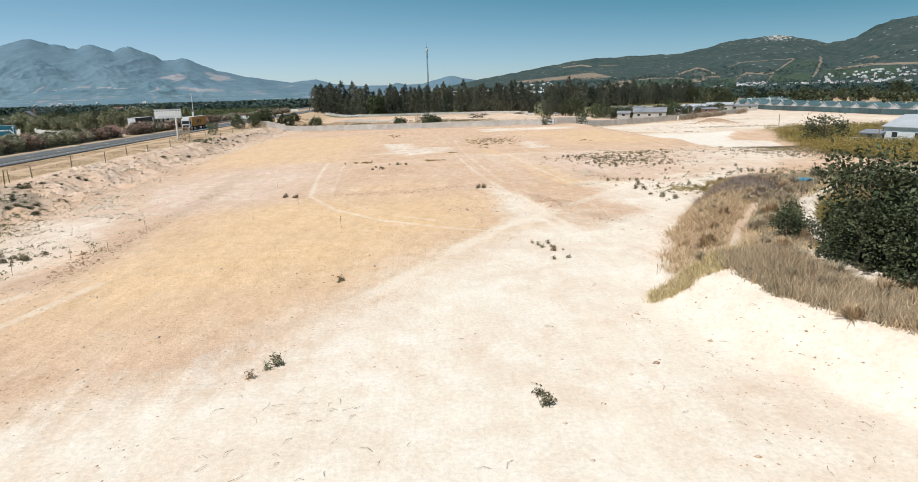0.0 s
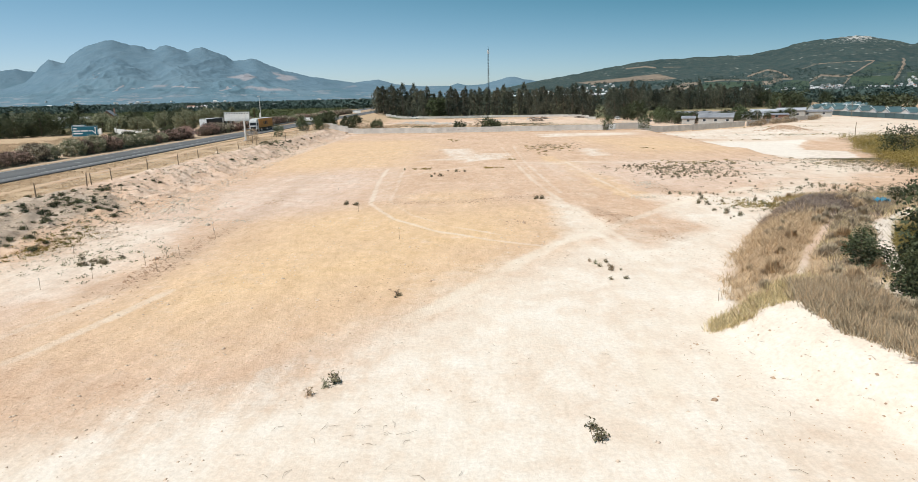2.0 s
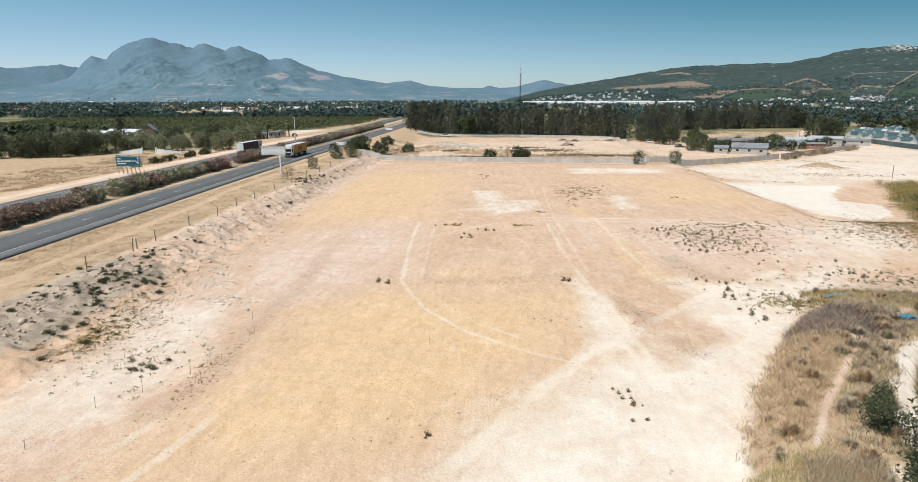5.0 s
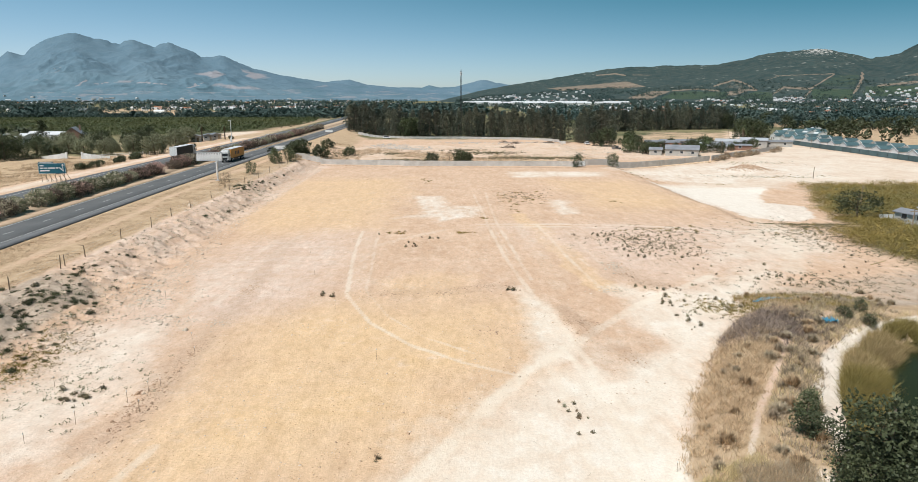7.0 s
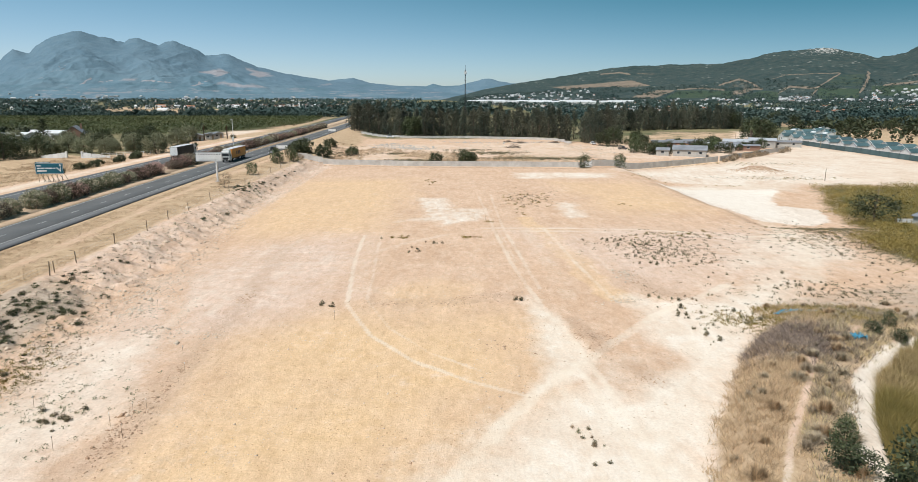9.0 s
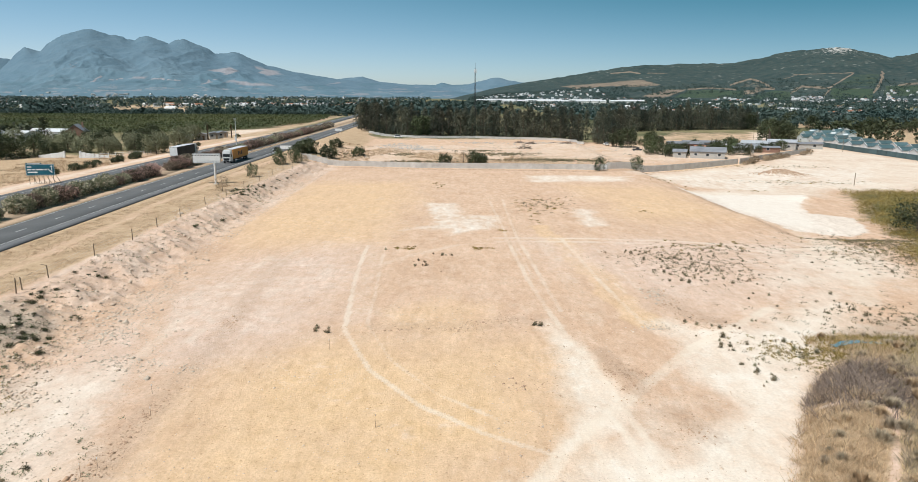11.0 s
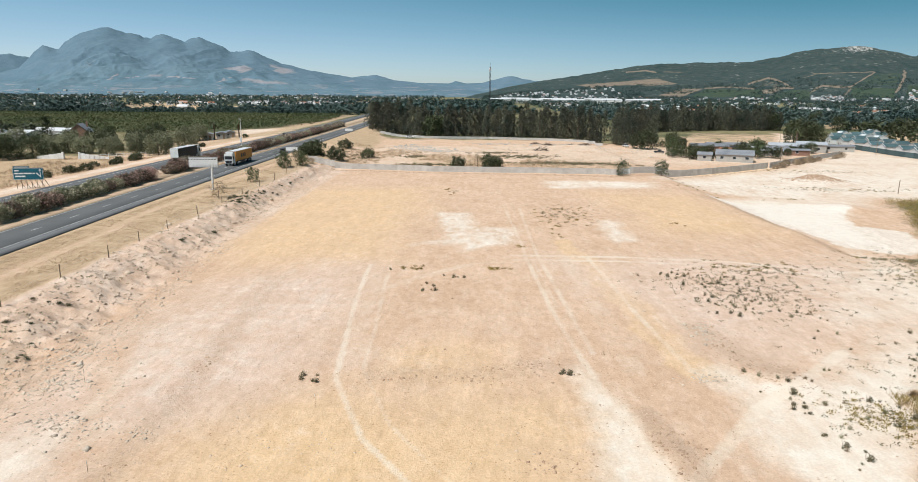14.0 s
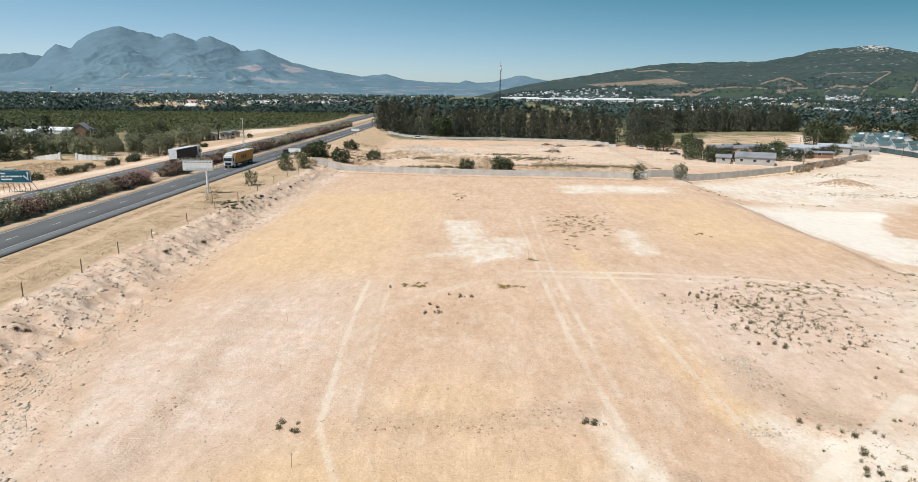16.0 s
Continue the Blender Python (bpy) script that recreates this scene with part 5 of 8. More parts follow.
scatter(big, [(-152, 224), (-165, 214), (-178, 224), (-170, 232), (-190, 216), (-160, 230), (-200, 228), (-185, 206), (-205, 210), (-156, 216), (-172, 216), (-183, 232), (-195, 222), (-212, 222), (-146, 232), (-176, 208), (-220, 214), (-168, 222)], gen, sizes=(0.62, 0.88))
spire = tree("cypress", "tall dark cypress beside the farmhouse", "tree", 11, column(11, 2.4, 0.02), 140, 9, 0.4, 0.3, "leaf_dark", 170, 0.2)
spire.matrix_basis = pose(-180, 292, land1(-180, 292))
road_bush = [tree("roadside_bush", "low dark bush on the sandy roadside", "bush", 2.4, dome(2.4, 2.0, 0.02), 110, 9, 0.25, 0.2, "leaf_dark", 175 + k, 0.08, 6, group="bushes on the far roadside") for k in range(2)]
scatter(road_bush, [(-108, 181), (-107.5, 190), (-107, 193), (-106.5, 196), (-107, 211), (-107, 213), (-107, 222), (-107.5, 225), (-108, 259), (-110, 206), (-107, 275), (-109, 330)], gen, sizes=(0.75, 1.1))

# trees among the buildings to the east
yard = [tree("yard_tree", "green garden tree among low buildings", "tree", 5.5, dome(5.5, 3.0, 0.08, 0.3), 120, 9, 0.4, 0.27, "leaf_dark" if k else "leaf", 180 + k, 0.15, group="trees among the buildings") for k in range(3)]
scatter(yard, [(83, 292), (86, 274), (88, 277), (91, 279), (85, 280), (94, 276), (121, 300), (119, 309), (108, 288), (112, 296), (98, 310), (130, 318), (90, 330), (96, 322), (84, 286), (80, 282), (106, 296), (116, 300), (126, 308), (134, 300), (142, 318), (110, 312), (93, 284), (97, 288), (104, 290), (112, 287), (116, 291), (90, 288), (122, 315), (128, 312), (146, 304), (141, 303), (133, 322), (156, 322), (95, 301), (88, 300), (113, 281), (118, 284), (124, 287), (130, 291), (121, 281), (108, 277), (136, 300), (98, 340), (101, 336), (95, 334)], gen, sizes=(0.55, 1.1))
tall = [tree("tall_tree", "tall dark tree behind the sheds", "tree", 13, dome(13, 5.5, 0.08, 0.3), 190, 10, 0.65, 0.42, "leaf_dark", 190 + k, 0.3, group="tall trees near the estate") for k in range(2)]
scatter(tall, [(168, 352), (172, 348), (166, 360), (98, 342), (178, 372), (186, 380), (180, 392), (192, 400), (80, 318), (76, 322), (206, 470), (225, 478), (250, 470), (268, 462), (290, 470), (300, 440), (310, 400), (215, 490), (330, 420), (300, 520), (260, 520), (340, 470)], gen, sizes=(0.7, 1.0))


def palm(x, y, h, seed):
    g = np.random.default_rng(seed)
    root = thing("palm_tree", x, y, land1(x, y) - 0.1, "palm tree with bare trunk and shaggy crown", "palm", "palms")
    bm = bmesh.new()
    for k in range(6):
        tube(bm, (0, 0, h * k / 6), (0, 0, h * (k + 1) / 6), 0.34 - 0.015 * k, 0.30 - 0.015 * k, 9)
    part("trunk", bm, MAT["bark"], root)
    V, F, k = [], [], 0
    for i in range(34):
        a, up = g.uniform(0, 2 * math.pi), g.uniform(-0.9, 1.0)
        d = Vector((math.cos(a), math.sin(a), 0))
        side = Vector((-math.sin(a), math.cos(a), 0)) * 0.22
        p = Vector((0, 0, h))
        prev = None
        for s in range(5):
            q = p + d * (0.55 * s) + Vector((0, 0, up * 0.45 * s - 0.11 * s * s))
            w = side * (1.0 if 0 < s < 4 else 0.25)
            V += [q - w, q + w]
            if s:
                F.append((k - 2, k - 1, k + 1, k))
            k += 2
    child("frond_crown", mesh_np("frond_crown", [tuple(v) for v in V], F, MAT["leaf"]), root)


for i, (x, y, h) in enumerate([(157.5, 340, 9.0), (161, 346, 7.5), (121, 296, 3.6), (108, 305, 4.0), (-119, 318, 8), (-112, 330, 7)]):
    palm(x, y, h, 300 + i)


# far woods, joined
def woods(name, places, heights, leaf, per, label, seed, material="hazed_leaf"):
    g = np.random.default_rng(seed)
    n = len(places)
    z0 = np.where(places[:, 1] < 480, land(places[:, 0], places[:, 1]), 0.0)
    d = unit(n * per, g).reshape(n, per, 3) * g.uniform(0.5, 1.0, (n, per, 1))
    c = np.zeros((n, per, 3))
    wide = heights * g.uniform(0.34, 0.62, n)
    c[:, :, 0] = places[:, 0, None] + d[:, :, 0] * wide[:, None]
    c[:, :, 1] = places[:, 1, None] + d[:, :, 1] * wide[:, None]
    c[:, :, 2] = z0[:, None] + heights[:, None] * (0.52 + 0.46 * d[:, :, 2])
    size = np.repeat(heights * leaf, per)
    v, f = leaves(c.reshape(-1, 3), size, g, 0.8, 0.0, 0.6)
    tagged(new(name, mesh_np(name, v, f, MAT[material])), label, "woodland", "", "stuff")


def sown(n, x0, x1, y0, y1, seed, patch=120.0, cut=0.5):
    """Places gathered in patches, more of them nearby than far off."""
    g = np.random.default_rng(seed)
    y = y0 * (y1 / y0) ** g.uniform(0, 1, n)
    k = y / y1
    x = (x0 * k * 1.0 + (x1 - x0) * k * g.uniform(0, 1, n))
    keep = fbm(x, y * 0.35, patch, 3) > cut
    return np.stack([x, y], 1)[keep]


g = np.random.default_rng(5)
STUBBLE = ([(-372, 710), (-282, 876), (-329, 1047), (-485, 929)], [(-428, 612), (-404, 616), (-495, 752), (-510, 726)], [(-560, 980), (-420, 1020), (-470, 1180), (-640, 1120)], [(-262, 880), (-190, 900), (-200, 1010), (-280, 1000)])
p = sown(9000, -3300, -150, 640, 3600, 31, 60, 0.40)
p = p[p[:, 0] < -100]
for field in STUBBLE:
    p = p[inside(p[:, 0], p[:, 1], field, 4) < 0.5]
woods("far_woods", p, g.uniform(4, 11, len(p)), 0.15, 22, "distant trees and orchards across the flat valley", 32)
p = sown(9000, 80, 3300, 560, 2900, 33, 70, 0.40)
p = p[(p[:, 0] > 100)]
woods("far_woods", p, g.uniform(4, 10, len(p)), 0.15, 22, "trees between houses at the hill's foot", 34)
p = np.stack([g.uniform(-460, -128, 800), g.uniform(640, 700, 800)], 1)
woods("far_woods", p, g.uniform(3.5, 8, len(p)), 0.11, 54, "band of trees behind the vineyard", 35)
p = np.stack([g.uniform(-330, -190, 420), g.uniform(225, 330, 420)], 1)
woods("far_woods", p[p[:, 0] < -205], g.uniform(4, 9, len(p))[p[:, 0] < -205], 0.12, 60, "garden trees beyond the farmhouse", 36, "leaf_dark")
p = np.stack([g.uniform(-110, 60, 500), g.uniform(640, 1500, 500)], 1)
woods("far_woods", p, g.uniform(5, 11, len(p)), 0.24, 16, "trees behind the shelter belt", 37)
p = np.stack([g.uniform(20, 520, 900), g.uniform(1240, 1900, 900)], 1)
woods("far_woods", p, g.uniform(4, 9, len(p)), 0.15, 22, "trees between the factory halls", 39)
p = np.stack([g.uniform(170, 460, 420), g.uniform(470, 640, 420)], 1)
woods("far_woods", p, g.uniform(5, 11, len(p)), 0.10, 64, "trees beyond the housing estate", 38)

p = np.concatenate([np.stack([g.normal(cx, rx, k), g.normal(cy, ry, k)], 1) for cx, cy, rx, ry, k in ((232, 372, 7, 14, 16), (262, 440, 14, 10, 34), (300, 470, 20, 16, 50), (240, 300, 8, 20, 14), (286, 380, 14, 18, 22), (340, 500, 26, 16, 50))])
woods("estate_trees", p[p[:, 0] > 222], g.uniform(4, 8, len(p))[p[:, 0] > 222], 0.11, 60, "dark trees on dry ground behind the housing estate", 42, "leaf_dark")


def vineyard():
    """Rows of vines, each a ragged hedge."""
    g = np.random.default_rng(41)
    pts = []
    for k in range(150):
        y = 352 + 1.9 * k
        x0, x1 = float(line_x(y, [352, 640], [-350, -450])), float(line_x(y, [352, 400, 470, 560, 640], [-170, -126, -108, -112, -124]))
        n = int((x1 - x0) / 1.5)
        x = np.linspace(x0, x1, n) + g.normal(0, 0.3, n)
        pts.append(np.stack([x, np.full(n, y) + g.normal(0, 0.25, n), g.uniform(1.0, 2.0, n)], 1))
    c = np.concatenate(pts)
    c[:, 2] += 0.9
    c = np.repeat(c, 3, 0) + g.normal(0, 0.3, (3 * len(c), 3)) * np.array([1.6, 0.7, 0.8])
    v, f = leaves(c, 0.5, g, 0.8, 0.0, 0.25)
    tagged(new("vineyard", mesh_np("vineyard", v, f, MAT["vine"])), "green vineyard rows across the flat field", "vineyard", "", "stuff")


vineyard()


# ---- ground cover ----
def tufts(places, per, spread, gen):
    z = land(places[:, 0], places[:, 1])
    r = np.concatenate([places, z[:, None]], 1)
    r = np.repeat(r, per, 0)
    r[:, :2] += gen.normal(0, spread, (len(r), 2))
    r[:, 2] -= 0.04
    return r


def cover(name, roots, height, material, label, category, gen, width=0.03, lean=0.3):
    v, f = blades(roots, height, gen, width, lean)
    return tagged(new(name, mesh_np(name, v, f, MAT[material])), label, category, "", "stuff")


g = np.random.default_rng(50)
n = 26000
p = np.stack([g.uniform(11, 46, n), g.uniform(27, 74, n)], 1)
e, w = berm_edge(p[:, 1]), shore(p[:, 1])
on_path = np.minimum(near_line(p[:, 0], p[:, 1], [(38.7, 59.5), (30, 51.7), (25.6, 45), (21.9, 39.7), (18, 33)]), near_line(p[:, 0], p[:, 1], [(30, 51.7), (26.3, 53.7)]))
ok = (p[:, 0] > e + 0.4 + 0.8 * g.random(n)) & ((p[:, 0] < w - 2.0 + 0.8 * g.random(n)) | (p[:, 1] > 62)) & (on_path > 0.5) & (p[:, 1] > 30 - 0.0 * p[:, 0])
ok &= ~((p[:, 1] < 33) & (p[:, 0] < 16)) | (g.random(n) < 0.4)
dens = fbm(p[:, 0], p[:, 1], 4.0, 3)
ok &= g.random(n) < np.clip(0.15 + 1.6 * (dens - 0.3), 0.05, 1)
ok &= ~((p[:, 1] > 62) & (g.random(n) < smooth(62, 74, p[:, 1]) * 1.3))
p = p[ok]
west = p[:, 0] < berm_edge(p[:, 1]) + 6.5
cover("dry_grass", tufts(p[west], 18, 0.22, g), 0.46, "dry_grass", "matted reddish-brown dry grass on the berm", "grass", g, 0.02, 0.75)
cover("dry_grass", tufts(p[~west][::2], 14, 0.2, g), 0.5, "grey_scrub", "grey-brown withered scrub on the berm", "scrub", g, 0.03, 0.6)
cover("straw_grass", tufts(p[~west][1::2][:3000], 12, 0.2, g), 0.45, "straw", "pale straw-coloured grass on the berm", "grass", g, 0.02, 0.5)
p = np.stack([g.normal(29.5, 2.6, 1500), g.normal(57.0, 2.4, 1500)], 1)
p = p[(p[:, 0] > berm_edge(p[:, 1]) + 1.0) & (p[:, 0] < shore(p[:, 1]) - 2.5)]
cover("dark_scrub", tufts(p, 14, 0.22, g), 0.55, "dark_scrub", "low purplish-brown scrub on the berm", "scrub", g, 0.03, 0.7)
# along the crest above the pale slope
n = 5200
y = g.uniform(8, 32, n)
off = g.uniform(4.1, 8.0, n)
p = np.stack([berm_edge(y) + off, y], 1)
cover("crest_grass", tufts(p[:3200], 14, 0.18, g), 0.5, "crest", "grey-green wild grass along the crest", "grass", g, 0.025, 0.5)
cover("crest_grass", tufts(p[3200:], 14, 0.18, g), 0.6, "dry_grass", "brown dry grass along the crest", "grass", g, 0.022, 0.4)
p = np.stack([g.uniform(11.6, 19, 900), g.uniform(29.5, 34, 900)], 1)
p = p[(p[:, 0] > berm_edge(p[:, 1])) & (p[:, 1] < 31.0 + 0.35 * (p[:, 0] - 12))]
cover("straw_grass", tufts(p, 22, 0.15, g), 0.3, "straw", "short yellow straw grass on the berm's tip", "grass", g, 0.02, 0.5)
# dry verge
n = 16000
y = 60 + 190 * g.random(n) ** 1.2
x = g.uniform(-61, -47.5, n)
ok = (x < road_edge(y) - 0.0 + 13) & (x > road_edge(y) + 0.6) & (fbm(x, y, 3, 3) > 0.42) & (np.abs(x - line_x(y, [60, 106, 133, 180], [-53, -55.5, -58, -59])) > 0.8)
cover("verge_grass", tufts(np.stack([x, y], 1)[ok], 7, 0.2, g), 0.15, "verge", "short withered grass on the road verge", "grass", g, 0.03, 0.7)
n = 5000
y = g.uniform(130, 235, n)
x = g.uniform(-135, -104, n)
cover("verge_grass", tufts(np.stack([x, y], 1)[fbm(x, y, 6, 3) > 0.45], 7, 0.3, g), 0.45, "verge", "dry yellow grass beyond the far carriageway", "grass", g, 0.05, 0.5)
# reeds
n = 10000
y = g.uniform(34, 60, n)
x = shore(y) + 0.7 + 4.2 * g.random(n) ** 1.3 * np.clip((y - 30) / 22, 0.4, 1) * (0.6 + 0.8 * fbm(y, y * 0, 5, 3))
keep = fbm(x + 20, y, 1.6, 3) > 0.40
x, y = x[keep], y[keep]
reed_spots = np.stack([x, y], 1)
half = fbm(x, y, 3, 3) > 0.5
cover("reeds", tufts(reed_spots[half], 10, 0.18, g), 1.05, "reed_dry", "straw-brown dry reeds on the pond's edge", "reeds", g, 0.022, 0.45)
cover("reeds", tufts(reed_spots[~half], 10, 0.18, g), 1.15, "reed", "yellow-green reeds on the pond's edge", "reeds", g, 0.024, 0.4)
n = 9000
p = np.stack([g.uniform(-52, 44, n), g.uniform(218, 300, n)], 1)
p = p[(inside(p[:, 0], p[:, 1], [(-52, 226), (-30, 222), (44, 214), (32, 246), (0, 262), (-18, 272), (-50, 300)], 6) > g.random(len(p))) & (fbm(p[:, 0], p[:, 1], 13, 4) > 0.5)]
cover("yard_grass", tufts(p, 8, 0.3, g), 0.42, "verge", "dry yellow grass on the sandy yard behind the wall", "grass", g, 0.07, 0.6)
p = np.concatenate([np.stack([g.normal(cx, rx, k), g.normal(cy, ry, k)], 1) for cx, cy, rx, ry, k in ((8, 274, 4, 1.5, 60), (18, 260, 6, 4, 150), (33, 237, 10, 2.0, 260), (-13, 230, 6, 1.5, 120), (-21, 257, 3, 2, 40), (-45, 250, 5, 9, 90))])
cover("yard_weeds", tufts(p, 14, 0.35, g), 0.5, "weed", "olive weeds in patches on the sandy yard", "weeds", g, 0.09, 0.7)
p = np.stack([g.uniform(33, 46, 700), g.uniform(62, 69, 700)], 1)
cover("straw_grass", tufts(p, 12, 0.2, g), 0.4, "thicket", "yellow-green low grass beside the track", "grass", g, 0.03, 0.5)


def thicket(name, pts, n, h, seed, label, material="thicket", leaf=0.2):
    g = np.random.default_rng(seed)
    xs, ys = [q[0] for q in pts], [q[1] for q in pts]
    p = np.stack([g.uniform(min(xs), max(xs), n), g.uniform(min(ys), max(ys), n)], 1)
    wx, wy = p[:, 0] + 9 * (fbm(p[:, 0], p[:, 1], 9, 4) - 0.5), p[:, 1] + 9 * (fbm(p[:, 0] + 50, p[:, 1], 9, 4) - 0.5)
    p = p[(inside(wx, wy, pts, 2.5) > g.uniform(0.3, 0.7, n)) & (np.hypot(p[:, 0] - 91.5, p[:, 1] - 107.5) > 8.5)]
    top = h * (0.12 + 1.9 * np.clip(fbm(p[:, 0], p[:, 1], 6, 3) - 0.12, 0, 1))
    c = np.concatenate([p, (land(p[:, 0], p[:, 1]) + top * g.uniform(0.3, 1, len(p)))[:, None]], 1)
    v, f = leaves(np.repeat(c, 11, 0) + g.normal(0, 0.30, (11 * len(c), 3)), leaf * 0.42, g, 0.5, 0.0, 0.7)
    tagged(new(name, mesh_np(name, v, f, MAT[material])), label, "thicket", "", "stuff")


thicket("thicket", [(84, 139), (99, 176), (150, 178), (150, 118), (98, 118), (86, 124)], 13000, 1.35, 61, "yellow-green overgrown thicket on waste ground", "thicket", 0.26)
thicket("thicket", [(64, 98), (74, 110), (86, 106), (110, 112), (110, 72), (66, 82)], 11000, 1.3, 62, "dense yellow-green creeper beside the house", "thicket", 0.26)
thicket("thicket", [(73, 112), (83, 138), (90, 124), (84, 110)], 1600, 1.2, 63, "olive-green bushes edging the thicket", "thicket", 0.25)
thicket("thicket", [(4, 233), (36, 250), (60, 236), (40, 221), (12, 224)], 900, 0.5, 64, "low olive weeds behind the wall", "leaf_olive", 0.2)


# ---- weeds on the plot ----
def weed(seed, h, r, n, material, label, category="weed", group="weeds on bare ground", leaf=0.075):
    """One low plant: leaves and a few withered stems in one mesh."""
    g = np.random.default_rng(seed)
    v1, f1 = leaves(np.stack([g.normal(0, r, n), g.normal(0, r, n), np.abs(g.normal(0.35, 0.28, n)) * h], 1), leaf, g, 0.45, 0.7)
    k = max(8, n // 6)
    root = np.stack([g.normal(0, r * 0.7, k), g.normal(0, r * 0.7, k), np.full(k, -0.03)], 1)
    tip = root + np.stack([g.normal(0, 0.3, k) * h, g.normal(0, 0.3, k) * h, h * g.uniform(0.5, 1.3, k)], 1)
    side = np.array([0.012, 0.006, 0.0])
    v2 = np.stack([root - side, root + side, tip + side * 0.3, tip - side * 0.3], 1).reshape(-1, 3)
    me = mesh_np("weed_plant", np.concatenate([v1, v2]), np.concatenate([f1, np.arange(4 * k).reshape(k, 4) + len(v1)]), MAT[material])
    me.materials.append(MAT["weed_dry"])
    me.polygons.foreach_set("material_index", [0] * n + [1] * k)
    return tagged(new("weed_plant" if category == "weed" else "bank_shrub", me), label, category, group)


weeds = [weed(70, 0.6, 0.13, 90, "weed", "grey-green weed tuft on bare soil"), weed(71, 0.4, 0.14, 70, "weed", "low olive weed on bare soil"), weed(72, 0.5, 0.12, 60, "weed_dry", "withered brown weed on bare soil"),
         weed(73, 0.7, 0.17, 130, "leaf_olive", "taller green weed clump on bare soil")]
g = np.random.default_rng(75)
spots = [(-5.9, 23.8), (-5.6, 24.2), (-6.4, 23.0), (4.6, 20.2), (4.7, 19.4), (8.6, 43.7), (8.9, 43.0), (-8, 104.8), (2.4, 105.4), (3.2, 105.6)]
for cx, cy, rx, ry, k in ((9.5, 41.5, 0.7, 3.0, 8), (-28.1, 45.5, 1.8, 1.6, 16), (-8.0, 105, 2.2, 1.0, 10), (3.0, 105.3, 1.4, 0.8, 8), (-5.5, 96, 1.5, 2.5, 9), (-2.8, 101, 1.2, 1.2, 6), (24.8, 67.5, 0.8, 1.5, 8), (25.4, 61, 1.0, 3.0, 12), (31, 67, 2, 2, 10), (28.5, 90, 3, 3, 12), (27, 103, 3, 2, 10), (7.0, 118.2, 0.6, 0.8, 4),
                          (33, 98, 6, 7, 46), (38, 107, 6, 3, 22), (34, 88, 3, 5, 14), (14, 136, 1.6, 10, 16), (18, 146, 4, 8, 24), (-5.4, 175, 2, 6, 10), (-14.2, 71, 1.2, 0.7, 7), (7.6, 72.8, 0.6, 0.8, 4),
                          (69, 112, 7, 7, 46), (62, 100, 8, 8, 24), (66, 92, 8, 6, 30), (34, 66, 5, 3, 24), (46, 76, 8, 4, 34), (27, 72, 4, 3, 14), (37, 136, 1, 2, 4), (58, 190, 3, 14, 14), (100, 196, 14, 4, 26), (76, 178, 5, 2, 7), (110, 236, 14, 6, 18), (-4, 36, 1, 1, 3)):
    spots += [(cx + g.normal(0, rx * 0.6), cy + g.normal(0, ry * 0.6)) for _ in range(k)]
spots.sort(key=lambda q: q[1])
scatter(weeds, spots[:290], g, sink=0.02, sizes=(0.5, 1.1))
far_weeds = [(x, y, 0.2, 0.2, 3) for x, y in spots[290:]]
bank_weeds = [weed(78, 0.9, 0.42, 300, "leaf_dark", "bushy dark green weed on the stony bank", "shrub", "weeds on the bank", 0.13), weed(79, 0.65, 0.42, 200, "leaf", "low green weed on the stony bank", "shrub", "weeds on the bank", 0.11)]
spots = []
for cx, cy, rx, ry, k in ((-43.5, 66, 3.6, 10, 135), (-39, 56, 2.6, 10, 24), (-38.0, 62, 2.2, 10, 10), (-47.5, 148, 2.0, 5, 34), (-46.5, 158, 1.5, 7, 14), (-44, 84, 2, 3, 4), (-44, 112, 2, 20, 9), (-45.5, 180, 1.5, 20, 9)):
    spots += [(cx + g.normal(0, rx * 0.6), cy + g.normal(0, ry * 0.6)) for _ in range(k)]
scatter(bank_weeds, spots, g, sink=0.03, sizes=(0.4, 0.95))


def tussock(seed, h, r, n, material, label):
    """A tuft of long blades that lean out from one root."""
    g = np.random.default_rng(seed)
    a = g.uniform(0, 2 * np.pi, n)
    out = np.abs(g.normal(0, 0.55, n))
    root = np.stack([np.cos(a), np.sin(a), np.zeros(n)], 1) * (r * 0.35 * g.random(n) ** 0.5)[:, None] + np.array([0, 0, -0.05])
    length = h * g.uniform(0.6, 1.15, n)
    up = np.clip(1.1 - 0.6 * out, 0.35, 1)
    mid = root + np.stack([np.cos(a) * out * r * 0.5, np.sin(a) * out * r * 0.5, length * 0.62 * up], 1)
    tip = root + np.stack([np.cos(a) * out * r * 1.2, np.sin(a) * out * r * 1.2, length * up], 1)
    side = np.stack([-np.sin(a), np.cos(a), np.zeros(n)], 1) * 0.022
    v = np.stack([root - side, root + side, mid + side, mid - side, mid - side * 0.9, mid + side * 0.9, tip + side * 0.2, tip - side * 0.2], 1).reshape(-1, 3)
    f = np.arange(8 * n).reshape(n * 2, 4)
    return tagged(new("grass_tussock", mesh_np("grass_tussock", v, f, MAT[material])), label, "tussock", "tussocks on the berm")


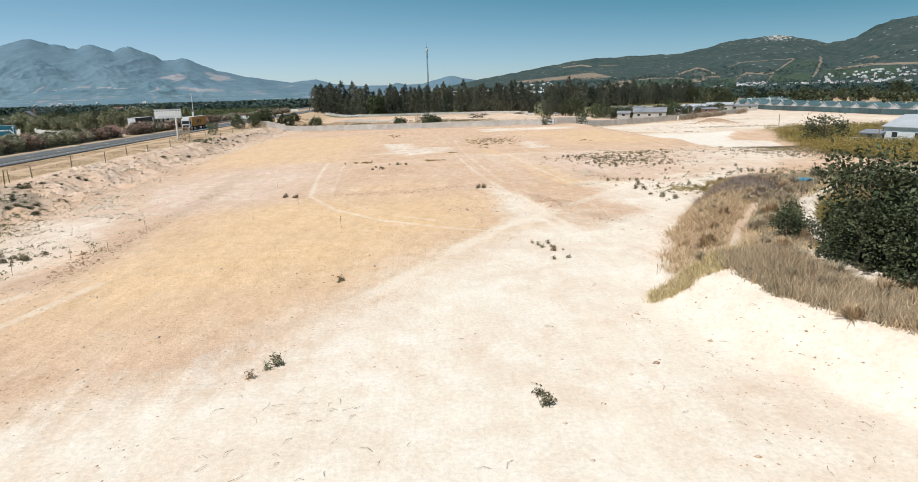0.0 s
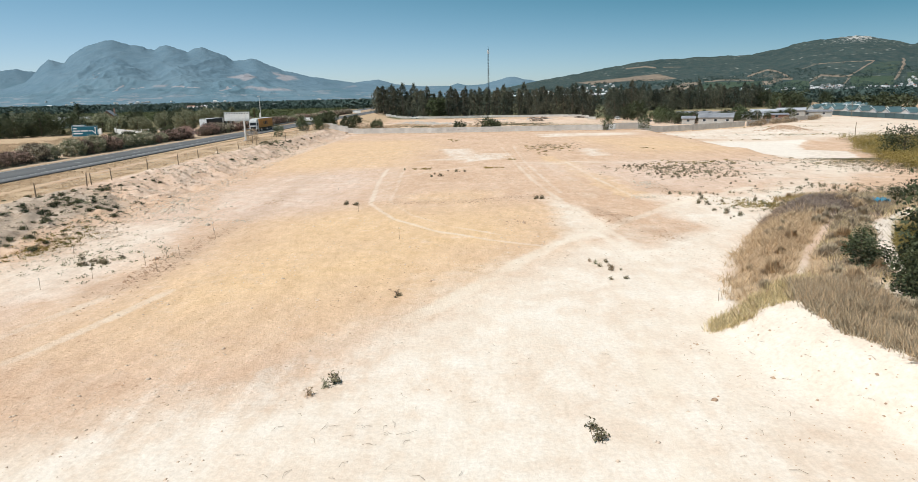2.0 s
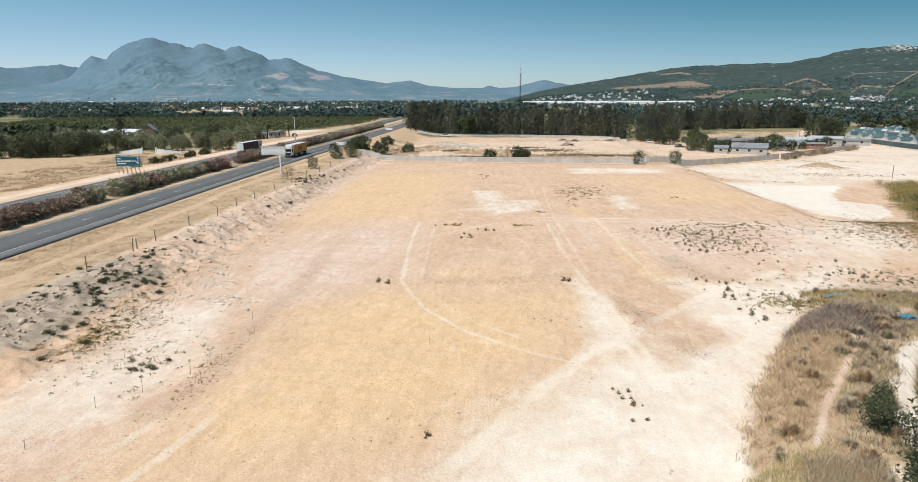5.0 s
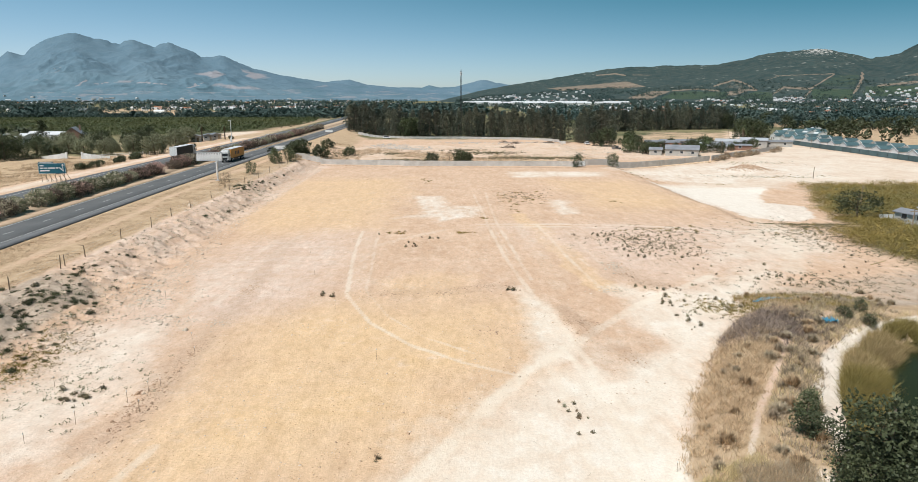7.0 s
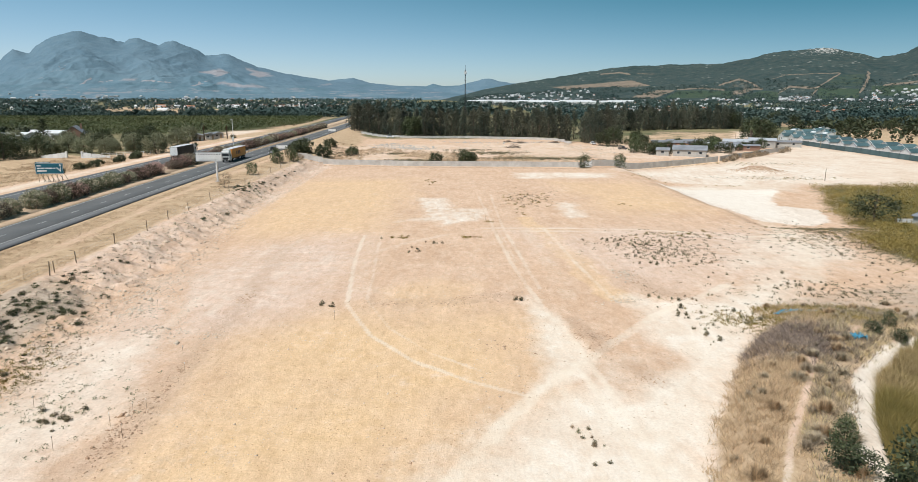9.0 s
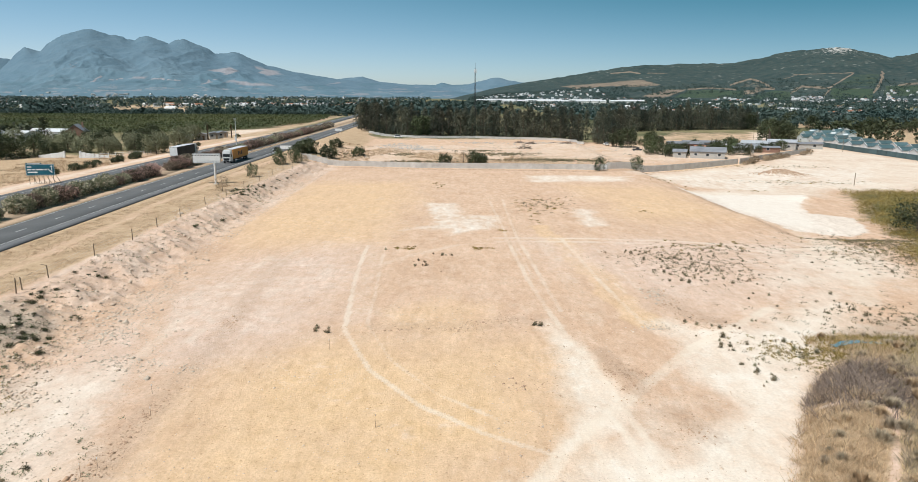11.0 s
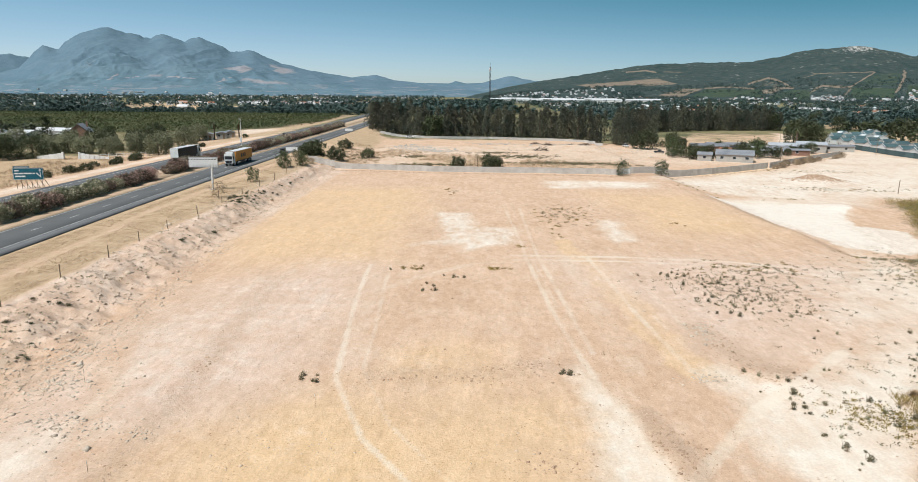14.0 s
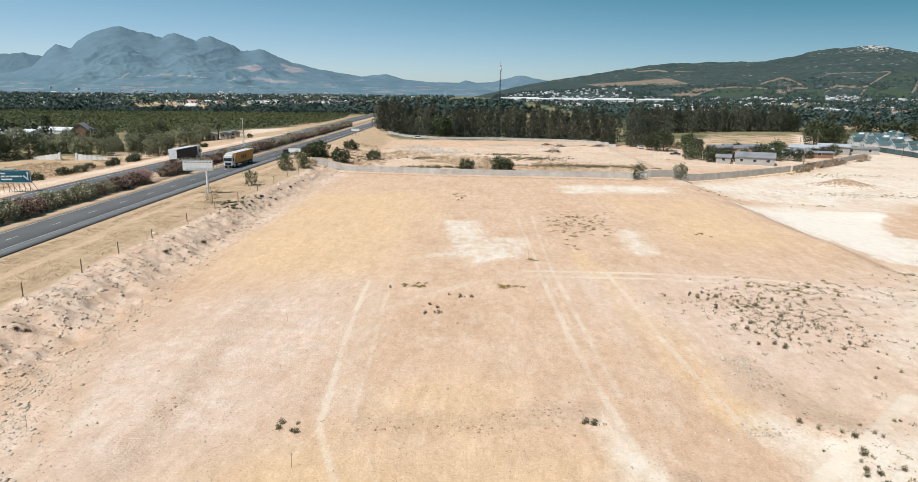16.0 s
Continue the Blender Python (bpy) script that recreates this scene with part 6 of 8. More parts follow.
scrub = [tussock(85, 0.95, 0.75, 420, "dry_grass", "reddish-brown dry grass tussock on the berm"), tussock(86, 0.85, 0.8, 420, "crest", "pale grey-green grass tussock on the berm"),
         tussock(87, 1.0, 0.7, 380, "grey_scrub", "grey-brown withered tussock on the berm"), tussock(88, 0.8, 0.85, 420, "crest", "pale bleached grass tussock on the berm")]
spots = []
for cx, cy, rx, ry, k in ((25.5, 38.5, 2.2, 4, 26), (28.5, 48, 2.5, 4, 26), (21, 30.0, 2.5, 4, 20), (33, 58, 4, 4, 40), (24, 26, 3, 5, 26), (20, 24, 1.5, 6, 18), (44, 66, 8, 4, 40), (17, 37, 2, 4, 10), (22, 46, 2, 4, 10)):
    spots += [(cx + g.normal(0, rx * 0.7), cy + g.normal(0, ry * 0.7)) for _ in range(k)]
spots = [q for q in spots if q[0] > float(berm_edge(q[1])) + (4.0 if q[1] < 29 else 1.5) and (q[1] > 62 or q[0] < float(shore(q[1])) - 1.6)]
scatter(scrub, spots[::2] + spots[1::4], g, sink=0.05, sizes=(0.45, 1.1))


# ---- stones and twigs ----
def stones(name, places, size, material, label, seed):
    """Angular stones of eight faces, half sunk."""
    g = np.random.default_rng(seed)
    n = len(places)
    s = size * np.exp(g.normal(0, 0.45, n))
    base = np.array([(1, 0, 0), (-1, 0, 0), (0, 1, 0), (0, -1, 0), (0, 0, 0.62), (0, 0, -0.6)])
    a = g.uniform(0, 2 * np.pi, n)
    v = base[None] * g.uniform(0.6, 1.3, (n, 6, 3)) * s[:, None, None]
    ca, sa = np.cos(a)[:, None], np.sin(a)[:, None]
    v = np.stack([v[..., 0] * ca - v[..., 1] * sa, v[..., 0] * sa + v[..., 1] * ca, v[..., 2]], -1)
    c = np.concatenate([places, land(places[:, 0], places[:, 1])[:, None]], 1)
    v = v + c[:, None]
    f = np.array([(0, 2, 4), (2, 1, 4), (1, 3, 4), (3, 0, 4), (2, 0, 5), (1, 2, 5), (3, 1, 5), (0, 3, 5)])
    f = (f[None] + 6 * np.arange(n)[:, None, None]).reshape(-1, 3)
    tagged(new(name, mesh_np(name, v.reshape(-1, 3), f, MAT[material])), label, "stones", "", "stuff")


g = np.random.default_rng(90)
p = np.stack([g.uniform(-36, 44, 70000), 14 + 130 * g.random(70000)], 1)
p = p[(fbm(p[:, 0], p[:, 1], 5, 3) > 0.54) & ((p[:, 1] > 42) | (p[:, 0] < -6) | (g.random(len(p)) < 0.12))]
stones("loose_stones", p[::2], 0.04, "clod_pale", "scattered pale stones on the levelled soil", 91)
y = 48 + 164 * g.random(15000) ** 1.3
x = line_x(y, [40, 85, 130, 206], [-36, -37, -41, -42]) - g.uniform(-3.0, 9.5, 15000)
p = np.stack([x, y], 1)
stones("bank_clods", p[:3600], 0.115, "clod_pale", "large pale clods of earth on the embankment", 88)
stones("bank_rubble", p[fbm(x, y, 5, 3) > 0.36], 0.066, "clod_pale", "pale rubble and clods on the road embankment", 92)
p = np.stack([g.uniform(-38, -26, 2600), g.uniform(42, 84, 2600)], 1)
stones("bank_rubble", p[fbm(p[:, 0] + 50, p[:, 1], 6, 3) > 0.5], 0.055, "stone", "pale broken stones at the bank's foot", 93)
p = np.concatenate([np.stack([-22.7 + g.normal(0, 0.7, 420), 45 + g.normal(0, 5, 420)], 1), np.stack([25.5 + g.normal(0, 1.6, 260), 72 + g.normal(0, 1.6, 260)], 1), np.stack([14 + g.normal(0, 0.9, 220), 60 + g.normal(0, 1.6, 220)], 1), np.stack([g.uniform(-30, 40, 1200), g.uniform(60, 200, 1200)], 1)])
stones("stone_heap", np.stack([-35.5 + g.normal(0, 2.0, 260), 74.5 + g.normal(0, 2.2, 260)], 1), 0.10, "stone", "pale heap of broken stones at the bank's foot", 89)
spoil = []
for cx, cy, rx, ry, k in ((13.2, 62, 0.7, 2.2, 150), (23.6, 79, 0.9, 3.0, 170), (2.0, 72.8, 1.6, 0.8, 70), (5.2, 74.7, 1.0, 0.7, 60), (5.4, 58.5, 1.4, 1.0, 70), (12.6, 76.9, 0.7, 0.7, 30), (-4, 71.6, 4.0, 0.6, 120), (-23.3, 73.1, 0.6, 1.4, 60), (-22.4, 43, 0.7, 2.0, 150), (16.4, 52.6, 1.0, 1.2, 70), (57.6, 140, 0.8, 16, 160), (36, 131, 1.5, 1.0, 40), (-22.8, 53, 0.5, 2.5, 80), (-6, 38, 2.0, 3.0, 40)):
    spoil.append(np.stack([g.normal(cx, rx, k), g.normal(cy, ry, k)], 1))
stones("spoil_clods", np.concatenate(spoil), 0.07, "clod", "dark clods of churned earth in loose strips", 86)
rubble = []
for cx, cy, rx, ry, k in ((23.3, 83, 1.0, 1.5, 130), (19.7, 71.7, 1.1, 0.6, 90), (-33.7, 69, 1.6, 1.2, 170), (-30.5, 63.1, 1.8, 0.9, 120), (-34.3, 56, 1.8, 1.0, 150), (-35.5, 48, 1.5, 1.5, 130), (-23.4, 61.5, 0.7, 0.7, 30), (-28, 61.7, 1.6, 1.2, 70)):
    rubble.append(np.stack([g.normal(cx, rx, k), g.normal(cy, ry, k)], 1))
stones("pale_rubble", np.concatenate(rubble), 0.095, "stone", "pale broken stones lying in small spreads", 85)
stones("red_clods", p, 0.055, "clod", "reddish clods of dug earth", 94)
p = np.stack([102 + g.normal(0, 3.6, 3200), 213.5 + g.normal(0, 2.6, 3200)], 1)
stones("gravel_heap", p, 0.13, "clod", "heap of reddish rubble on pale ground", 95)
p = np.stack([g.uniform(-46, 60, 1600), 0 * g.uniform(0, 1, 1600)], 1)
p[:, 1] = line_x(p[:, 0], [-46, -12, 43, 60], [216, 210.5, 206, 213]) - np.abs(g.normal(0, 1.2, 1600))
foot = np.stack([g.uniform(46, 150, 1500), np.zeros(1500)], 1)
foot[:, 1] = line_x(foot[:, 0], [46, 58, 76, 102, 128, 156], [210.5, 214, 225.5, 243.5, 269, 295]) - np.abs(g.normal(0, 1.4, 1500))
p = np.concatenate([p, foot])
stones("bank_rubble", p, 0.12, "clod", "clods of earth along the wall's foot", 96)
p = np.stack([g.uniform(-30, 80, 2200), g.uniform(240, 330, 2200)], 1)
stones("rubble", p[fbm(p[:, 0], p[:, 1], 14, 3) > 0.56], 0.22, "stone", "rubble strewn over the sandy yard", 97)
p = np.concatenate([np.stack([g.normal(cx, rx, k), g.normal(cy, ry, k)], 1) for cx, cy, rx, ry, k in ((-27, 302, 4, 5, 260), (-20, 288, 5, 5, 340), (-12, 281, 4, 3, 160), (38, 318, 10, 4, 300), (8, 320, 6, 3, 120))])
stones("concrete_rubble", p, 0.24, "grey_wall", "grey broken concrete dumped on the sandy yard", 84)
p = np.stack([g.uniform(9.5, 17, 420), g.uniform(12, 30, 420)], 1)
stones("loose_stones", p, 0.03, "clod", "small dark stones on the pale slope", 98)


def twigs():
    g = np.random.default_rng(99)
    c = np.concatenate([np.stack([g.normal(-4.2, 2.4, 30), g.uniform(15.5, 22, 30)], 1), np.stack([g.uniform(-8, 12, 36), g.uniform(13, 40, 36)], 1), np.stack([g.uniform(9, 17, 40), g.uniform(12, 30, 40)], 1)])
    bm = bmesh.new()
    for x, y in c:
        z = land1(x, y) + 0.02
        a, l, q = g.uniform(0, 6.3), g.uniform(0.08, 0.3), Vector((x, y, z))
        m = q + Vector((math.cos(a) * l, math.sin(a) * l, 0.05))
        e = m + Vector((math.cos(a + 0.6) * l, math.sin(a + 0.6) * l, -0.03))
        tube(bm, q, m, 0.007, 0.006, 4)
        tube(bm, m, e, 0.006, 0.004, 4)
    me = bpy.data.meshes.new("dry_twigs")
    bm.to_mesh(me)
    bm.free()
    me.materials.append(MAT["wood"])
    tagged(new("dry_twigs", me), "dry twigs and root bits on pale soil", "twigs", "", "stuff")


twigs()


def low_weeds(name, spots, per, material, label, seed):
    """Many small weeds, joined."""
    g = np.random.default_rng(seed)
    c = np.concatenate([np.stack([g.normal(x, rx * 0.6, n), g.normal(y, ry * 0.6, n)], 1) for x, y, rx, ry, n in spots])
    c = np.repeat(np.concatenate([c, land(c[:, 0], c[:, 1])[:, None]], 1), per, 0)
    c = c + g.normal(0, 1, c.shape) * np.array([0.16, 0.16, 0.05]) + np.array([0, 0, 0.10])
    v, f = leaves(c, 0.06, g, 0.6, 0.0)
    tagged(new(name, mesh_np(name, v, f, MAT[material])), label, "weeds", "", "stuff")


low_weeds("low_weeds", far_weeds, 16, "thicket", "olive weed tufts on the far side of the plot", 504)
low_weeds("low_weeds", [(69, 112, 8, 8, 900), (61, 102, 9, 10, 320), (68, 92, 8, 8, 420), (33, 97, 8, 8, 380), (40, 106, 8, 4, 110), (18, 146, 5, 9, 120), (48, 74, 12, 5, 260), (34, 64, 6, 4, 120), (98, 195, 18, 4, 120), (110, 236, 18, 6, 90)], 14, "weed", "low grey-green weeds sprinkled over bare ground", 501)
low_weeds("low_weeds", [(33, 64.5, 4, 2.5, 160), (30, 66, 3.5, 3, 70), (40, 66, 4, 3, 90), (-36.5, 52, 2.0, 4.5, 190)], 16, "thicket", "flat yellow-green weeds beside the track", 503)
low_weeds("low_weeds", [(-38, 60, 3, 10, 110), (-42, 68, 3, 8, 90), (-28, 46, 4, 5, 60), (-44, 110, 3, 40, 160), (-46, 150, 3, 8, 140)], 14, "leaf_olive", "low green weeds on bank and track edge", 502)


# ---- buildings ----
def gable_roof(w, d, h, rise, over=0.35, thick=0.14):
    """A gable roof along y with thickness."""
    bm = bmesh.new()
    W, D = w / 2 + over, d / 2 + over
    drop = rise * over / (w / 2)
    prof = [(-W, h - drop), (0, h + rise), (W, h - drop), (W, h - drop + thick), (0, h + rise + thick), (-W, h - drop + thick)]
    a = [bm.verts.new((x, -D, z)) for x, z in prof]
    b = [bm.verts.new((x, D, z)) for x, z in prof]
    for i in range(6):
        j = (i + 1) % 6
        bm.faces.new((a[i], a[j], b[j], b[i]))
    bm.faces.new((a[0], a[5], a[4], a[1]))
    bm.faces.new((a[1], a[4], a[3], a[2]))
    bm.faces.new((b[1], b[4], b[5], b[0]))
    bm.faces.new((b[2], b[3], b[4], b[1]))
    bmesh.ops.recalc_face_normals(bm, faces=bm.faces[:])
    return bm


def walls(w, d, h, rise):
    bm = bmesh.new()
    prof = [(-w / 2, -0.3), (w / 2, -0.3), (w / 2, h), (0, h + rise), (-w / 2, h)]
    a = [bm.verts.new((x, -d / 2, z)) for x, z in prof]
    b = [bm.verts.new((x, d / 2, z)) for x, z in prof]
    for i in range(5):
        j = (i + 1) % 5
        bm.faces.new((a[i], a[j], b[j], b[i]))
    bm.faces.new(a[::-1])
    bm.faces.new(b)
    bmesh.ops.recalc_face_normals(bm, faces=bm.faces[:])
    return bm


def window_on(root, x, y, z, w, h, along):
    """A framed window just proud of a wall; along: 'x' or 'y' is the wall's direction."""
    e = 0.05
    fr = bmesh.new()
    for s in (-1, 1):
        if along == "x":
            box(fr, x + s * (w / 2 - 0.04) - 0.04, x + s * (w / 2 - 0.04) + 0.04, y - e, y + e, z, z + h)
            box(fr, x - w / 2 + 0.08, x + w / 2 - 0.08, y - e, y + e, z + (h - 0.08 if s > 0 else 0), z + (h if s > 0 else 0.08))
        else:
            box(fr, x - e, x + e, y + s * (w / 2 - 0.04) - 0.04, y + s * (w / 2 - 0.04) + 0.04, z, z + h)
            box(fr, x - e, x + e, y - w / 2 + 0.08, y + w / 2 - 0.08, z + (h - 0.08 if s > 0 else 0), z + (h if s > 0 else 0.08))
    ob = part("window", fr, MAT["white_paint"], root)
    if along == "x":
        part("pane", boxed(x - w / 2 + 0.08, x + w / 2 - 0.08, y - 0.025, y + 0.025, z + 0.08, z + h - 0.08), MAT["window"], ob)
    else:
        part("pane", boxed(x - 0.025, x + 0.025, y - w / 2 + 0.08, y + w / 2 - 0.08, z + 0.08, z + h - 0.08), MAT["window"], ob)


def house(name, x, y, turn, w, d, h, rise, wall_mat, roof_mat, label, category="house", group="", rows=2, chimney=False):
    root = thing(name, x, y, land1(x, y), label, category, group, turn)
    part("wall", walls(w, d, h, rise), MAT[wall_mat], root)
    part("roof", gable_roof(w, d, h, rise), MAT[roof_mat], root)
    for i in range(rows):
        t = -d / 2 + d * (i + 0.5) / rows
        window_on(root, -w / 2 - 0.02, t, 1.0, 1.3, 1.1, "y")
        window_on(root, w / 2 + 0.02, t, 1.0, 1.3, 1.1, "y")
    window_on(root, -w * 0.22, -d / 2 - 0.02, 1.0, 1.2, 1.1, "x")
    part("door", boxed(w * 0.12, w * 0.12 + 0.9, -d / 2 - 0.06, -d / 2 + 0.02, 0.0, 2.05), MAT["wood"], root)
    if chimney:
        part("chimney", boxed(w * 0.2, w * 0.2 + 0.7, d * 0.25, d * 0.25 + 0.7, h, h + rise + 0.9, bevel=0.03), MAT[wall_mat], root)
    return root


def terrace_house():
    """One unit of the estate: white walls, teal roof, a white-gabled bay facing the plot."""
    root = thing("terrace_house", 0, 0, 0, "white estate house with teal roof and gabled bay", "house", "housing estate")
    part("wall", walls(8.5, 9.6, 3.4, 1.9), MAT["white_wall"], root)
    part("roof", gable_roof(8.5, 9.6, 3.4, 1.9), MAT["teal_roof"], root)
    bay = walls(5.4, 4.4, 3.2, 1.6)
    bmesh.ops.rotate(bay, verts=bay.verts[:], cent=(0, 0, 0), matrix=Matrix.Rotation(radians(90), 3, "Z"))
    bmesh.ops.translate(bay, verts=bay.verts[:], vec=(-4.0, -1.6, 0))
    b = part("bay", bay, MAT["white_wall"], root, "white gabled bay")
    br = gable_roof(5.4, 4.2, 3.2, 1.6, 0.12)
    bmesh.ops.rotate(br, verts=br.verts[:], cent=(0, 0, 0), matrix=Matrix.Rotation(radians(90), 3, "Z"))
    bmesh.ops.translate(br, verts=br.verts[:], vec=(-3.75, -1.6, 0.02))
    part("bay_roof", br, MAT["white_roof"], b)
    pp = bmesh.new()
    prof = [(-4.4, 3.0), (0, 5.0), (4.4, 3.0), (4.4, 3.5), (0, 5.55), (-4.4, 3.5)]
    a = [pp.verts.new((x, -4.98, z)) for x, z in prof]
    c = [pp.verts.new((x, -4.62, z)) for x, z in prof]
    for i in range(6):
        pp.faces.new((a[i], a[(i + 1) % 6], c[(i + 1) % 6], c[i]))
    for q in (a, c):
        pp.faces.new((q[0], q[1], q[4], q[5]))
        pp.faces.new((q[1], q[2], q[3], q[4]))
    bmesh.ops.recalc_face_normals(pp, faces=pp.faces[:])
    part("parapet", pp, MAT["white_wall"], root, "white gable parapet")
    window_on(root, -6.22, -1.6, 0.9, 1.5, 1.2, "y")
    window_on(root, -4.27, 2.6, 0.9, 1.4, 1.2, "y")
    window_on(root, 1.5, -4.84, 0.9, 1.3, 1.2, "x")
    part("door", boxed(-2.0, -1.1, -4.86, -4.78, 0, 2.05), MAT["wood"], root)
    return root


unit_house = terrace_house()
g = np.random.default_rng(200)
first = True
for row, x in enumerate((187, 202, 217, 232, 247, 262, 277, 292)):
    for i in range(26):
        y = 170 + 11.2 * i + (3 if row % 2 else 0)
        if x < 181 + max(0, y - 367) * 0.8 + 5 or (row > 2 and y < 215) or (row > 1 and g.random() < 0.10) or y > 452 - 4 * row or x > float(line_x(y, [170, 235, 312, 350, 395, 452], [232, 212, 204, 210, 236, 262])):
            continue
        m = pose(x + g.normal(0, 0.4), y, land1(x, y) - 0.05, 0, 0, -90 if row in (0, 1, 3, 5) or i % 4 == 0 else 0) @ Matrix.Diagonal((0.8, 0.8, 0.85, 1))
        if first:
            unit_house.matrix_basis, first = m, False
        else:
            copy_thing(unit_house, m)


def estate_fence():
    root = thing("estate_fence", 0, 0, 0, "dark teal mesh fence round the housing estate", "fence")
    for i in range(27):
        y = 165 + 6.0 * i
        z = land1(178, y)
        part("post", boxed(177.94, 178.06, y - 0.06, y + 0.06, z - 0.2, z + 2.4), MAT["dark"], root)
        part("panel", boxed(177.98, 178.02, y + 0.07, y + 5.93, z + 0.1, z + 2.2), MAT["teal_roof"], root)


estate_fence()

# low houses and sheds east of the yard
house("cottage", 99.5, 268.5, 68, 8.5, 13, 2.7, 1.5, "grey_wall", "grey_roof", "low grey house with corrugated roof behind the wall", rows=3)
house("cottage", 89, 270.5, 68, 4.5, 5, 2.4, 0.8, "grey_wall", "grey_roof", "small lean-to cottage beside grey house", rows=1)
house("brick_house", 102, 303, 80, 7, 15, 3.2, 0.9, "brick", "grey_roof", "brick building with grey sheet roof", rows=3)
house("brick_house", 128, 300, 85, 6, 12, 2.6, 0.8, "brick", "grey_roof", "brick outbuilding with grey roof", rows=2)
house("shed", 118, 322, 85, 6, 20, 2.4, 0.7, "grey_wall", "grey_roof", "long low grey storage shed", "shed", rows=4)
house("shed", 137, 309, 60, 7, 12, 3.2, 1.0, "grey_wall", "pale_roof", "pale-roofed workshop with grey walls", "shed", rows=2)
house("shed", 151, 313, 62, 8, 12, 3.4, 1.0, "grey_wall", "pale_roof", "grey workshop with pale sheet roof", "shed", rows=2)
house("shed", 163, 315, 75, 5, 14, 2.4, 0.6, "grey_wall", "grey_roof", "long low grey-roofed shed", "shed", rows=2)
for x, y, turn, w, d, wall_mat, roof_mat in ((108, 298, 70, 4, 6, "brick", "rust_roof"), (114, 304, 20, 3.5, 5, "grey_wall", "dark"), (123, 305, 60, 4, 7, "brick", "pale_roof"), (145, 311, 30, 4, 6, "grey_wall", "grey_roof"), (124, 293, 75, 3.5, 9, "grey_wall", "pale_roof"), (136, 296, 80, 4, 10, "brick", "grey_roof")):
    house("shack", x, y, turn, w, d, 2.2, 0.5, wall_mat, roof_mat, "small weathered shack among the yard's sheds", "shed", "shacks in the yard", rows=1)
# the house in the thicket
house("white_house", 93.5, 111, 12, 10, 9, 3.0, 1.9, "white_wall", "pale_roof", "white house with pale grey hipped roof in the thicket", rows=2, chimney=True)
house("outbuilding", 88, 116.5, 12, 3.4, 4.2, 2.2, 0.5, "grey_wall", "grey_roof", "small outbuilding beside the white house", "shed", rows=1)
# the farm beyond the road
house("farmhouse", -172, 303, 20, 8.5, 10, 4.2, 3.4, "brick", "grey_roof", "brick farmhouse with steep grey roof", rows=3, chimney=True)
house("barn", -203, 302, 80, 11, 26, 3.4, 1.4, "white_wall", "white_roof", "long barn with pale sheet roof", "barn", rows=3)
house("barn", -200, 326, 80, 9, 24, 3.2, 1.2, "white_wall", "white_roof", "white-roofed farm shed beside the long barn", "barn", rows=3)
for i, (x, y) in enumerate(((-125, 309), (-121.5, 317), (-119, 326), (-118, 334))):
    house("farm_shed", x, y, 10 + 6 * i, 4.5, 6, 2.6, 0.5, "grey_wall", "grey_roof", "small dark farm stall by the roadside", "shed", "farm stalls", rows=1)


def farm_gate():
    root = thing("farm_wall", -131, 229, land1(-131, 229), "white curved entrance walls of the farm", "wall")
    for s in (-1, 1):
        for k in range(6):
            x0 = s * (3.0 + 1.5 * k)
            part("panel", boxed(min(x0, x0 + s * 1.46), max(x0, x0 + s * 1.46), -0.12 + 0.1 * k * k * 0.3, 0.12 + 0.1 * k * k * 0.3, -0.3, 1.9 - 0.22 * k, bevel=0.03), MAT["white_wall"], root)
        part("pillar", boxed(s * 2.7 - 0.3, s * 2.7 + 0.3, -0.3, 0.3, -0.3, 2.3, bevel=0.04), MAT["white_wall"], root)


farm_gate()


def rail_fence():
    root = thing("rail_fence", 0, 0, 0, "white post-and-rail fence beside the farm drive", "fence")
    for i in range(9):
        x, y = -125 + 1.7 * i, 231 + 1.6 * i
        z = land1(x, y)
        part("post", boxed(x - 0.07, x + 0.07, y - 0.07, y + 0.07, z - 0.2, z + 1.4), MAT["white_wall"], root)
        if i < 8:
            for h in (0.6, 1.15):
                part("rail", tube(bmesh.new(), (x, y, z + h), (x + 1.7, y + 1.6, land1(x + 1.7, y + 1.6) + h), 0.05, 0.05, 6), MAT["white_wall"], root)


rail_fence()


